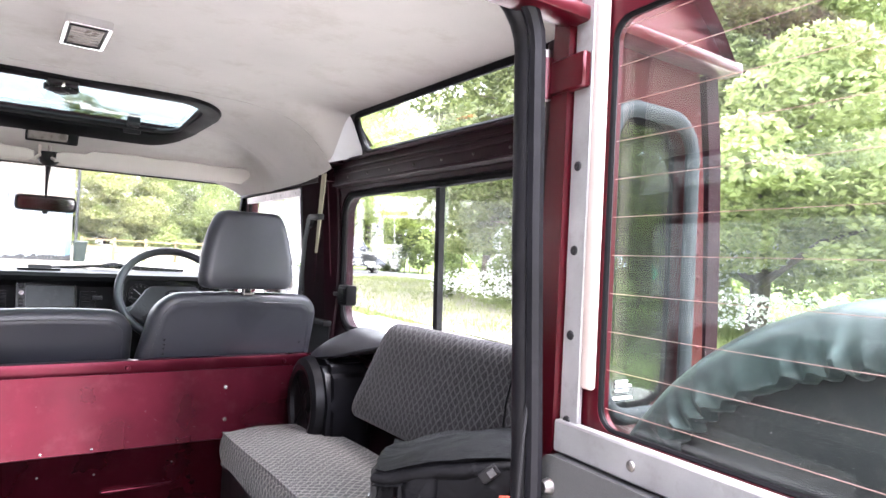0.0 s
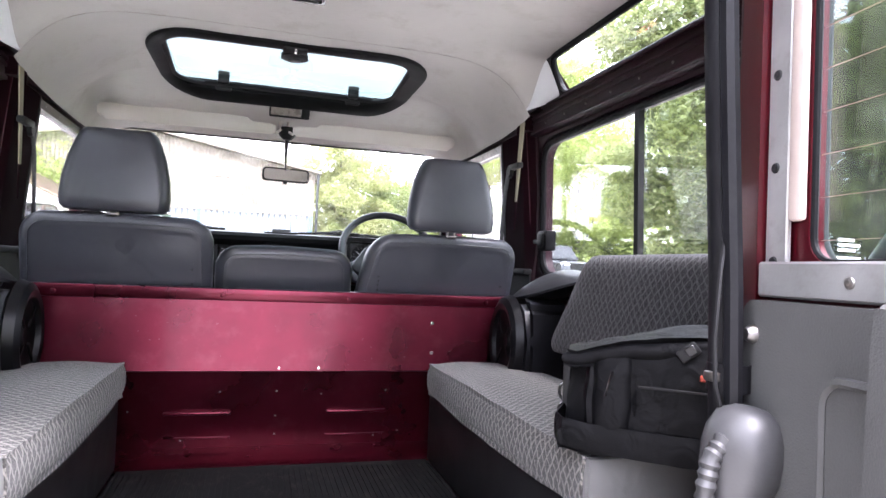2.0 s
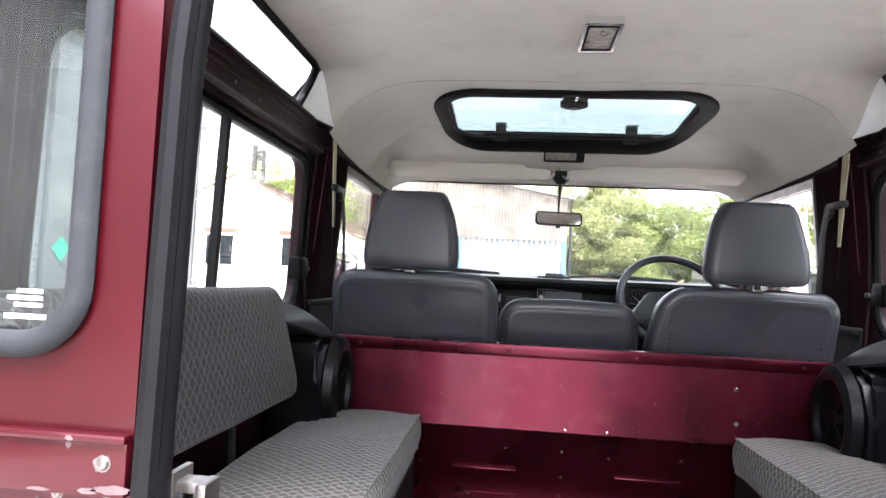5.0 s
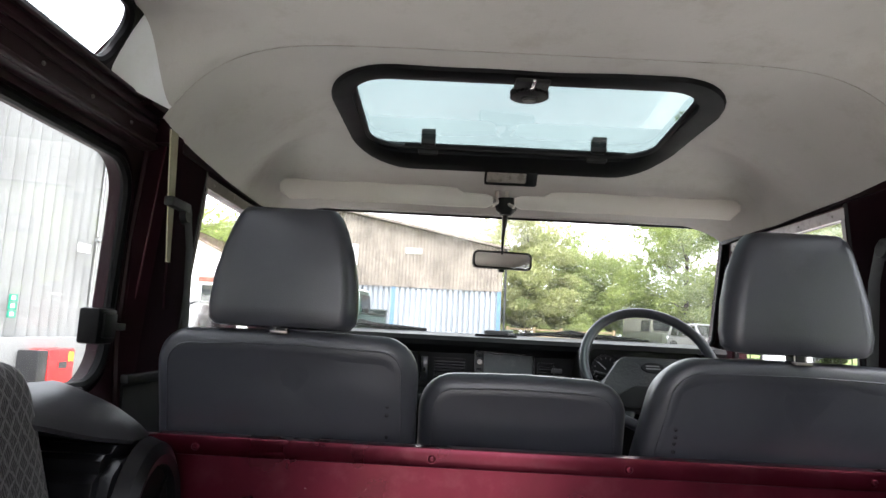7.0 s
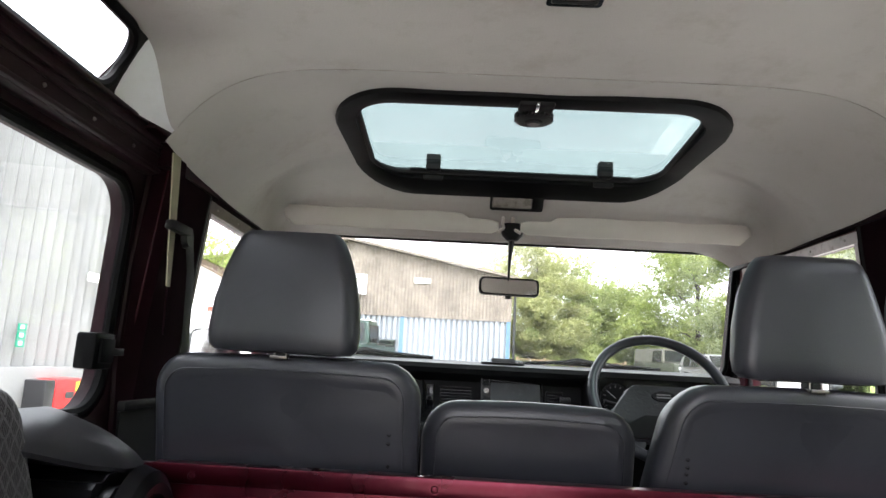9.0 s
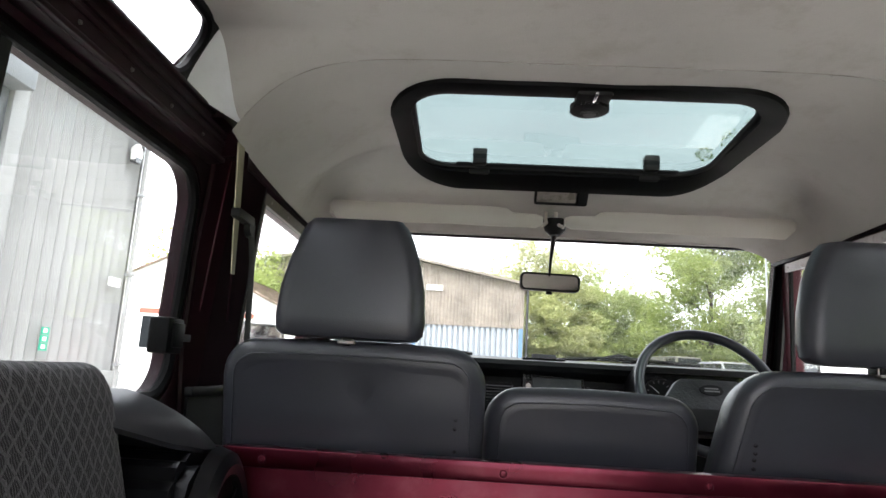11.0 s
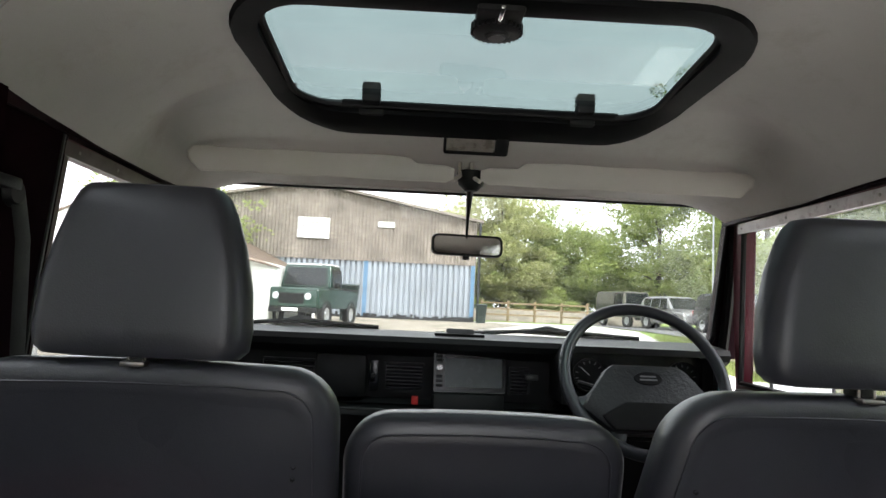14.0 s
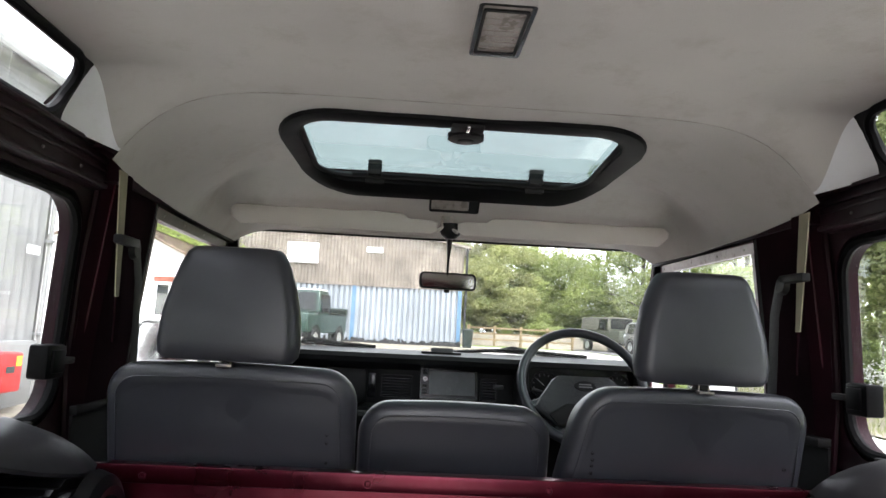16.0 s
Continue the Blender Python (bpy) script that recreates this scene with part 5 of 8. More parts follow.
for z in (0.045, 0.034, -0.012, -0.025, -0.038):
    part("button", B(-0.097, -0.079, -0.009, -0.005, z - 0.004, z + 0.004, 0.001, 1, RM), BLACK, radio)
part("pocket", B(-0.103, 0.103, -0.004, 0.10, -0.118, -0.06, 0.006, 2, RM), BLACK, radio, "black pocket under the radio")
# gear lever
gear = thing("gear_lever", (0.045, 0.72, 0.75), "chrome-capped gear lever knob on a dark shaft", "gear lever")
part("knob", lathe(bmesh.new(), [(0, 0.026), (0.012, 0.024), (0.022, 0.014), (0.026, 0.0), (0.022, -0.014), (0.012, -0.026), (0.01, -0.032), (0, -0.032)], 22, Matrix.Translation((-0.003, 0.77, 1.134))), CHROME, gear, "shiny round knob")
part("shaft", tube([(-0.003, 0.77, 1.11), (0.02, 0.80, 0.92), (0.045, 0.84, FLOOR_Z)], 0.008, 8), BLACK, gear)
structure("wall_gearbox_cover", B(-0.2, 0.24, 0.62, 1.12, FLOOR_Z - 0.004, 0.78, 0.03), BLACK, "black gearbox cover", "wall")
# wipers outside the glass
for x0, x1 in ((-0.72, -0.28), (0.02, 0.55)):
    wiper = thing("wiper", (x0, 1.19, 1.33), "black wiper arm resting on the windscreen", "wiper", "wipers")
    part("arm", tube([(x0, 1.165, 1.345), (lerp(x0, x1, 0.3), 1.162, 1.356), (x1, 1.158, 1.346)], 0.006, 6), GLOSSY, wiper)
    part("blade", tube([(x0 + 0.06, 1.15, 1.348), (lerp(x0, x1, 0.5), 1.148, 1.364), (x1 + 0.03, 1.15, 1.35)], 0.007, 6), RUBBER, wiper)
    part("bridge", tube([(lerp(x0, x1, 0.35), 1.155, 1.355), (lerp(x0, x1, 0.5), 1.158, 1.374), (lerp(x0, x1, 0.65), 1.155, 1.36)], 0.005, 6), BLACK, wiper)
    part("spindle", lathe(bmesh.new(), [(0, 0.02), (0.016, 0.018), (0.02, 0.0), (0.02, -0.03)], 14, Matrix.Translation((x0, 1.17, 1.335))), BLACK, wiper)
vent_box = thing("dash_sensor", (-0.005, 1.06, 1.34), "low black plastic unit on top of the dashboard", "dash unit")
part("foot", B(-0.075, 0.075, 1.03, 1.09, 1.338, 1.346, 0.003), BLACK, vent_box)
part("cap", prism_x([(1.035, 1.346), (1.05, 1.36), (1.075, 1.36), (1.085, 1.346)], -0.04, 0.045, 0.003), BLACK, vent_box)
structure("bonnet", prism_x([(1.2, 1.0), (1.2, 1.312), (1.26, 1.318), (2.1, 1.25), (2.2, 1.2), (2.2, 1.0)], -0.7, 0.7, 0.02), PAINT, "maroon painted bonnet ahead of the windscreen", "bonnet")


# ---- rear benches ----
def bench(s, y0, y1):
    side = -s
    b = thing("rear_bench", (s * 0.6, (y0 + y1) / 2, 0.80), "inward-facing rear bench in grey woven cloth with vinyl ends", "bench", "rear bench seats")
    xa, xb = sorted((s * 0.444, s * 0.75))
    bm = bmesh.new()
    pillow(bm, xa, xb, y0 + 0.008, y1 - 0.004, 0.806, 0.905, 0.018, 0.012, 12, 0.003, None, s)
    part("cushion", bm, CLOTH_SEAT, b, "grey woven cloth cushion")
    part("end_panel", pillow(bmesh.new(), xa + 0.006, xb - 0.006, y0 - 0.008, y0 + 0.014, 0.808, 0.901, 0.009, 0.006, 6), PALE_VINYL, b, "pale grey vinyl end panel")
    part("piping", tube([(x, y0 + 0.006, 0.903) for x in steps(xa + 0.012, xb - 0.012, 6)], 0.004, 6), VINYL, b)
    part("piping", tube([(s * 0.447, y0 + 0.006, z) for z in steps(0.82, 0.9, 4)], 0.004, 6), CLOTH_SEAT, b)
    part("piping", tube([(s * 0.446, y, 0.86 + 0.002 * math.sin(y * 40)) for y in steps(y0 + 0.02, y1 - 0.02, 16)], 0.004, 6), CLOTH_SEAT, b)
    part("frame", B(*sorted((s * 0.475, s * 0.75)), y0 + 0.015, y1, 0.80, 0.812), BLACK, b)
    # backrest near the wall, longer below than above, with rounded corners
    yb0, (yt1, yb1) = -1.25, ((-0.30, -0.245) if s < 0 else (-0.405, -0.275))
    base = rounded(0, 1.0, 0, 0.29, 0.045, 6)
    base = base[:7] + [(t, 0.29) for t in (0.8, 0.6, 0.4, 0.2)] + base[7:21] + [(t, 0.0) for t in (0.2, 0.4, 0.6, 0.8)] + base[21:]
    loops = []
    for d, g in ((0.058, 0.012), (0.05, 0.002), (0.026, 0.0), (0.015, 0.003), (0.007, 0.010), (0.002, 0.022), (-0.002, 0.045), (-0.003, 0.07), (-0.004, 0.1)):
        loop = []
        for q, h in base:
            w = 0.145 + (h - 0.145) * (0.145 - g) / 0.145
            y = lerp(yb0, lerp(yb1, yt1, h / 0.29), q)
            y += g * (0.5 - q) * 2
            loop.append((s * (0.742 + d + 0.052 * w / 0.29 + 0.002 * math.sin(y * 21 + w * 9)), y, 0.976 + w))
        loops.append(loop)
    bk = part("backrest", loft(loops), CLOTH_BACK, b, "grey woven cloth backrest with shade in its colour")
    for y in (-0.6, -1.1):
        part("bracket", B(*sorted((s * 0.80, s * 0.86)), y - 0.02, y + 0.02, 1.05, 1.08, 0.003), BLACK, bk)
        part("leg", tube([(s * 0.79, y, 1.0), (s * 0.785, y, 0.90), (s * 0.778, y, 0.802)], 0.011, 8), BLACK, bk, "black support leg")


bench(-1, -0.965, -0.05)
bench(1, -1.085, -0.06)
# buckles and loops
tab = thing("backrest_strap", (0.7, -0.93, 1.16), "black strap tucked behind the bench backrest", "strap")
part("loop", tube([(0.792, -0.985, 1.232), (0.778, -0.99, 1.2), (0.768, -0.985, 1.15), (0.759, -0.99, 1.10)], 0.006, 8, False, 0.5), BLACK, tab)


# ---- speaker pods at the front corners of the load space ----
def pod(s):
    p = thing("speaker_pod", (s * 0.75, -0.13, 0.80), "black plastic speaker pod with a round grille and curved lid", "speaker", "speaker pods")
    prof = [(0.0, 0.80), (0.0, 1.11), (-0.19, 1.13), (-0.235, 1.10), (-0.25, 1.0), (-0.25, 0.80)]
    part("body", prism_x([(y - 0.012, z) for y, z in prof], *sorted((s * 0.695, s * 0.85)), 0.02), POD, p)
    m = Matrix.Translation((s * 0.693, -0.125, 0.985)) @ Matrix.Rotation(radians(-90 * s), 4, "Y")
    part("bezel", lathe(bmesh.new(), [(0.092, 0.006), (0.097, 0.03), (0.112, 0.034), (0.13, 0.024), (0.138, 0.0)], 40, m @ Matrix.Diagonal((1.08, 0.86, 1, 1))), POD, p, "round black bezel")
    part("cone", lathe(bmesh.new(), [(0, 0.012), (0.02, 0.016), (0.035, 0.004), (0.085, 0.018), (0.094, 0.016)], 32, m @ Matrix.Diagonal((1.08, 0.86, 1, 1))), RUBBER, p, "dark speaker cone")
    for i in range(4):
        a = radians(45 + 90 * i)
        part("bezel_rib", B(0.03, 0.095, -0.004, 0.004, 0.016, 0.022, 0.001, 1, m @ Matrix.Diagonal((1.08, 0.86, 1, 1)) @ Matrix.Rotation(a, 4, "Z")), RUBBER, p)
    # wide curved lid, high at the wall and dipping to the partition
    loops = []
    for i in range(19):
        y = lerp(-0.36, 0.02, i / 18)
        xi = table([(-0.36, 0.80), (-0.3, 0.775), (-0.22, 0.735), (-0.14, 0.706), (-0.08, 0.712), (-0.01, 0.739), (0.02, 0.775)], y)
        zi = table([(-0.36, 1.188), (-0.3, 1.172), (-0.22, 1.146), (-0.14, 1.129), (-0.01, 1.121), (0.02, 1.12)], y)
        zo = table([(-0.36, 1.21), (-0.22, 1.224), (-0.116, 1.222), (-0.03, 1.19), (0.0, 1.16), (0.02, 1.124)], y)
        top = []
        for q in range(9):
            w = q / 8
            top.append((s * lerp(xi, 0.868, w), y, lerp(zi, zo, w ** 0.8) + 0.01 * math.sin(math.pi * w)))
        loops.append([(s * (xi + 0.002), y, zi - 0.007)] + top + [(s * 0.868, y, min(zo - 0.004, zi))])
    part("lid", loft(loops), LID, p, "dark grey curved lid")


pod(-1)
pod(1)


# ---- open rear door with spare wheel ----
DOOR = Matrix.Translation((0.532, -1.378, 0)) @ Matrix.Rotation(radians(-90 - 5.0), 4, "Z")


def door_place(u, v, d):
    """u from the hinge along the open door, v up, d from the inner face outwards."""
    return DOOR @ Vector((u, d, v))


rear_door = tagged(new("door_rear"), "open maroon rear door with a heated window and grey trim", "door", "", "structure")
dw = rounded(0.075, 0.85, 1.235, 1.785, 0.03, 5)
part("door_panel", plate([(0.0, 0.55), (0.91, 0.55), (0.91, 1.2), (0.88, 1.855), (0.02, 1.855), (0.0, 1.2)], [dw], door_place, 0.02), PAINT, rear_door, "maroon painted door skin")
part("hinge_flange", plate([(-0.035, 0.56), (0.012, 0.56), (0.012, 1.85), (-0.02, 1.85), (-0.035, 1.3)], [], lambda u, v, d: door_place(u, v, d - 0.022), 0.018), PAINT, rear_door, "maroon hinge edge")
trim = part("trim_panel", plate(rounded(0.0, 0.89, 0.56, 1.188, 0.02, 4), [], lambda u, v, d: door_place(u, v, d - 0.03), 0.028), DOOR_TRIM, rear_door, "grained grey trim panel")
part("trim_relief", tube([door_place(u, v, -0.031) for u, v in rounded(0.135, 0.46, 0.62, 1.11, 0.03, 5)], 0.006, 6, True), DOOR_TRIM, trim)
part("motor_cover", pillow(bmesh.new(), 0.235, 0.80, -0.085, -0.028, 0.72, 1.20, 0.03, 0.006, 8, 0, DOOR), DOOR_TRIM, rear_door, "raised grey cover")
part("strip", B(0.014, 0.052, -0.012, -0.004, 1.20, 1.845, 0.002, 1, DOOR), ALU, rear_door, "bare aluminium strip")
part("strip", B(0.014, 0.86, -0.022, -0.004, 1.192, 1.236, 0.003, 1, DOOR), ALU, rear_door, "bare aluminium ledge")
part("tan_strip", B(0.053, 0.075, -0.014, -0.002, 1.285, 1.83, 0.005, 2, DOOR), TAN, rear_door, "perished tan sealing strip")
for i in range(5):
    z = 1.236 + i * 0.1175
    bm = bmesh.new()
    lathe(bm, [(0, 0.002), (0.003, 0.003), (0.006, 0.002), (0.007, 0)], 12, DOOR @ Matrix.Translation((0.03, -0.012, z)) @ Matrix.Rotation(radians(90), 4, "X"))
    part("screw", bm, BLACK, rear_door)
for u in (0.16, 0.34, 0.52, 0.70):
    bm = bmesh.new()
    lathe(bm, [(0, 0.002), (0.003, 0.003), (0.006, 0.002), (0.007, 0)], 12, DOOR @ Matrix.Translation((u, -0.0225, 1.213)) @ Matrix.Rotation(radians(90), 4, "X"))
    part("screw", bm, STEEL, rear_door)
part("trim_stud", lathe(bmesh.new(), [(0, 0.012), (0.007, 0.011), (0.011, 0.005), (0.012, 0)], 16, DOOR @ Matrix.Translation((0.02, -0.03, 1.145)) @ Matrix.Rotation(radians(90), 4, "X")), STEEL, rear_door, "bright stud")
p = part("pane", B(0.06, 0.865, 0.012, 0.017, 1.22, 1.80, 0, 1, DOOR), GLASS_DARK, rear_door, "heated glass with droplets", False)
p.visible_shadow = False
part("glass_rubber", tube([door_place(u, v, 0.006) for u, v in dw], 0.005, 8, True), RUBBER, rear_door)
for i in range(11):
    z = 1.262 + i * 0.051
    part("heating_wire", B(0.08, 0.845, 0.0105, 0.0115, z - 0.0003, z + 0.0003, 0, 1, DOOR), WIRE, rear_door, "", False)
for z in (1.72, 1.0):
    part("hinge", tube([door_place(-0.03, z - 0.03, -0.03), door_place(-0.03, z + 0.03, -0.03)], 0.011, 10), PAINT, rear_door, "maroon hinge barrel")
    part("hinge_pin", tube([door_place(-0.03, z + 0.028, -0.03), door_place(-0.03, z + 0.042, -0.03)], 0.008, 10), STEEL, rear_door)
    part("hinge_leaf", B(-0.025, 0.05, -0.026, -0.012, z - 0.025, z + 0.025, 0.003, 1, DOOR), PAINT, rear_door)
# water drops on the lower glass
rng = random.Random(4)
bm = bmesh.new()
for i in range(40):
    u, v = rng.uniform(0.08, 0.4), 1.24 + abs(rng.gauss(0, 0.06))
    r = rng.uniform(0.0003, 0.0007)
    lathe(bm, [(0, r * 0.6), (r * 0.8, r * 0.3), (r, 0)], 6, DOOR @ Matrix.Translation((u, 0.0117, v)) @ Matrix.Rotation(radians(90), 4, "X"))
tagged(part("droplets", bm, GREY_MARK, rear_door, "small pale droplets"), kind="stuff")

WHEEL = DOOR @ Matrix.Translation((0.452, 0.05, 0.955)) @ Matrix.Rotation(radians(-90), 4, "X")
spare = thing("spare_wheel", tuple(WHEEL.translation), "spare wheel in a gathered green-grey vinyl cover on the door", "spare wheel")
WM = WHEEL
part("tyre", lathe(bmesh.new(), [(0.20, 0.05), (0.24, 0.03), (0.33, 0.025), (0.41, 0.04), (0.44, 0.08), (0.445, 0.15), (0.40, 0.18), (0.22, 0.19)], 56, WM), TYRE, spare)
part("rim", lathe(bmesh.new(), [(0, 0.06), (0.08, 0.06), (0.12, 0.10), (0.18, 0.09), (0.205, 0.03), (0.212, 0.03), (0.212, 0.19)], 40, WM), TYRE, spare, "dark wheel rim")
bm = bmesh.new()
n_c = 480
rings = []
for r, h, w in ((0.405, 0.03, 0.9), (0.407, 0.014, 1.2), (0.412, 0.005, 1.2), (0.42, 0.002, 1.1), (0.43, 0.003, 0.6), (0.441, 0.007, 0.34), (0.455, 0.013, 0.2), (0.469, 0.024, 0.14), (0.482, 0.05, 0.1), (0.486, 0.09, 0.08), (0.478, 0.15, 0.06), (0.44, 0.21, 0.06), (0.37, 0.225, 0.06), (0.0, 0.22, 0)):
    if r == 0:
        rings.append([bm.verts.new(WM @ Vector((0, 0, h)))])
        continue
    ring = []
    for k in range(n_c):
        a = 2 * math.pi * k / n_c
        puck = 0.0055 * w * ((0.6 + 0.4 * math.sin(13 * a)) * math.sin(96 * a + 1.1 * math.sin(5 * a)) * min(1, w) + 0.3 * math.sin(47 * a + math.sin(4 * a)))
        ring.append(bm.verts.new(WM @ Vector(((r + puck * 0.8) * math.cos(a), (r + puck * 0.8) * math.sin(a), h - puck))))
    rings.append(ring)
for a, c in zip(rings, rings[1:]):
    for k in range(n_c):
        q = list(dict.fromkeys([a[k % len(a)], a[(k + 1) % len(a)], c[(k + 1) % len(c)], c[k % len(c)]]))
        bm.faces.new(q)
part("cover", bm, COVER, spare, "gathered elastic-edged vinyl cover")
part("carrier", B(0.37, 0.48, 0.035, 0.17, 0.98, 1.09, 0.01, 2, DOOR), BLACK, spare)

# ---- fittings at the rear opening ----
bulb = thing("cable_boot", (0.50, -1.39, 0.95), "grey plastic cable cover with a ribbed hose", "cable cover")
part("cover", lathe(bmesh.new(), [(0, 0.055), (0.02, 0.053), (0.038, 0.042), (0.047, 0.02), (0.049, 0.0), (0.046, -0.03), (0.036, -0.06), (0.03, -0.10), (0, -0.10)], 24, Matrix.Translation((0.478, -1.41, 1.005)) @ Matrix.Rotation(radians(12), 4, "Y")), GREY_PLASTIC, bulb, "smooth grey bulb")
pts = [(0.462, -1.415, 1.03), (0.44, -1.42, 1.02), (0.424, -1.42, 1.0), (0.418, -1.42, 0.97), (0.418, -1.415, 0.93), (0.425, -1.405, 0.88)]
fine_pts = []
for a, c in zip(pts, pts[1:]):
    for i in range(5):
        fine_pts.append(tuple(lerp(p, q, i / 5) for p, q in zip(a, c)))
part("hose", tube(fine_pts, [0.0125 if i % 2 else 0.0098 for i in range(len(fine_pts))], 10), GREY_PLASTIC, bulb, "ribbed grey hose")
part("clamp", lathe(bmesh.new(), [(0.024, -0.015), (0.027, -0.015), (0.027, 0.02), (0.024, 0.02)], 18, Matrix.Translation((0.486, -1.372, 1.085))), SEAL, bulb)
part("clamp_ear", B(0.452, 0.468, -1.385, -1.365, 1.083, 1.095, 0.002), STEEL, bulb)
cable = thing("loose_cable", (0.46, -1.38, 1.0), "thin dark cable hanging beside the seal", "cable")
part("wire", tube([(0.468, -1.385, 1.30), (0.452, -1.392, 1.22), (0.444, -1.395, 1.14), (0.447, -1.395, 1.08), (0.462, -1.392, 1.04)], 0.003, 6), BLACK, cable)

striker = thing("door_striker", (-0.50, -1.33, 1.0), "bare steel door latch striker on the opening's edge", "latch")
part("plate", B(-0.527, -0.519, -1.352, -1.31, 1.005, 1.10, 0.002), STEEL, striker)
part("upper_hook", B(-0.524, -0.494, -1.345, -1.318, 1.078, 1.09, 0.003), STEEL, striker)
part("upper_jaw", B(-0.498, -0.486, -1.35, -1.315, 1.066, 1.09, 0.003), STEEL, striker)
part("stem", B(-0.522, -0.512, -1.345, -1.32, 1.03, 1.08, 0.002), BLACK, striker)
part("lower_hook", B(-0.522, -0.496, -1.345, -1.318, 1.016, 1.024, 0.002), STEEL, striker)
part("lower_jaw", B(-0.502, -0.49, -1.35, -1.315, 1.016, 1.042, 0.003), STEEL, striker)
part("pin", tube([(-0.505, -1.352, 1.058), (-0.505, -1.31, 1.058)], 0.004, 10), STEEL, striker)

plate_ = thing("number_plate", (-0.69, -1.375, 0.86), "yellow rear number plate with dark bars on the maroon panel", "number plate")
part("board", B(-0.83, -0.557, -1.382, -1.3725, 0.80, 0.918, 0.003), PLATE, plate_)
for i in range(4):
    x = -0.60 - i * 0.057
    part("bar", B(x - 0.02, x + 0.02, -1.3835, -1.3815, 0.825, 0.898), BLACK, plate_, "dark bar", False)
lampb = thing("plate_lamp", (-0.74, -1.40, 0.95), "weathered grey number plate lamp housing", "plate lamp")
loops = []
for y, w, zt in ((-1.374, 0.075, 0.992), (-1.395, 0.074, 0.992), (-1.42, 0.07, 0.986), (-1.438, 0.062, 0.975), (-1.448, 0.05, 0.955)):
    loops.append([(-0.745 + x, y, z) for x, z in rounded(-w, w, 0.928, zt, 0.012, 4)])
part("housing", loft(loops), GREY_LAMP, lampb)
part("lens", B(-0.705, -0.683, -1.444, -1.40, 0.922, 0.95, 0.004), AMBER, lampb, "small yellowed lens")
screw_at((-0.73, -1.4525, 0.955), lampb, 0.005, "-Y", CHROME)

# loose black box edge and sheet beside the bench foot
tray = thing("bench_tray", (-0.47, -1.0, 0.75), "thin grey metal tray edge under the bench", "tray")
part("edge", B(-0.62, -0.415, -1.0, -0.99, 0.745, 0.80, 0.002), DOOR_TRIM, tray, "grey painted metal strip")
part("support", B(-0.62, -0.46, -0.99, -0.3, 0.79, 0.80, 0.002), BLACK, tray)
rag = thing("black_bag", (-0.49, -1.27, FLOOR_Z), "black plastic sack stuffed beside the wheel box", "sack")
bm = bmesh.new()
pillow(bm, -0.53, -0.41, -1.33, -1.16, FLOOR_Z + 0.002, 0.79, 0.05, 0.015, 10, 0.015, None, 7)
part("sack", bm, GLOSSY, rag)

# ---- camera bag on the bench ----
BAGM = Matrix.Translation((0.44, -1.02, 0.909)) @ Matrix.Rotation(radians(-41), 4, "Z")
bag = thing("camera_bag", tuple(BAGM.translation), "black nylon camera bag with an orange tag on the bench", "bag")
BL, BD, BH = 0.275, 0.16, 0.2


def bag_pad(name, x0, x1, y0, y1, z0, z1, r, puff, seed, rough_, material, label=""):
    """A padded piece of the bag; the whole sags towards its low end and wrinkles."""
    bm = bmesh.new()
    pillow(bm, x0, x1, y0, y1, z0, z1, r, puff, 14, 0, None, seed)
    for v in bm.verts:
        x = v.co.x / BL
        v.co.z *= 0.80 + 0.20 * smooth(-0.1, 1.0, x)
        v.co += rough_ * noise.noise_vector(v.co * 11 + Vector((seed, 0, 0))) + rough_ * 0.5 * noise.noise_vector(v.co * 30 + Vector((0, seed, 0)))
        v.co = BAGM @ v.co
    return part(name, bm, material, bag, label)


bag_pad("body", 0.0, BL, 0.0, BD, 0.0, BH, 0.03, 0.012, 11, 0.006, BAG)
bag_pad("lid", 0.0, BL + 0.004, -0.036, BD + 0.003, BH - 0.024, BH + 0.012, 0.016, 0.014, 5, 0.008, BAG, "padded black lid flap")
bag_pad("pocket", 0.095, 0.278, -0.046, 0.01, 0.015, BH - 0.006, 0.02, 0.008, 3, 0.005, BAG, "front pocket")
bag_pad("corner_pocket", 0.045, 0.125, -0.048, 0.01, 0.02, BH - 0.004, 0.026, 0.012, 9, 0.006, BAG, "bulging corner pocket")
bag_pad("base_band", -0.004, BL + 0.005, -0.05, 0.03, 0.002, 0.05, 0.012, 0.004, 2, 0.004, BAG, "wide plain black base band")
part("tag", B(0.222, 0.252, -0.062, -0.053, 0.142, 0.152, 0.002, 1, BAGM), ORANGE, bag, "orange stitched tag")
bk = part("buckle", B(-0.014, 0.014, -0.008, 0.004, -0.024, 0.022, 0.004, 2, BAGM @ Matrix.Translation((0.205, -0.052, 0.186)) @ Matrix.Rotation(radians(52), 4, "Y") @ Matrix.Scale(0.75, 4)), BLACK, bag, "black plastic buckle")
part("prong", B(-0.009, 0.009, -0.0105, -0.0085, -0.004, 0.015, 0.001, 1, BAGM @ Matrix.Translation((0.205, -0.052, 0.186)) @ Matrix.Rotation(radians(52), 4, "Y") @ Matrix.Scale(0.75, 4)), GLOSSY, bk)
part("zip_pull", tube([BAGM @ Vector(q) for q in ((0.09, -0.064, 0.145), (0.086, -0.068, 0.13), (0.08, -0.066, 0.105))], 0.003, 6, False, 0.5), STEEL, bag, "steel zip pull")
part("zip", tube([BAGM @ Vector((x, -0.056 - 0.002 * math.sin(x * 9), 0.124)) for x in steps(0.13, 0.26, 8)], 0.002, 6), BLACK, bag, "black zip line")
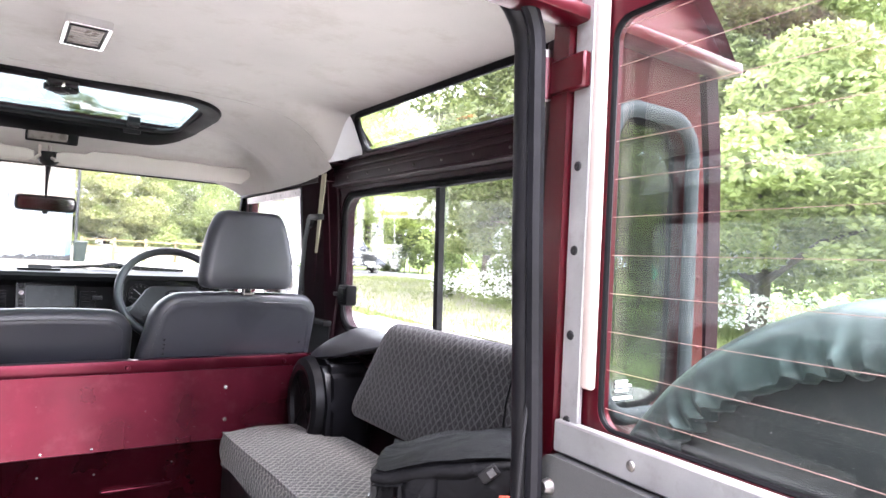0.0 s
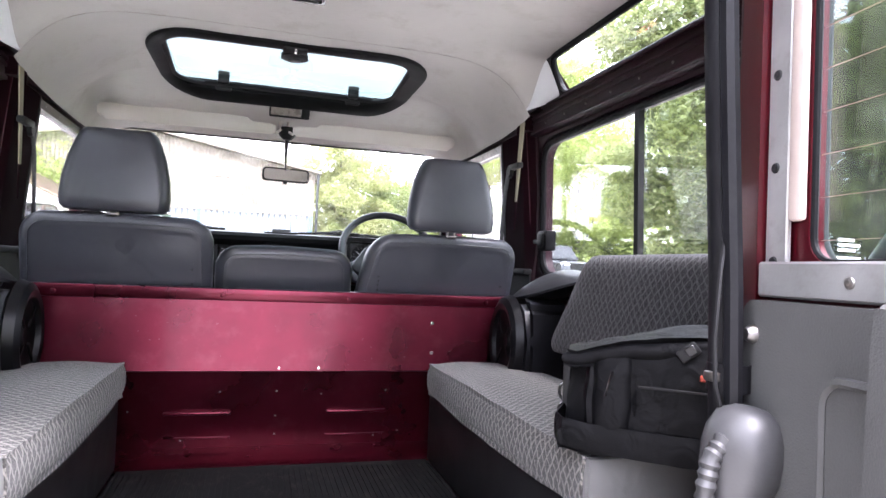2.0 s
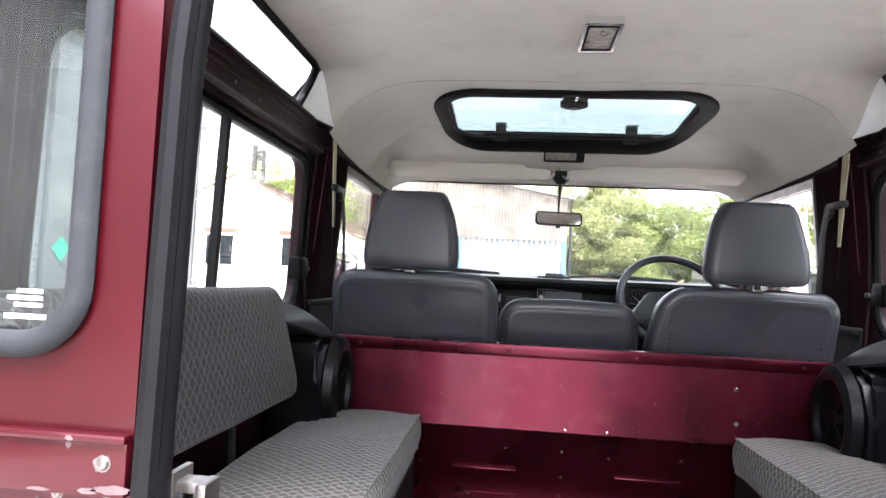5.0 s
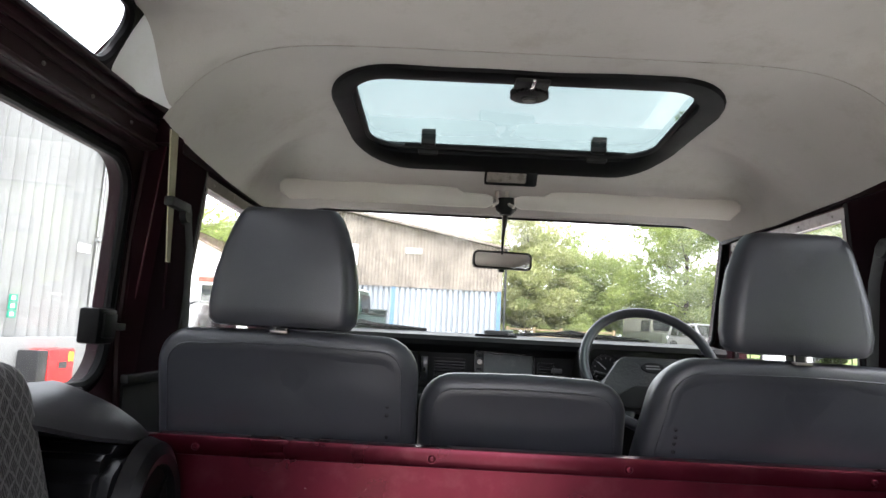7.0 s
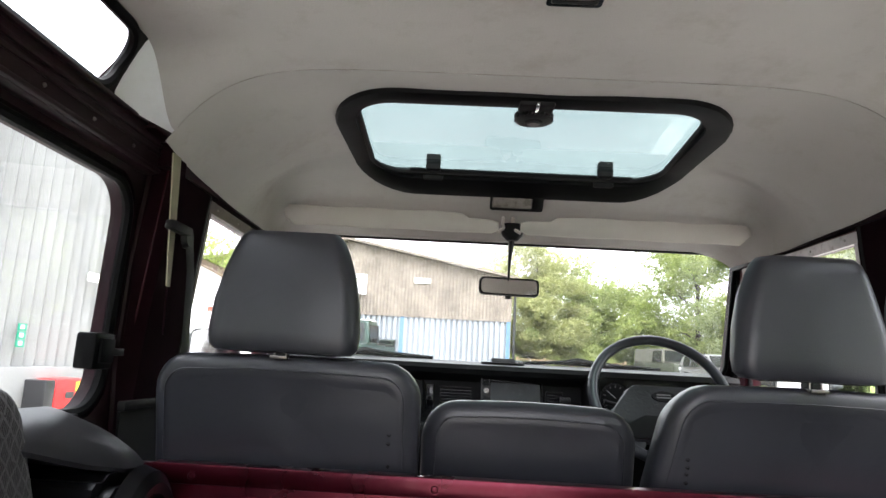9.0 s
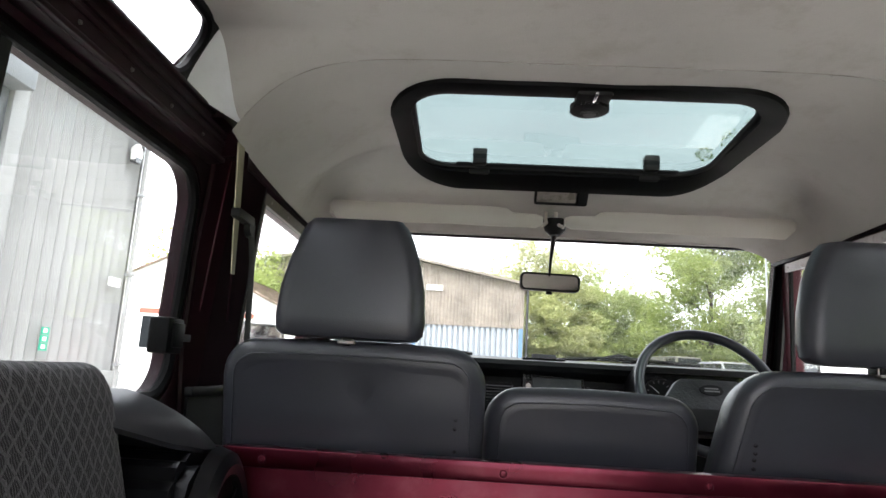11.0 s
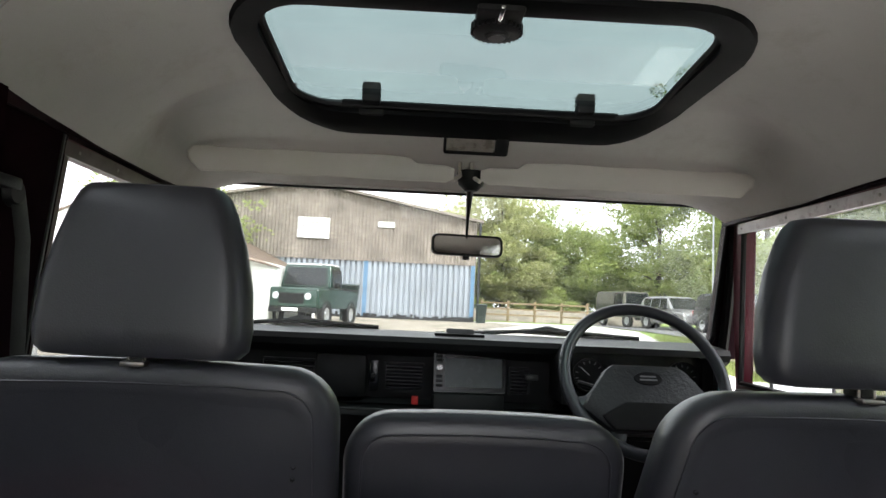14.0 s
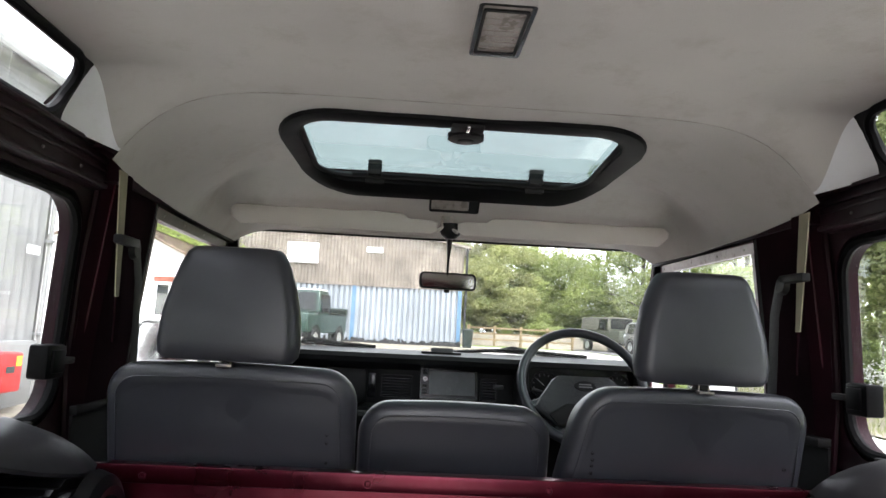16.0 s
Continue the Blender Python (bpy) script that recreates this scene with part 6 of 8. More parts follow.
part("side_clip", B(-0.016, -0.002, 0.03, 0.055, 0.06, 0.15, 0.004, 2, BAGM), STRAP, bag)
part("ring", tube([BAGM @ Vector((-0.012 + 0.012 * math.cos(a), 0.04, 0.085 + 0.016 * math.sin(a))) for a in (2 * math.pi * k / 16 for k in range(16))], 0.003, 6, True), CHROME, bag, "steel strap ring")
part("ring", tube([BAGM @ Vector((-0.012 + 0.012 * math.cos(a), 0.04, 0.05 + 0.016 * math.sin(a))) for a in (2 * math.pi * k / 16 for k in range(16))], 0.003, 6, True), CHROME, bag, "steel strap ring")
part("strap", tube([BAGM @ Vector(q) for q in ((-0.012, 0.05, 0.045), (-0.012, -0.02, 0.036), (0.005, -0.046, 0.033), (0.06, -0.056, 0.03), (0.14, -0.057, 0.029), (0.21, -0.056, 0.029), (0.27, -0.05, 0.028))], 0.0035, 10, False, 7.0, (0, 0, 1)), BAG, bag, "wide black carrying strap")
part("paper", B(0.16, 0.20, 0.05, 0.075, BH + 0.004, BH + 0.01, 0.002, 1, BAGM), WHITE_MARK, bag, "small white label on the lid")

# ---- door mirrors outside ----
for s in (-1, 1):
    dm = thing("door_mirror", (s * 0.99, 0.98, 1.2), "tall door mirror in a thin grey rim outside the front door", "door mirror", "door mirrors")
    m_ = Matrix.Translation((s * 0.992, 0.955, 1.294)) @ Matrix.Rotation(radians(-s * 13), 4, "Z") @ Matrix.Rotation(radians(-8), 4, "X")
    ml2 = rounded(-0.082, 0.082, -0.112, 0.112, 0.03, 6)
    part("housing", loft([[m_ @ Vector((x * k, y, z * k)) for x, z in ml2] for y, k in ((0.001, 0.99), (0.012, 1.03), (0.035, 0.95), (0.05, 0.6))]), BLACK, dm)
    part("rim", tube([m_ @ Vector((x, -0.001, z)) for x, z in ml2], 0.005, 8, True), GREY_PLASTIC, dm, "thin grey rubber rim")
    bm = bmesh.new()
    bm.faces.new([bm.verts.new(m_ @ Vector((x, -0.001, z))) for x, z in rounded(-0.081, 0.081, -0.111, 0.111, 0.029, 6)])
    part("mirror_face", bm, MIRROR, dm, "silvered mirror glass")
    part("arm", tube([(s * 0.875, 1.05, 1.2), (s * 0.93, 1.04, 1.21), (s * 0.985, 0.995, 1.23)], 0.012, 8), BLACK, dm)


# ---- outside: ground ----
def ground_mat():
    m = bpy.data.materials.new("yard_ground")
    m.use_nodes = True
    n, l = m.node_tree.nodes, m.node_tree.links
    b = n["Principled BSDF"]
    b.inputs["Roughness"].default_value = 0.95
    b.inputs["Specular IOR Level"].default_value = 0.1
    geo = n.new("ShaderNodeNewGeometry")
    n1 = n.new("ShaderNodeTexNoise")
    n1.inputs["Scale"].default_value = 0.7
    n1.inputs["Detail"].default_value = 8
    n2 = n.new("ShaderNodeTexNoise")
    n2.inputs["Scale"].default_value = 14
    n2.inputs["Detail"].default_value = 6
    for q in (n1, n2):
        l.new(geo.outputs["Position"], q.inputs["Vector"])
    mixf = n.new("ShaderNodeMath")
    mixf.operation = "MULTIPLY_ADD"
    mixf.inputs[1].default_value = 0.5
    l.new(n1.outputs["Fac"], mixf.inputs[0])
    half = n.new("ShaderNodeMath")
    half.operation = "MULTIPLY"
    half.inputs[1].default_value = 0.5
    l.new(n2.outputs["Fac"], half.inputs[0])
    l.new(half.outputs[0], mixf.inputs[2])
    ramp = n.new("ShaderNodeValToRGB")
    ramp.color_ramp.elements[0].position = 0.35
    ramp.color_ramp.elements[0].color = (0.06, 0.105, 0.02, 1)
    ramp.color_ramp.elements[1].position = 0.66
    ramp.color_ramp.elements[1].color = (0.19, 0.25, 0.06, 1)
    l.new(mixf.outputs[0], ramp.inputs["Fac"])
    l.new(ramp.outputs["Color"], b.inputs["Base Color"])
    return m


GRASS = ground_mat()
CONCRETE = mat("pale_concrete", (0.40, 0.39, 0.365), 0.9, 0, 0.14, 0.6, 0.3, 20, spec=0.2, fine=0.25, dirt=(0.28, 0.26, 0.22), dirt_amount=0.5)
GRAVEL = mat("earth_and_gravel", (0.19, 0.168, 0.14), 0.95, 0, 0.35, 0.8, 0.6, 12, spec=0.1, fine=0.6, dirt=(0.11, 0.13, 0.05), dirt_amount=0.6)
ASPHALT = mat("grey_asphalt", (0.10, 0.10, 0.10), 0.9, 0, 0.15, 0.8, 0.4, 30, spec=0.2, fine=0.4)
CLAD_GREY = mat("grey_painted_cladding", (0.255, 0.255, 0.252), 0.6, 0.0, 0.08, 0.5, 0.1, 6, dirt=(0.11, 0.105, 0.1), dirt_amount=0.35)
CLAD_OLD = mat("weathered_cement_cladding", (0.195, 0.165, 0.14), 0.9, 0, 0.3, 1.1, 0.3, 9, fine=0.7, dirt=(0.27, 0.235, 0.2), dirt_amount=0.5)
CLAD_BLUE = mat("faded_blue_sheeting", (0.25, 0.275, 0.31), 0.55, 0, 0.15, 0.6, 0.1, 6, dirt=(0.17, 0.16, 0.155), dirt_amount=0.55)
WHITE_WALL = mat("white_render", (0.82, 0.81, 0.78), 0.85, 0, 0.04, 0.8, 0.2, 10, dirt=(0.6, 0.58, 0.5), dirt_amount=0.25)
ROOF_TILE = mat("brown_roof_tiles", (0.16, 0.11, 0.08), 0.85, 0, 0.25, 2, 0.3, 8, dirt=(0.2, 0.2, 0.1), dirt_amount=0.4)
BRICK = mat("red_brick", (0.28, 0.09, 0.06), 0.85, 0, 0.25, 6, 0.3, 20)
DARK = mat("dark_opening", (0.02, 0.02, 0.022), 0.3, 0, 0.2, 4)
JAMB = mat("dark_grey_steel", (0.085, 0.09, 0.097), 0.5, 0.0, 0.12, 2, 0.05, 40, dirt=(0.2, 0.2, 0.2), dirt_amount=0.4)
GREY_DOOR = mat("grey_steel_door", (0.15, 0.162, 0.17), 0.5, 0.0, 0.1, 2, 0.05, 40)
GREEN_SIGN = mat("green_sign", (0.0, 0.30, 0.18), 0.5, 0, 0.05)
YELLOW_SIGN = mat("yellow_sign", (0.8, 0.65, 0.05), 0.5, 0, 0.05)
WHITE_PAINT = mat("white_paint", (0.8, 0.8, 0.78), 0.5, 0, 0.04, 3)
RED_BOX = mat("red_box", (0.6, 0.03, 0.03), 0.5, 0, 0.06)
TIMBER = mat("weathered_timber", (0.24, 0.17, 0.10), 0.85, 0, 0.25, 5, 0.3, 30)
BARK = mat("tree_bark", (0.10, 0.085, 0.065), 0.95, 0, 0.3, 5, 0.8, 25)
GALV = mat("galvanised_steel", (0.45, 0.46, 0.47), 0.45, 0.8, 0.12, 6)
CAR_GREEN = mat("dark_green_car_paint", (0.006, 0.03, 0.02), 0.3, 0.1, 0.1, 3, coat=0.5)
CAR_OLIVE = mat("olive_car_paint", (0.045, 0.052, 0.036), 0.55, 0, 0.12, 3)
CAR_SILVER = mat("silver_car_paint", (0.25, 0.25, 0.25), 0.3, 0.35, 0.05, 3, coat=0.5)
CAR_DARK = mat("dark_grey_car_paint", (0.05, 0.053, 0.06), 0.25, 0.4, 0.05, 3, coat=0.6)
BIN_GREEN = mat("dark_green_plastic", (0.006, 0.016, 0.013), 0.5, 0, 0.15, 4)
CAR_GLASS = mat("dark_car_glass", (0.012, 0.014, 0.016), 0.12, 0, 0.1, 3, spec=0.4)
HEADLIGHT = mat("headlamp_lens", (0.6, 0.62, 0.63), 0.1, 0.3, 0.05, 30)

bm = bmesh.new()
# one sheet, finer near the vehicle, out to the horizon
radii = [0, 1.5, 3, 4.5, 6, 8, 10, 12.5, 15, 18, 21, 25, 30, 36, 44, 60, 90, 160, 400, 1200, 3500]
rings = []
for r in radii:
    if r == 0:
        rings.append([bm.verts.new((0, -1, 0))])
    else:
        rings.append([bm.verts.new((r * math.cos(a), r * math.sin(a) - 1, ground_z(r * math.cos(a), r * math.sin(a) - 1) + (0.0 if r < 100 else (r - 100) * 0.004))) for a in (2 * math.pi * k / 72 for k in range(72))])
for a, c in zip(rings, rings[1:]):
    for k in range(72):
        bm.faces.new(list(dict.fromkeys([a[k % len(a)], a[(k + 1) % len(a)], c[(k + 1) % len(c)], c[k % len(c)]])))
structure("ground", bm, GRASS, "rough green grass reaching to the distance", "ground")


def ground_sheet(name, outline, material, label, lift, step=1.0):
    """A paved or bare area that lies on the ground sheet, cut to an outline."""
    def inside(x, y):
        c = False
        for (xa, ya), (xb, yb) in zip(outline, outline[1:] + outline[:1]):
            if (ya > y) != (yb > y) and x < (xb - xa) * (y - ya) / (yb - ya) + xa:
                c = not c
        return c
    bm = bmesh.new()
    x0, x1 = min(p[0] for p in outline), max(p[0] for p in outline)
    y0, y1 = min(p[1] for p in outline), max(p[1] for p in outline)
    vs = {}
    nx, ny = int((x1 - x0) / step) + 1, int((y1 - y0) / step) + 1
    def vert(i, j):
        if (i, j) not in vs:
            x, y = x0 + i * step, y0 + j * step
            w = 0.25 * step * noise.noise((x * 0.9, y * 0.9, 3))
            vs[i, j] = bm.verts.new((x + w, y - w, ground_z(x + w, y - w) + lift))
        return vs[i, j]
    for i in range(nx):
        for j in range(ny):
            if inside(x0 + (i + 0.5) * step, y0 + (j + 0.5) * step):
                bm.faces.new((vert(i, j), vert(i + 1, j), vert(i + 1, j + 1), vert(i, j + 1)))
    return structure(name, bm, material, label, "ground" if "ground" in name else "pavement")


ground_sheet("pavement", [(-16, -14), (6.0, -14), (6.6, 2), (6.9, 8), (6.4, 11), (6.0, 13), (6.3, 15), (7.5, 19), (9, 26), (9.5, 34), (3, 34), (-3, 27.5), (-10, 27), (-16, 20)], CONCRETE, "pale sunlit concrete yard", 0.02, 0.22)
ground_sheet("ground_verge", [(-12, 19), (-1.2, 18.8), (1.5, 21.5), (4.5, 27.5), (3.5, 30), (-14, 30)], GRAVEL, "strip of earth and weeds along the barn", 0.045, 0.4)
ground_sheet("ground_shed_side", [(-5.3, -13), (-3.4, -13), (-3.1, 0), (-3.4, 8.5), (-5.0, 11.5), (-9, 11.5), (-9, 8.2), (-5.3, 8.2)], GRAVEL, "strip of brown earth along the shed", 0.05, 0.3)
ground_sheet("ground_bare", [(6.9, 6), (8, 5), (11, 12), (14, 20), (9.0, 21), (7.2, 15)], GRAVEL, "worn earth beside the yard", 0.04, 0.5)
bm = bmesh.new()
grid_sheet(bm, steps(1.5, 14.0, 40), steps(38.9, 42.0, 10), lambda x, y: ground_z(x, y) - 0.03 + (0.75 + 0.25 * noise.noise((x * 0.7, y, 1))) * smooth(38.9, 40.3, y))
structure("ground_bank", bm, GRAVEL, "low bank of bare brown earth behind the fence", "ground")
ground_sheet("road", [(9.8, 22), (16, 20), (19, 28), (19, 41), (10.5, 41), (9.6, 37)], ASPHALT, "grey parking strip", 0.035, 0.6)


# ---- outside: buildings ----
def corrugated(p0, p1, z0, z1, pitch=0.2, depth=0.03, top=None):
    """A ribbed sheet from p0 to p1 on the plan, z0 to z1 or to top(t)."""
    bm = bmesh.new()
    p0, p1 = Vector((*p0, 0)), Vector((*p1, 0))
    d = (p1 - p0)
    L = d.length
    d.normalize()
    nrm = Vector((d.y, -d.x, 0))
    n = max(2, int(L / pitch))
    prev = None
    for i in range(n * 4 + 1):
        t = i / (n * 4)
        o = depth * (0.5 + 0.5 * math.cos(2 * math.pi * i / 4))
        p = p0 + d * L * t + nrm * o
        zt = top(t) if top else z1
        row = [bm.verts.new((p.x, p.y, z0)), bm.verts.new((p.x, p.y, zt))]
        if prev:
            bm.faces.new((prev[0], row[0], row[1], prev[1]))
        prev = row
    return bm


def ribbed(p0, p1, z0, z1, pitch, depth):
    """Box-profile sheeting: flat faces parted by narrow deep grooves."""
    bm = bmesh.new()
    p0, p1 = Vector((*p0, 0)), Vector((*p1, 0))
    d = (p1 - p0)
    n = int(d.length / pitch)
    d.normalize()
    nrm = Vector((d.y, -d.x, 0))
    rnd = random.Random(8)
    prev = None
    for i in range(n):
        lift = 0.012 * rnd.random()
        for f, o in ((0.0, 0.0), (0.1, 1.0), (0.68, 1.0), (0.78, 0.0)):
            p = p0 + d * pitch * (i + f) + nrm * depth * o
            row = [bm.verts.new((p.x, p.y, z0 + 0.1 * rnd.random())), bm.verts.new((p.x, p.y, z1 - lift))]
            if prev:
                bm.faces.new((prev[0], row[0], row[1], prev[1]))
            prev = row
    return bm


def wall_block(p0, p1, thick, z0, top):
    """A wall slab from p0 to p1 with its top edge given by (t, z) points."""
    p0, p1 = Vector((*p0, 0)), Vector((*p1, 0))
    d = (p1 - p0).normalized()
    nrm = Vector((-d.y, d.x, 0)) * thick
    loop = [(0, z0), (1, z0)] + [(t, z) for t, z in reversed(top)]
    bm = bmesh.new()
    a = [bm.verts.new(p0.lerp(p1, t) + Vector((0, 0, z))) for t, z in loop]
    c = [bm.verts.new(p0.lerp(p1, t) + nrm + Vector((0, 0, z))) for t, z in loop]
    n = len(loop)
    bm.faces.new(a)
    bm.faces.new(list(reversed(c)))
    for i in range(n):
        bm.faces.new((a[i], c[i], c[(i + 1) % n], a[(i + 1) % n]))
    return bm


# grey shed beside the vehicle
SX, SY = -5.35, 8.1
shed = thing("metal_shed", (SX, -2, 0.2), "pale grey corrugated metal shed with steel doors", "shed")
part("cladding", corrugated((SX, SY), (SX, -12.0), 0.1, 4.72, 0.21, 0.06), CLAD_GREY, shed, "pale grey ribbed cladding", False)
part("end_wall", corrugated((SX - 9, SY), (SX, SY), 0.1, 4.72, 0.19, 0.035, lambda t: 4.72 + 1.3 * (1 - abs(2 * t - 1))), CLAD_GREY, shed, "", False)
part("back", wall_block((SX - 9, -12), (SX - 9, SY), 0.1, 0, [(0, 4.7), (1, 4.7)]), CLAD_GREY, shed, "", False)
bm = bmesh.new()
for x0, x1, za, zb in ((SX + 0.22, SX - 4.5, 4.70, 6.1), (SX - 9.2, SX - 4.5, 4.70, 6.1)):
    q = [bm.verts.new(p) for p in ((x0, -12.3, za), (x0, SY + 0.2, za), (x1, SY + 0.2, zb), (x1, -12.3, zb), (x0, -12.3, za + 0.08), (x0, SY + 0.2, za + 0.08), (x1, SY + 0.2, zb + 0.08), (x1, -12.3, zb + 0.08))]
    for f in ((0, 1, 2, 3), (7, 6, 5, 4), (0, 4, 5, 1), (1, 5, 6, 2), (2, 6, 7, 3), (3, 7, 4, 0)):
        bm.faces.new([q[i] for i in f])
part("roof", bm, GALV, shed, "", False)
part("gutter", tube([(SX + 0.16, -12.2, 4.68), (SX + 0.16, SY + 0.2, 4.68)], 0.07, 8), GALV, shed)
part("downpipe", tube([(SX + 0.09, SY - 0.12, 4.6), (SX + 0.09, SY - 0.12, 0.25)], 0.035, 8), CLAD_GREY, shed, "pale grey downpipe")
for z in (1.1, 2.4, 3.6):
    part("pipe_bracket", B(SX + 0.03, SX + 0.14, SY - 0.17, SY - 0.07, z, z + 0.04), GALV, shed)
alarm = part("alarm_box", prism_x([(SY - 0.47, 4.08), (SY - 0.29, 4.08), (SY - 0.26, 4.25), (SY - 0.38, 4.35), (SY - 0.5, 4.25)], SX + 0.03, SX + 0.11, 0.01), WHITE_PAINT, shed, "white alarm box with a dark base")
part("alarm_base", B(SX + 0.03, SX + 0.115, SY - 0.46, SY - 0.30, 4.05, 4.13), CAR_DARK, alarm)
part("sign", B(SX + 0.066, SX + 0.08, SY - 0.62, SY - 0.32, 2.2, 2.32), WHITE_PAINT, shed, "small white sign")
for z in (1.26, 1.355, 1.45):
    g = part("fire_sign", B(SX + 0.066, SX + 0.08, 6.23, 6.37, z, z + 0.085), GREEN_SIGN, shed, "small green safety sign")
    part("sign_mark", B(SX + 0.08, SX + 0.083, 6.26, 6.33, z + 0.02, z + 0.07), WHITE_PAINT, g)
part("skirting", B(SX - 0.02, SX + 0.09, 5.2, SY, 0.05, 1.03, 0.01), CLAD_GREY, shed, "smooth painted base course")
# roller shutter between grey jambs
shutter = part("roller_shutter", B(SX + 0.02, SX + 0.07, 0.3, 4.5, 0.15, 3.95), GREY_DOOR, shed, "grey roller shutter")
for i in range(46):
    z = 0.2 + i * 0.08
    part("shutter_slat", B(SX + 0.07, SX + 0.088, 0.35, 4.46, z, z + 0.06, 0.006, 1), GREY_DOOR, shutter, "", False)
part("shutter_box", B(SX + 0.03, SX + 0.4, 0.2, 5.0, 3.95, 4.4, 0.02), GREY_DOOR, shed, "grey shutter housing")
jamb = part("shutter_jamb", B(SX + 0.03, SX + 0.14, 4.5, 4.97, 0.15, 4.4, 0.01), JAMB, shed, "dark grey steel jamb")
part("shutter_jamb", B(SX + 0.03, SX + 0.14, -0.15, 0.32, 0.15, 4.4, 0.01), JAMB, shed)
part("jamb_post", B(SX + 0.03, SX + 0.19, 4.98, 5.2, 0.15, 4.45, 0.01), CLAD_GREY, shed, "pale painted post")
m_ = Matrix.Translation((SX + 0.145, 4.74, 1.45)) @ Matrix.Rotation(radians(45), 4, "X")
part("diamond_sign", B(0, 0.006, -0.1, 0.1, -0.1, 0.1, 0, 1, m_), GREEN_SIGN, jamb, "green diamond sign")
lamp = part("flood_lamp", B(SX + 0.22, SX + 0.34, 5.29, 5.43, 4.3, 4.4, 0.02), JAMB, shed, "small dark flood lamp")
part("lamp_bracket", tube([(SX + 0.05, 5.36, 4.42), (SX + 0.2, 5.36, 4.47), (SX + 0.28, 5.36, 4.38)], 0.02, 6), DARK, lamp)
part("warning_sign", B(SX + 0.065, SX + 0.08, -2.7, -2.35, 1.5, 1.9), YELLOW_SIGN, shed, "yellow warning sign")
part("hydrant_box", B(SX + 0.1, SX + 0.38, 6.65, 7.2, 0.42, 0.9, 0.03), RED_BOX, shed, "red fire extinguisher box")
part("box_notice", B(SX + 0.38, SX + 0.386, 7.05, 7.15, 0.74, 0.86), YELLOW_SIGN, shed)
part("box_window", B(SX + 0.38, SX + 0.386, 6.85, 7.02, 0.66, 0.74), DARK, shed)
part("box_side", B(SX + 0.1, SX + 0.37, 6.45, 6.645, 0.42, 0.89, 0.02), DARK, shed, "black side of the extinguisher box")

# white rendered house, gable towards the yard
def window_unit(parent, o, w, h, lintel=True, name="window"):
    """A white framed window with a dark pane, a sill and a brick lintel on a wall that faces -y. o: lower left corner."""
    x, y, z = o
    win = part(name, plate([(x, z), (x + w, z), (x + w, z + h), (x, z + h)], [[(x + 0.06, z + 0.06), (x + w / 2 - 0.03, z + 0.06), (x + w / 2 - 0.03, z + h - 0.06), (x + 0.06, z + h - 0.06)], [(x + w / 2 + 0.03, z + 0.06), (x + w - 0.06, z + 0.06), (x + w - 0.06, z + h - 0.06), (x + w / 2 + 0.03, z + h - 0.06)]], lambda u, v, d: (u, y - 0.03 + d, v), 0.05), WHITE_PAINT, parent, "white window frame", False)
    part("pane", B(x + 0.04, x + w - 0.04, y - 0.012, y - 0.004, z + 0.04, z + h - 0.04), CAR_GLASS, win, "dark glass", False)
    part("sill", B(x - 0.06, x + w + 0.06, y - 0.09, y + 0.01, z - 0.06, z, 0.01), WHITE_PAINT, win)
    if lintel:
        part("lintel", B(x - 0.05, x + w + 0.05, y - 0.02, y + 0.01, z + h + 0.02, z + h + 0.16), BRICK, win, "red brick lintel", False)


house = thing("white_house", (-8, 17, 0.65), "low white rendered house with a brown tiled gable roof", "house")
HY = 16.6
hx0, hxa, hx1, hz, ha = -12.0, -8.5, -5.0, 2.55, 4.19
part("wall", wall_block((hx0, HY), (hx1, HY), 0.25, 0.4, [(0, hz), (0.5, ha), (1, hz)]), WHITE_WALL, house, "white rendered gable wall", False)
part("wall", wall_block((hx1, HY), (hx1 + 0.6, HY + 9), 0.25, 0.4, [(0, hz), (1, hz)]), WHITE_WALL, house, "", False)
part("wall", wall_block((hx0, HY + 9), (hx0, HY), 0.25, 0.4, [(0, hz), (1, hz)]), WHITE_WALL, house, "", False)
for s in (-1, 1):
    bm = bmesh.new()
    e = Vector((hx1 if s > 0 else hx0, 0, hz)) - Vector((hxa, 0, ha))
    over = e * 1.07
    q = [Vector((hxa, HY - 0.08, ha + 0.0)), Vector((hxa, HY + 9.2, ha + 0.0)), Vector((hxa, HY + 9.2, ha + 0.0)) + over, Vector((hxa, HY - 0.08, ha + 0.0)) + over]
    vs = [bm.verts.new(p) for p in q] + [bm.verts.new(p + Vector((0, 0, 0.05))) for p in q]
    for f in ((0, 1, 2, 3), (7, 6, 5, 4), (0, 4, 5, 1), (1, 5, 6, 2), (2, 6, 7, 3), (3, 7, 4, 0)):
        bm.faces.new([vs[i] for i in f])
    roof = part("roof", bm, ROOF_TILE, house, "brown tiled roof slope", False)
    bm = bmesh.new()
    for i in range(14):
        t = i / 14
        p = q[0].lerp(q[3], t)
        box(bm, p.x - 0.02, p.x + 0.02, p.y, p.y + 9.4, p.z + 0.05, p.z + 0.075)
    part("tile_course", bm, ROOF_TILE, roof, "", False)
window_unit(house, (-9.42, HY, 1.41), 0.96, 1.0)
window_unit(house, (-7.06, HY, 1.45), 0.8, 0.95)
BELL_POST = mat("dark_weathered_timber", (0.06, 0.055, 0.05), 0.9, 0, 0.25, 5, 0.3, 30)
bell = part("bell_post", B(-8.70, -8.57, 18.0, 18.15, 3.95, 5.40, 0.01), BELL_POST, house, "weathered timber post of the bell frame")
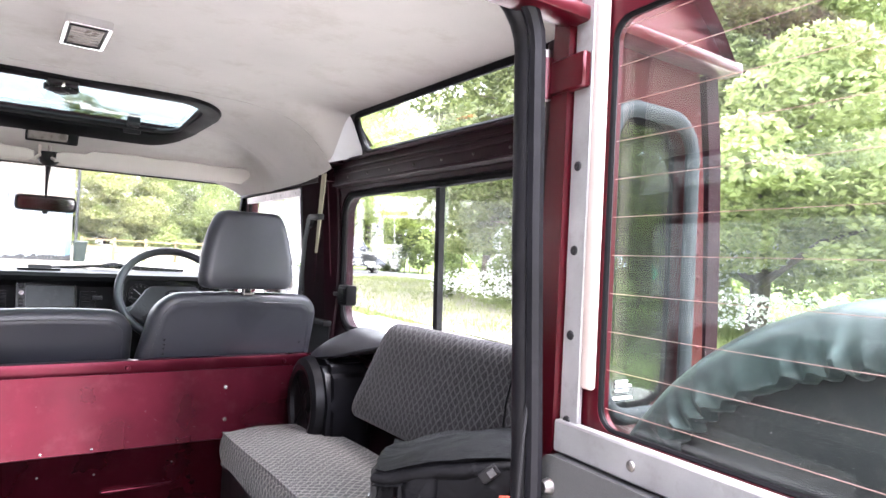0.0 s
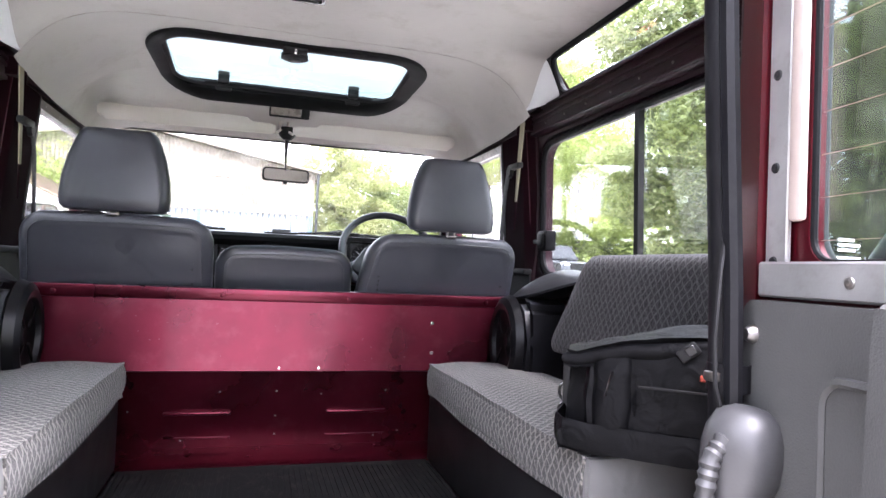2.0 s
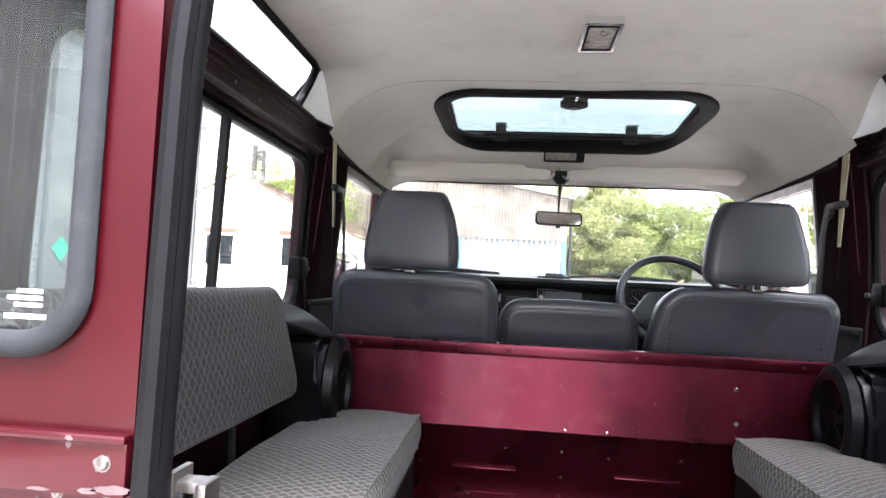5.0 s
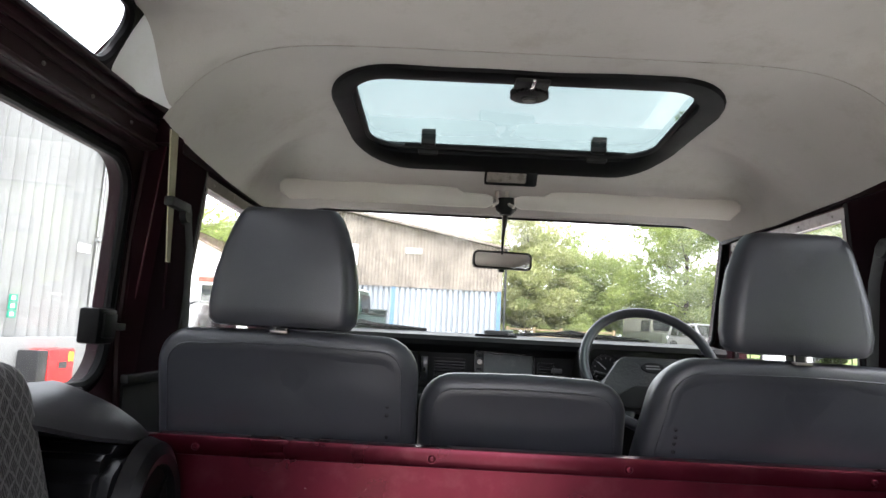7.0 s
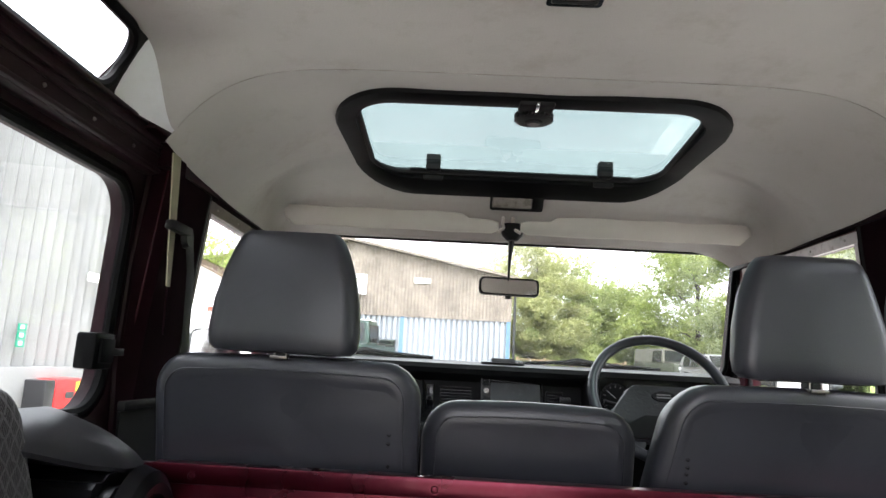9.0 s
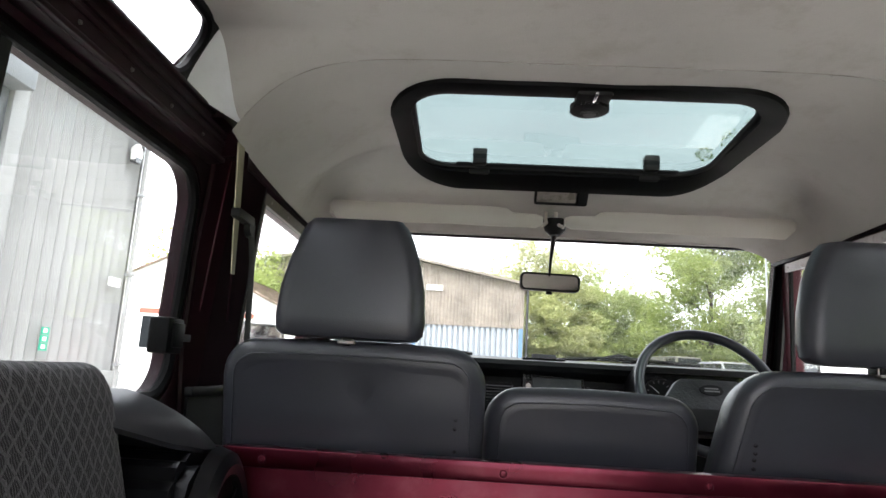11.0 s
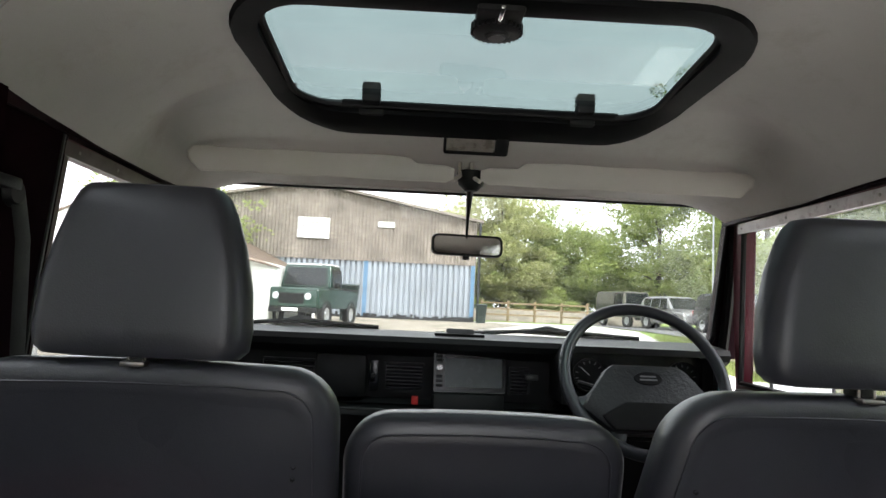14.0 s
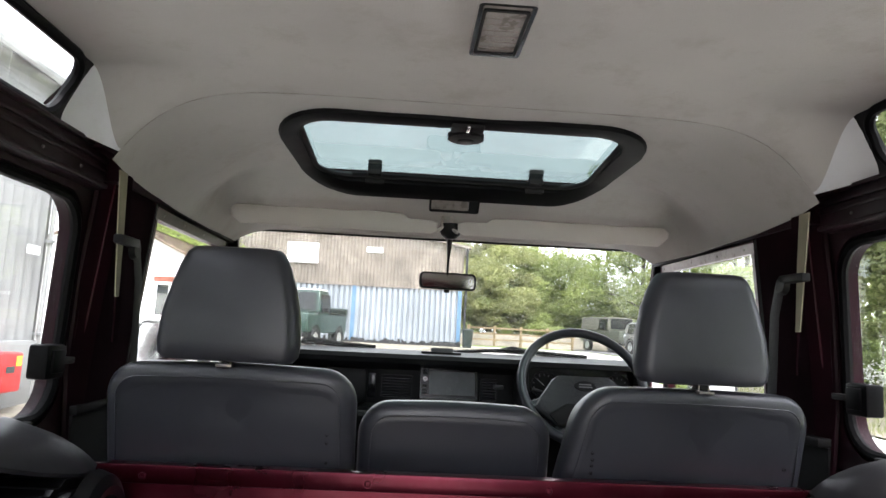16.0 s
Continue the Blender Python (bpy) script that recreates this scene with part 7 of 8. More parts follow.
part("bell_post", B(-8.38, -8.28, 18.0, 18.15, 3.9, 5.25, 0.01), BELL_POST, house)
part("bell_beam", B(-8.57, -8.38, 18.03, 18.12, 5.12, 5.22, 0.01), BELL_POST, bell)
part("bell", lathe(bmesh.new(), [(0, 0.2), (0.04, 0.19), (0.06, 0.1), (0.075, 0.03), (0.1, 0.0), (0.085, 0.0), (0, 0.02)], 14, Matrix.Translation((-8.475, 18.075, 4.9))), DARK, bell, "small dark bell")
part("wall_lamp", tube([(-8.75, HY - 0.02, 3.62), (-8.7, HY - 0.16, 3.62), (-8.45, HY - 0.2, 3.66), (-8.36, HY - 0.2, 3.68)], [0.02, 0.03, 0.05, 0.04], 8), GALV, house, "small metal wall lamp")

# big weathered barn with its gable towards the yard
barn = thing("barn", (-5.4, 29, 0.75), "large weathered barn with brown cladding above blue sheeting", "barn")
BY = 29.0
bx0, bxa, bx1, bz, ba, bc = -13.4, -5.5, 2.35, 5.42, 6.88, 3.45
part("upper_cladding", corrugated((bx0, BY), (bx1, BY), bc, bz, 0.16, 0.04, lambda t: bz + (ba - bz) * (1 - abs(2 * t - 1))), CLAD_OLD, barn, "weathered brown ribbed cladding", False)
part("lower_cladding", ribbed((bx0, BY + 0.06), (bx1, BY + 0.06), 0.6, bc, 0.25, 0.09), CLAD_BLUE, barn, "faded blue ribbed sheeting", False)
part("side", wall_block((bx1, BY), (bx1 + 0.5, BY + 22), 0.1, 0.5, [(0, bz), (1, bz)]), CLAD_OLD, barn, "", False)
part("side", wall_block((bx0, BY), (bx0, BY + 22), 0.1, 0.5, [(0, bz), (1, bz)]), CLAD_OLD, barn, "", False)
for s in (-1, 1):
    bm = bmesh.new()
    ex = bx1 + 0.3 if s > 0 else bx0 - 0.3
    q = [Vector(p) for p in ((bxa, BY - 0.25, ba + 0.03), (bxa, BY + 22, ba + 0.03), (ex, BY + 22, bz - 0.03), (ex, BY - 0.25, bz - 0.03))]
    vs = [bm.verts.new(p) for p in q] + [bm.verts.new(p + Vector((0, 0, 0.12))) for p in q]
    for f in ((0, 1, 2, 3), (7, 6, 5, 4), (0, 4, 5, 1), (1, 5, 6, 2), (2, 6, 7, 3), (3, 7, 4, 0)):
        bm.faces.new([vs[i] for i in f])
    part("roof", bm, CLAD_OLD, barn, "", False)
for x in (bx1 - 0.12, -2.72, -7.8):
    part("blue_post", B(x - 0.09, x + 0.09, BY - 0.05, BY + 0.03, 0.7, bc), mat("blue_post_paint", (0.085, 0.17, 0.27), 0.6, 0, 0.15, 4), barn, "blue steel post", False)
part("band", B(bx0, bx1, BY - 0.06, BY - 0.02, bc - 0.05, bc + 0.03), CLAD_OLD, barn, "", False)
vent = part("vent_frame", plate([(-5.95, 4.35), (-4.5, 4.35), (-4.5, 5.3), (-5.95, 5.3)], [[(-5.88, 4.41), (-4.57, 4.41), (-4.57, 5.24), (-5.88, 5.24)]], lambda u, v, d: (u, BY - 0.1 + d, v), 0.08), WHITE_PAINT, barn, "white louvred vent", False)
for i in range(5):
    z = 4.43 + i * 0.165
    part("vent_slat", B(-5.9, -4.55, BY - 0.07, BY - 0.04, z, z + 0.12), WHITE_PAINT, vent, "", False)
part("sign", B(-2.25, -1.5, BY - 0.08, BY - 0.04, 5.0, 5.25), WHITE_PAINT, barn, "white nameless sign board", False)
part("downpipe", tube([(bx1 + 0.15, BY - 0.1, bz), (bx1 + 0.15, BY - 0.1, 0.7)], 0.06, 8), DARK, barn)
bm = bmesh.new()
rf = random.Random(21)
x = bx0
while x < bx1:
    w = rf.uniform(0.06, 0.2)
    box(bm, x, min(bx1, x + w), BY - 0.06, BY - 0.04, 0.55, 0.93 + rf.uniform(-0.06, 0.12))
    x += w
part("dark_foot", bm, DARK, barn, "dark gap at the foot of the sheeting", False)


# ---- outside: vehicles, bins, fence, pole ----
def vehicle(name, m, length, height, paint, label, boxy, cloth_back=None, roof_paint=None, cab_end=None):
    """A parked vehicle: body shell, cabin with panes, wheels, lamps, bumpers. It faces its own -y; z from the ground."""
    v = thing(name, tuple(m.translation), label, "car", "parked cars")
    L, H, W = length, height, 1.84 if not boxy else 1.78
    waist = H * (0.58 if not boxy else 0.60)
    hy = -L / 2
    bl = L * (0.27 if not boxy else 0.26)
    if boxy:
        prof = [(hy, 0.56), (hy, waist * 0.93), (hy + 0.05, waist), (hy + bl, waist + 0.03), (L / 2 - 0.02, waist + 0.03), (L / 2, waist * 0.9), (L / 2, 0.56)]
        cab = [(hy + bl, waist + 0.03), (hy + bl + 0.16, H - 0.04), (hy + bl + 0.22, H), (L / 2 - 0.08, H), (L / 2 - 0.03, H - 0.06), (L / 2, waist + 0.03)]
        if cab_end is not None:
            cab = cab[:3] + [(cab_end - 0.05, H), (cab_end, H - 0.06), (cab_end, waist + 0.03)]
    else:
        prof = [(hy + 0.05, 0.32), (hy, 0.5), (hy + 0.03, waist * 0.78), (hy + 0.15, waist * 0.93), (hy + bl, waist), (L / 2 - 0.1, waist + 0.04), (L / 2, waist * 0.9), (L / 2, 0.5), (L / 2 - 0.1, 0.32)]
        cab = [(hy + bl - 0.1, waist - 0.01), (hy + bl + 0.55, H - 0.07), (hy + bl + 0.85, H), (L / 2 - 0.55, H - 0.02), (L / 2 - 0.2, H - 0.1), (L / 2 - 0.02, waist + 0.04)]

    def shell(profile, w0, w1, bev):
        bm = bmesh.new()
        zmin, zmax = min(z for _, z in profile), max(z for _, z in profile)
        ww = lambda z: lerp(w0, w1, (z - zmin) / (zmax - zmin)) / 2
        a = [bm.verts.new((-ww(z), y, z)) for y, z in profile]
        c = [bm.verts.new((ww(z), y, z)) for y, z in profile]
        n = len(profile)
        for i in range(n):
            bm.faces.new((a[i], a[(i + 1) % n], c[(i + 1) % n], c[i]))
        bm.faces.new(list(reversed(a)))
        bm.faces.new(c)
        bmesh.ops.recalc_face_normals(bm, faces=bm.faces)
        bmesh.ops.bevel(bm, geom=list(bm.edges), offset=bev, segments=3, affect="EDGES")
        bmesh.ops.transform(bm, matrix=m, verts=bm.verts)
        return bm

    body = part("body", shell(prof, W, W - 0.06, 0.05 if boxy else 0.09), paint, v)
    part("cabin", shell(cab, W - 0.06, W - (0.22 if boxy else 0.42), 0.04 if boxy else 0.08), cloth_back or paint, v)
    if roof_paint:
        part("roof_panel", B(-W / 2 + 0.12, W / 2 - 0.12, hy + bl + 0.22, (L / 2 if cab_end is None else cab_end) - 0.08, H - 0.01, H + 0.03, 0.015, 2, m), roof_paint, v)
    # side panes
    z0, z1 = waist + 0.07, H - 0.13
    ys = [(hy + bl + (0.25 if boxy else 0.62), hy + bl + 1.15), (hy + bl + 1.23, hy + bl + 2.05)]
    if not boxy:
        ys.append((hy + bl + 2.13, L / 2 - 0.5))
    if boxy and (cloth_back or cab_end is not None):
        ys = ys[:1]
    if cab_end is not None:
        part("bed_rail", B(-W / 2 + 0.03, W / 2 - 0.03, cab_end + 0.02, L / 2, waist + 0.02, waist + 0.07, 0.02, 2, m), BLACK, v, "black rail round the load bed")
        part("bed_frame", tube([m @ Vector(p) for p in ((-W / 2 + 0.12, cab_end + 0.12, waist), (-W / 2 + 0.12, cab_end + 0.12, H - 0.15), (W / 2 - 0.12, cab_end + 0.12, H - 0.15), (W / 2 - 0.12, cab_end + 0.12, waist))], 0.03, 6), GALV, v, "bare metal ladder frame")
    for s in (-1, 1):
        for y0, y1 in ys:
            x = W / 2 - (0.045 if boxy else 0.068)
            bm = bmesh.new()
            q = [(s * (x + 0.025), y0 - (0.25 if not boxy and y0 == ys[0][0] else 0), z0), (s * (x + 0.025), y1, z0), (s * (x - (0.035 if boxy else 0.09)), y1, z1), (s * (x - (0.035 if boxy else 0.09)), y0, z1)]
            a = [bm.verts.new(m @ Vector(p)) for p in q]
            c = [bm.verts.new(m @ Vector((p[0] - s * 0.03, p[1], p[2]))) for p in q]
            bm.faces.new(a)
            for i in range(4):
                bm.faces.new((a[i], a[(i + 1) % 4], c[(i + 1) % 4], c[i]))
            part("side_window", bm, CAR_GLASS, v, "dark side window", False)
        for y in (hy + L * 0.19, L / 2 - L * 0.2):
            wm = m @ Matrix.Translation((s * (W / 2 - 0.09), y, 0.37)) @ Matrix.Rotation(radians(90 * s), 4, "Y")
            wheel = part("wheel", lathe(bmesh.new(), [(0.2, 0.08), (0.26, 0.11), (0.34, 0.11), (0.37, 0.07), (0.37, -0.1), (0.3, -0.12)], 28, wm), TYRE, v)
            part("rim", lathe(bmesh.new(), [(0, 0.09), (0.06, 0.09), (0.09, 0.06), (0.18, 0.075), (0.225, 0.1), (0.235, 0.06)], 20, wm), GALV, wheel, "alloy rim")
            part("arch", lathe(bmesh.new(), [(0.39, 0.095), (0.45, 0.105), (0.46, 0.06)], 28, wm), BLACK, v, "black wheel arch")
        # lamps
        if boxy:
            part("headlamp", lathe(bmesh.new(), [(0, 0.03), (0.06, 0.028), (0.095, 0.01), (0.11, 0.0), (0.11, -0.04)], 20, m @ Matrix.Translation((s * (W / 2 - 0.36), hy - 0.005, waist * 0.78)) @ Matrix.Rotation(radians(90), 4, "X")), HEADLIGHT, v, "round clear headlamp")
        else:
            part("headlamp", B(s * (W / 2 - 0.30) - 0.14, s * (W / 2 - 0.30) + 0.14, hy - 0.01, hy + 0.14, waist * 0.72, waist * 0.84, 0.03, 2, m), HEADLIGHT, v, "clear headlamp")
        part("tail_lamp", B(s * (W / 2 - 0.13) - 0.07, s * (W / 2 - 0.13) + 0.07, L / 2 - 0.06, L / 2 + 0.015, waist * 0.75, waist * 0.95, 0.01, 1, m), RED_BOX, v, "red tail lamp")
        part("wing_mirror", B(s * (W / 2 + 0.08) - 0.09, s * (W / 2 + 0.08) + 0.09, hy + bl + 0.32, hy + bl + 0.42, waist + 0.06, waist + 0.22, 0.03, 2, m), BLACK, v, "black wing mirror")
    part("grille", B(-W / 2 + 0.48, W / 2 - 0.48, hy - 0.012, hy + 0.1, waist * 0.58, waist * 0.86, 0.01, 1, m), BLACK, v, "black grille")
    part("bumper", B(-W / 2 + 0.02, W / 2 - 0.02, hy - 0.08, hy + 0.1, 0.42, 0.58, 0.02, 2, m), BLACK if boxy else paint, v)
    part("front_plate", B(-0.26, 0.26, hy - 0.095, hy - 0.078, 0.46, 0.56, 0, 1, m), WHITE_PAINT, v, "pale blank plate", False)
    # windscreen
    bm = bmesh.new()
    (ya, za), (yb, zb) = cab[0], cab[1]
    f = lambda t: (lerp(ya, yb, t), lerp(za, zb, t))
    w = W / 2 - 0.16
    q = [(-w, f(0.12)), (w, f(0.12)), (w - 0.06, f(0.92)), (-w + 0.06, f(0.92))]
    nv = Vector((0, -(zb - za), (yb - ya))).normalized() * 0.03
    a = [bm.verts.new(m @ (Vector((x, y, z)) + nv)) for x, (y, z) in q]
    c = [bm.verts.new(m @ (Vector((x, y, z)) - nv)) for x, (y, z) in q]
    bm.faces.new(a)
    for i in range(4):
        bm.faces.new((a[i], a[(i + 1) % 4], c[(i + 1) % 4], c[i]))
    part("windscreen", bm, CAR_GLASS, v, "dark windscreen", False)


def on_ground(x, y, yaw):
    return Matrix.Translation((x, y, ground_z(x, y) + 0.036)) @ Matrix.Rotation(radians(yaw), 4, "Z")


vehicle("pickup_truck", on_ground(-3.7, 21.2, -12), 4.0, 1.98, CAR_GREEN, "dark green square pickup with a pale roof beside the barn", True, None, WHITE_PAINT, 0.15)
CANVAS = mat("faded_canvas", (0.10, 0.098, 0.078), 0.9, 0, 0.15, 4, 0.2, 60)
vehicle("military_truck", on_ground(11.9, 36.4, 14), 4.4, 2.02, CAR_OLIVE, "olive square off-roader with a faded canvas back", True, CANVAS)
vehicle("parked_suv", on_ground(13.1, 32.3, 10), 4.5, 1.74, CAR_SILVER, "silver sport utility car parked on the verge", False)
vehicle("parked_suv", on_ground(14.1, 27.6, 6), 4.9, 1.86, CAR_DARK, "dark grey sport utility car parked on the verge", False)

for x, y, k0, h0 in ((-2.95, 24.6, 0.36, 1.42), (2.62, 28.3, 0.24, 0.86), (2.2, 29.9, 0.24, 0.86)):
    b = thing("wheelie_bin", (x, y, ground_z(x, y)), "dark green plastic wheelie bin beside the barn", "bin", "bins")
    z = ground_z(x, y) + 0.04
    part("body", loft([[(x + u, y + w, z + h) for u, w in rounded(-k, k, -k, k, 0.05, 2)] for h, k in ((0, 0.74 * k0), (0.1, 0.78 * k0), (h0 - 0.12, k0), (h0 - 0.08, 1.03 * k0))]), BIN_GREEN, b)
    part("lid", loft([[(x + u, y + w, z + h) for u, w in rounded(-k, k, -k, k, 0.06, 2)] for h, k in ((h0 - 0.08, 1.1 * k0), (h0 - 0.04, 1.1 * k0), (h0 - 0.01, k0), (h0, 0.6 * k0))]), BIN_GREEN, b, "domed lid")

fence = thing("timber_fence", (7, 38, 0.75), "weathered post-and-rail timber fence", "fence")
fp = [(3.6, 38.6), (5.2, 38.4), (6.8, 38.2), (8.4, 38.0), (9.6, 36.6)]
for i, (x, y) in enumerate(fp):
    z = ground_z(x, y)
    part("post", B(x - 0.07, x + 0.07, y - 0.07, y + 0.07, z - 0.05, z + 1.25, 0.01), TIMBER, fence)
for (xa, ya), (xb, yb) in zip(fp, fp[1:]):
    for h in (0.4, 0.75, 1.1):
        part("rail", tube([(xa, ya - 0.05, ground_z(xa, ya) + h), (xb, yb - 0.05, ground_z(xb, yb) + h)], 0.06, 4), TIMBER, fence)
pole = thing("flag_pole", (6.1, 12.7, ground_z(6.1, 12.7)), "thin pale metal pole on the grass verge", "pole")
gz = ground_z(6.1, 12.7)
part("shaft", tube([(6.1, 12.7, gz), (6.1, 12.7, gz + 3.0), (6.1, 12.7, gz + 6.0)], [0.022, 0.02, 0.014], 8), GALV, pole)
part("foot", lathe(bmesh.new(), [(0, 0.06), (0.05, 0.06), (0.09, 0.0)], 12, Matrix.Translation((6.1, 12.7, gz))), GALV, pole)


# ---- outside: trees and hedges ----
def leaf_mat(name, dark, light, trans=0.35):
    m = bpy.data.materials.new(name)
    m.use_nodes = True
    n, l = m.node_tree.nodes, m.node_tree.links
    n.clear()
    out = n.new("ShaderNodeOutputMaterial")
    geo = n.new("ShaderNodeNewGeometry")
    ramp = n.new("ShaderNodeValToRGB")
    ramp.color_ramp.elements[0].color = (*dark, 1)
    ramp.color_ramp.elements[1].color = (*light, 1)
    nz = n.new("ShaderNodeTexNoise")
    nz.inputs["Scale"].default_value = 0.6
    l.new(geo.outputs["Position"], nz.inputs["Vector"])
    add = n.new("ShaderNodeMath")
    add.operation = "MULTIPLY_ADD"
    add.inputs[1].default_value = 0.55
    l.new(geo.outputs["Random Per Island"], add.inputs[0])
    mr = n.new("ShaderNodeMapRange")
    mr.inputs[1].default_value, mr.inputs[2].default_value, mr.inputs[3].default_value, mr.inputs[4].default_value = 0.35, 0.65, 0.0, 0.45
    l.new(nz.outputs["Fac"], mr.inputs[0])
    l.new(mr.outputs[0], add.inputs[2])
    l.new(add.outputs[0], ramp.inputs["Fac"])
    b = n.new("ShaderNodeBsdfPrincipled")
    b.inputs["Roughness"].default_value = 0.6
    b.inputs["Specular IOR Level"].default_value = 0.25
    l.new(ramp.outputs["Color"], b.inputs["Base Color"])
    t = n.new("ShaderNodeBsdfTranslucent")
    l.new(ramp.outputs["Color"], t.inputs["Color"])
    mx = n.new("ShaderNodeMixShader")
    mx.inputs[0].default_value = trans
    l.new(b.outputs[0], mx.inputs[1])
    l.new(t.outputs[0], mx.inputs[2])
    l.new(mx.outputs[0], out.inputs["Surface"])
    return m


LEAF_BRIGHT = leaf_mat("bright_leaves", (0.18, 0.23, 0.06), (0.44, 0.5, 0.18), 0.6)
LEAF_MID = leaf_mat("mid_green_leaves", (0.18, 0.225, 0.075), (0.44, 0.49, 0.2), 0.6)
LEAF_OLIVE = leaf_mat("olive_leaves", (0.22, 0.24, 0.09), (0.48, 0.49, 0.24), 0.55)
LEAF_NEAR = leaf_mat("dark_broad_leaves", (0.12, 0.155, 0.05), (0.45, 0.49, 0.23), 0.55)
# foliage with shade put into its colour, for a tree the sun still reaches
LEAF_SHADE = leaf_mat("shaded_leaves", (0.035, 0.05, 0.014), (0.15, 0.18, 0.06), 0.35)
LEAF_HEDGE = leaf_mat("hedge_leaves", (0.07, 0.10, 0.03), (0.22, 0.27, 0.09), 0.3)
BLOSSOM = leaf_mat("white_blossom", (0.5, 0.52, 0.45), (0.8, 0.8, 0.74), 0.3)
GRASS_BLADE = leaf_mat("grass_blades", (0.11, 0.15, 0.04), (0.30, 0.32, 0.13), 0.35)


def leaf_mesh(points, normals, size, rng, aspect=0.6):
    """Folded leaf pieces, two triangles a side, at the given points."""
    n = len(points)
    p = np.asarray(points)
    d = rng.normal(size=(n, 3))
    d[:, 2] *= 0.5
    d /= np.linalg.norm(d, axis=1)[:, None]
    u = np.cross(d, np.asarray(normals) + rng.normal(scale=0.6, size=(n, 3)))
    u /= np.linalg.norm(u, axis=1)[:, None] + 1e-9
    w = np.cross(d, u)
    s = (size * rng.uniform(0.6, 1.35, n))[:, None]
    tip, tail = p + d * s * 0.5, p - d * s * 0.5
    a, c = p + u * s * aspect * 0.5 + w * s * 0.12, p - u * s * aspect * 0.5 + w * s * 0.12
    verts = np.stack([tail, a, tip, c], 1).reshape(-1, 3)
    idx = np.arange(n)[:, None] * 4
    faces = np.concatenate([idx + np.array([0, 1, 2]), idx + np.array([0, 2, 3])], 1).reshape(-1, 3)
    me = bpy.data.meshes.new("leaves")
    me.from_pydata(verts.tolist(), [], faces.tolist())
    return me


def crown_points(rng, blobs, count, hollow=0.55):
    """Points near the surfaces of many overlapping clumps."""
    vol = np.array([r[0] * r[1] * r[2] for _, r in blobs]) ** (2 / 3)
    pick = rng.choice(len(blobs), count, p=vol / vol.sum())
    d = rng.normal(size=(count, 3))
    d /= np.linalg.norm(d, axis=1)[:, None]
    rad = hollow + (1.08 - hollow) * rng.uniform(0, 1, count) ** 0.7
    c = np.array([b[0] for b in blobs])[pick]
    r = np.array([b[1] for b in blobs])[pick]
    return c + d * r * rad[:, None], d


def tree(x, y, height, spread, material, seed, leaves=26000, leaf=0.16, trunk=0.22, low=0.2, label="tall leafy tree with an uneven green crown", clumps=95):
    rng = np.random.default_rng(seed)
    gz = ground_z(x, y)
    t = thing("tree", (x, y, gz), label, "tree", "trees round the yard")
    bm = bmesh.new()
    lean = rng.normal(scale=0.04, size=2)
    top = Vector((x + lean[0] * height, y + lean[1] * height, gz + height * 0.9))
    pts = [Vector((x, y, gz - 0.1)).lerp(top, q) + Vector((0.12 * math.sin(q * 7 + seed), 0.12 * math.cos(q * 5 + seed), 0)) for q in steps(0, 1, 9)]
    ring_path(bm, pts, [trunk * (1.2 - q) for q in steps(0.05, 1.12, 9)], 8)
    # main limbs, each carrying a loose spray of small clumps
    blobs = []
    limbs = 13
    for i in range(limbs):
        f = low + (0.98 - low) * (i + rng.uniform(0, 0.8)) / limbs
        a = i * 2.4 + rng.uniform(-0.5, 0.5)
        prof = math.sin(math.pi * min(1.0, 0.2 + 0.8 * (f - low) / (1 - low))) ** 0.6
        reach = spread * (0.35 + 0.65 * prof) * rng.uniform(0.7, 1.12)
        s0 = Vector((x, y, gz)).lerp(top, max(0.12, f - 0.16))
        end = s0 + Vector((reach * math.cos(a), reach * math.sin(a), height * rng.uniform(0.05, 0.17)))
        mid = s0.lerp(end, 0.5) + Vector((rng.normal(scale=0.15), rng.normal(scale=0.15), height * 0.025))
        ring_path(bm, [s0, mid, end], [trunk * (0.5 - 0.34 * f), trunk * (0.3 - 0.2 * f), 0.012], 6)
        for j in range(max(3, clumps // limbs)):
            q = rng.uniform(0.25, 1.05)
            c = s0.lerp(mid, q * 2) if q < 0.5 else mid.lerp(end, q * 2 - 1)
            c = c + Vector(rng.normal(scale=spread * 0.19, size=3)) + Vector((0, 0, spread * 0.06))
            k = spread * rng.uniform(0.12, 0.27)
            blobs.append((tuple(c), (k * rng.uniform(0.9, 1.3), k * rng.uniform(0.9, 1.3), k * rng.uniform(0.5, 0.8))))
    for i in range(8):
        c = top + Vector(rng.normal(scale=spread * 0.2, size=3))
        k = spread * rng.uniform(0.1, 0.18)
        blobs.append((tuple(c), (k, k, k * 0.8)))
    part("trunk", bm, BARK, t, "grey-brown trunk and limbs")
    p, nrm = crown_points(rng, blobs, leaves, 0.75)
    part("crown", leaf_mesh(p, nrm, leaf, rng), material, t, "crown of small green leaves")


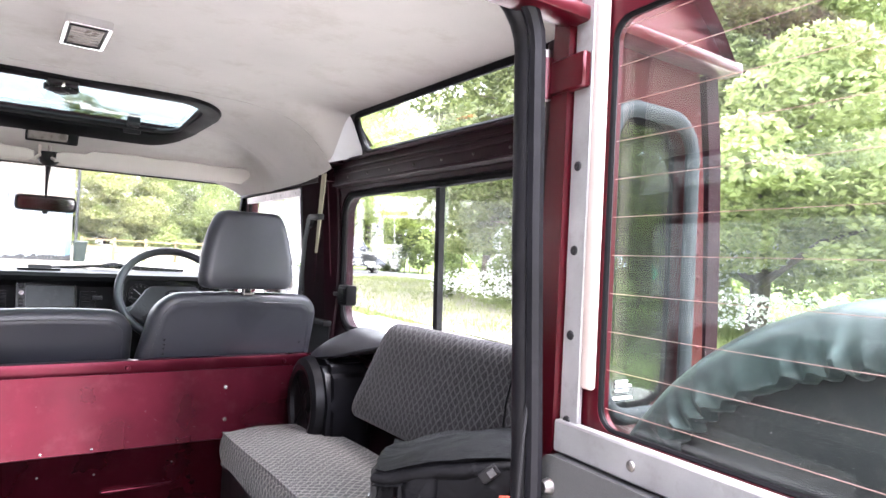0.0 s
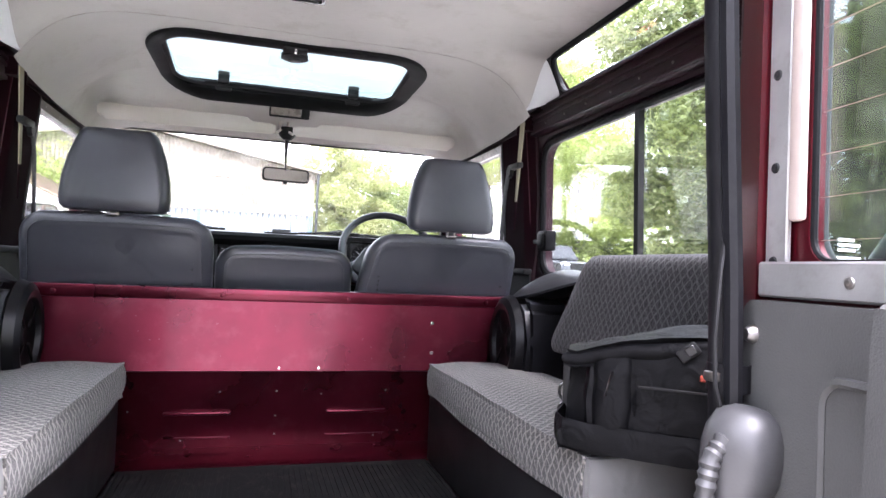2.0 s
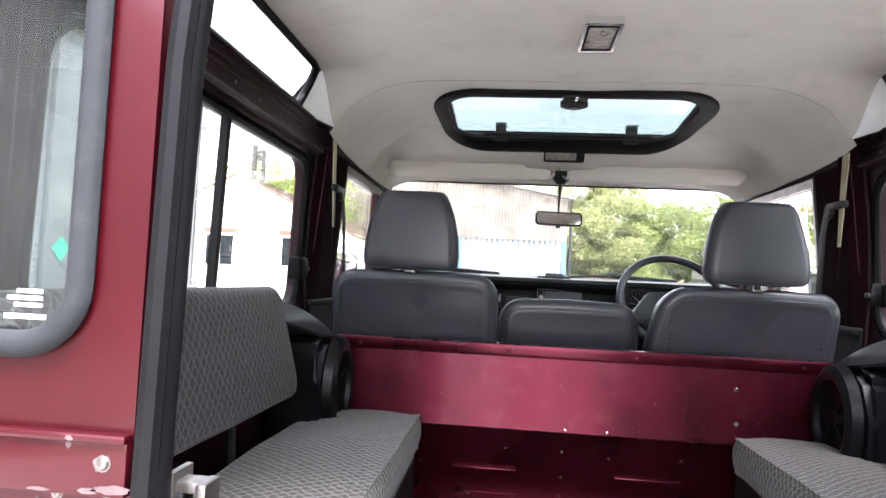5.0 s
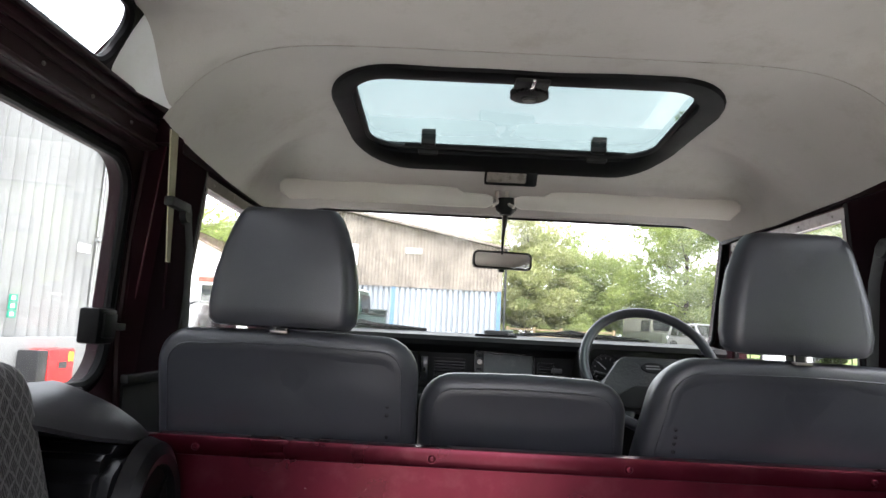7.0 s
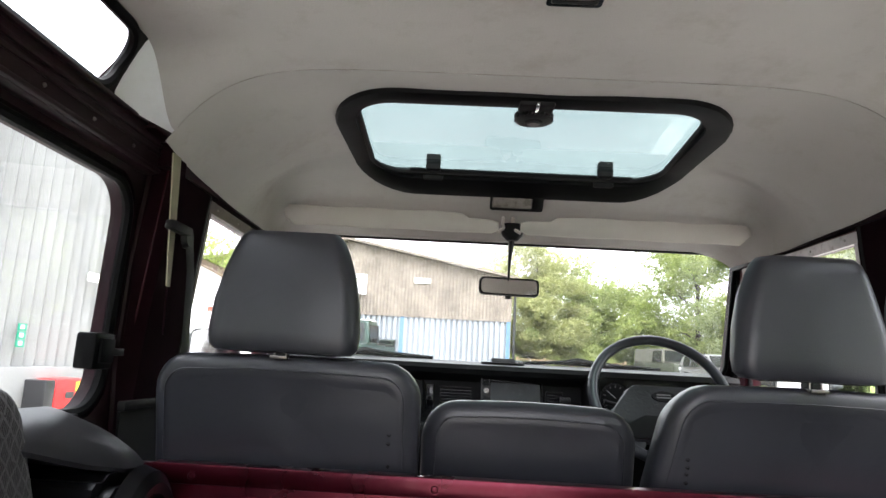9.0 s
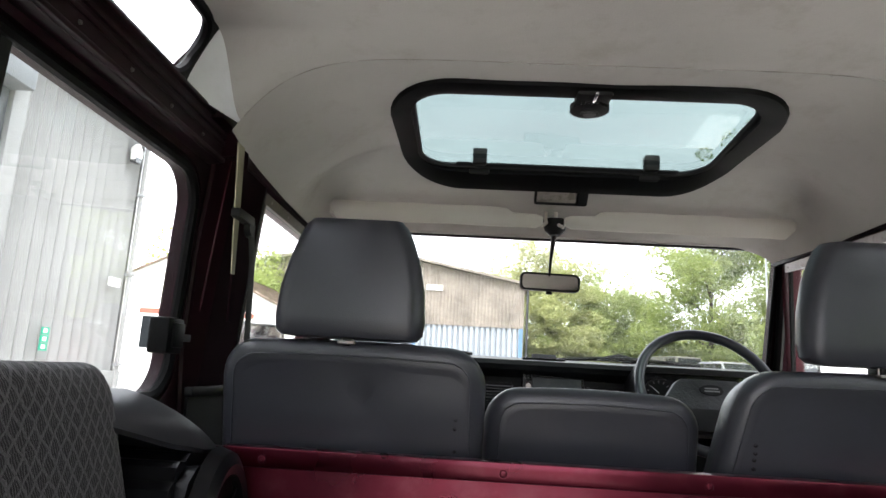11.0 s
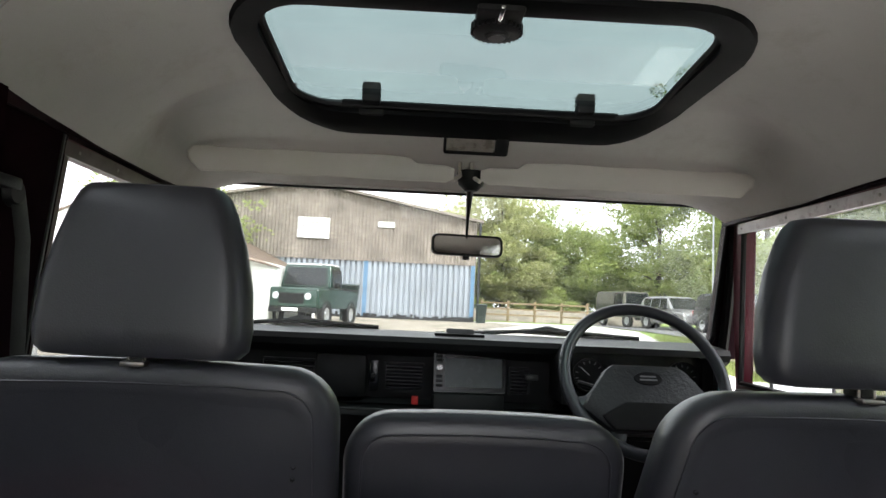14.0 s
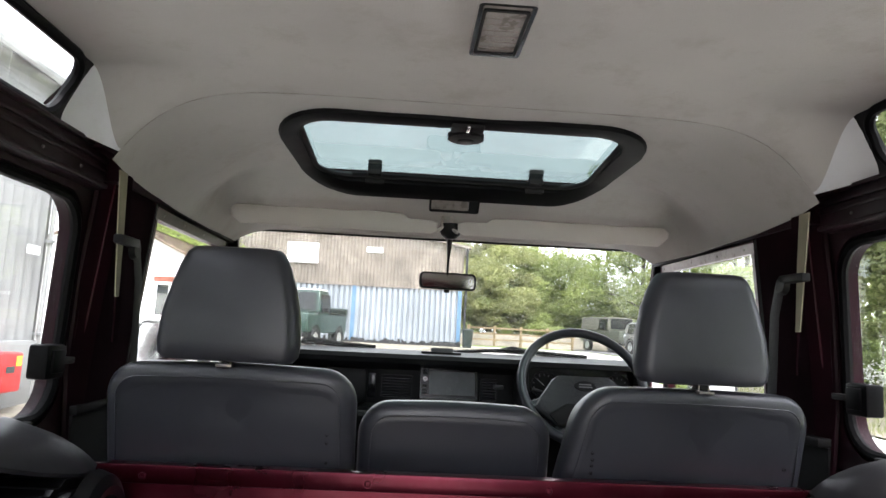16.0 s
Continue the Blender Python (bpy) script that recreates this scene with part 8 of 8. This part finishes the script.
def hedge(name, path, height, depth, material, seed, per_metre=700, leaf=0.13, label="", blossom=0):
    rng = np.random.default_rng(seed)
    x0, y0 = path[0]
    h = thing(name, (x0, y0, ground_z(x0, y0)), label, "hedge", "hedges")
    blobs = []
    total = 0
    for (xa, ya), (xb, yb) in zip(path, path[1:]):
        L = math.hypot(xb - xa, yb - ya)
        total += L
        for i in range(int(L * 2.2)):
            t = rng.uniform()
            x, y = lerp(xa, xb, t) + rng.normal(scale=depth * 0.3), lerp(ya, yb, t) + rng.normal(scale=depth * 0.3)
            f = rng.uniform(0.15, 1.0)
            k = rng.uniform(0.35, 0.7) * min(1.2, height * 0.35)
            blobs.append(((x, y, ground_z(x, y) + f * height * rng.uniform(0.75, 1.1)), (k, k, k * 0.85)))
    bm = bmesh.new()
    for c, r in blobs[::3]:
        g = ground_z(c[0], c[1])
        ring_path(bm, [Vector((c[0], c[1], g)), Vector((c[0] + 0.1, c[1], g + (c[2] - g) * 0.6)), Vector(c)], [0.04, 0.025, 0.01], 5)
    part("stems", bm, BARK, h)
    p, nrm = crown_points(rng, blobs, int(total * per_metre), 0.4)
    part("leaves", leaf_mesh(p, nrm, leaf, rng), material, h, "dense small leaves")
    if blossom:
        p, nrm = crown_points(rng, blobs, int(total * blossom), 0.95)
        part("blossom", leaf_mesh(p, nrm, leaf * 0.7, rng, 0.9), BLOSSOM, h, "scattered white blossom")


# behind the yard
for i, (x, y, hh, sp, mt, lf) in enumerate((
    (5.6, 43.5, 10.0, 3.4, LEAF_OLIVE, 48000), (9.0, 46, 8.6, 3.2, LEAF_MID, 34000), (2.9, 47, 8.8, 3.4, LEAF_OLIVE, 32000),
    (11.6, 47, 7.6, 3.0, LEAF_MID, 26000), (15.6, 42, 14.6, 4.2, LEAF_BRIGHT, 60000), (20.0, 40, 18.5, 4.8, LEAF_BRIGHT, 54000),
    (18.3, 32.5, 14.5, 4.0, LEAF_BRIGHT, 52000), (24.0, 33, 12, 4.6, LEAF_MID, 22000), (-13.5, 30, 6.6, 3.0, LEAF_BRIGHT, 12000), (-9.8, 28, 6.0, 2.6, LEAF_BRIGHT, 10000), (-9, 56, 9, 4, LEAF_OLIVE, 9000))):
    tree(x, y, hh, sp, mt, 10 + i, lf, 0.17, 0.2, 0.06, clumps=240)
hedge("hedge", [(2.5, 42.0), (9, 41.8), (14, 42.8), (19, 40.5), (23, 34)], 2.6, 1.6, LEAF_MID, 50, 1600, 0.15, "loose green hedge behind the fence")
hedge("hedge", [(19.8, 36), (20.8, 30), (21.5, 23)], 3.2, 1.6, LEAF_HEDGE, 51, 900, 0.2, "dark green hedge behind the parked cars")
# beside the yard
tree(12.5, 9.0, 12.5, 4.0, LEAF_SHADE, 31, 40000, 0.19, 0.26, 0.14, "large spreading broadleaf tree beside the grass", 130)
tree(12.6, 5.1, 9.6, 3.0, LEAF_NEAR, 32, 100000, 0.15, 0.2, 0.06, "broadleaf tree with bright new leaves beside the yard", 220)
tree(13.2, 14.8, 13.5, 3.4, LEAF_NEAR, 33, 60000, 0.19, 0.26, 0.1, clumps=170)
for x, y, hh, sp in ((11.5, -8.0, 9.5, 3.4), (16, -11, 10.5, 4.0), (7.5, -15.5, 9.5, 3.6)):
    tree(x, y, hh, sp, LEAF_MID, int(60 + x), 22000, 0.24, 0.24, 0.08, clumps=130)
tree(19, 10, 10.5, 4.5, LEAF_MID, 36, 20000, 0.22, 0.3, 0.12)
hedge("hedge", [(11.2, 13.5), (11.6, 9.5), (11.4, 5.5), (12.6, 2.0), (14.0, -1)], 2.0, 1.2, LEAF_HEDGE, 52, 1500, 0.12, "tangled hedge with white blossom beside the grass", 420)
hedge("hedge", [(15, 18), (13.5, 14.5)], 2.6, 1.2, LEAF_HEDGE, 53, 1200, 0.13, "dark green garden hedge", 0)
hedge("hedge", [(15, -1), (16, -8), (12, -18), (0, -22), (-12, -20)], 2.4, 1.4, LEAF_HEDGE, 54, 350, 0.22, "long green field hedge", 10)
# cow parsley and rough grass along the hedge
rng = np.random.default_rng(7)
pts = []
for i in range(5200):
    t = rng.uniform()
    x, y = 10.3 + 2.4 * (1 - t) ** 2 + rng.normal(scale=0.4), 12.5 - 13.5 * (1 - t)
    pts.append((x, y, ground_z(x, y) + rng.uniform(0.35, 0.95)))
pn = np.tile((0, 0, 1.0), (len(pts), 1))
tagged(part("cow_parsley", leaf_mesh(pts, pn, 0.07, rng, 1.0), BLOSSOM), "white umbels of cow parsley along the hedge foot", "wild flowers", "", "stuff")
pts, n_b = [], 60000
gx = rng.uniform(6.0, 14, n_b)
gy = rng.uniform(-6, 22, n_b)
verts, faces = [], []
for i in range(n_b):
    x, y = gx[i], gy[i]
    if 6.95 - 0.2 * max(0, y - 8) + 0.45 * max(0, y - 13) > x or rng.uniform() < 0.25 * (noise.noise((x * 0.5, y * 0.5, 0)) + 0.5):
        continue
    z = ground_z(x, y)
    hgt = rng.uniform(0.05, 0.16) * (1 + 0.8 * max(0, noise.noise((x * 0.35, y * 0.35, 4))))
    a = rng.uniform(0, 6.28)
    dx, dy = 0.012 * math.cos(a), 0.012 * math.sin(a)
    k = len(verts)
    verts += [(x - dx, y - dy, z), (x + dx, y + dy, z), (x + rng.normal(scale=0.04), y + rng.normal(scale=0.04), z + hgt)]
    faces.append((k, k + 1, k + 2))
me = bpy.data.meshes.new("grass")
me.from_pydata(verts, [], faces)
tagged(part("grass", me, GRASS_BLADE), "rough green grass blades", "grass", "", "stuff")

# chassis and outer parts that the vehicle stands on
for x in (-0.76, 0.76):
    for y in (-0.72, 1.62):
        w = thing("road_wheel", (x, y, 0.0), "black road wheel of the vehicle", "wheel", "road wheels")
        wm = Matrix.Translation((x, y, 0.37 + ground_z(x, y))) @ Matrix.Rotation(radians(90 if x > 0 else -90), 4, "Y")
        part("tyre", lathe(bmesh.new(), [(0.2, 0.09), (0.26, 0.11), (0.34, 0.11), (0.385, 0.07), (0.385, -0.09), (0.3, -0.11)], 32, wm), TYRE, w)
        part("rim", lathe(bmesh.new(), [(0, 0.06), (0.1, 0.06), (0.19, 0.03), (0.21, 0.09)], 24, wm), GALV, w)
structure("chassis", B(-0.5, 0.5, -1.36, 2.1, 0.36, 0.53, 0.02), BLACK, "black chassis under the floor", "chassis")
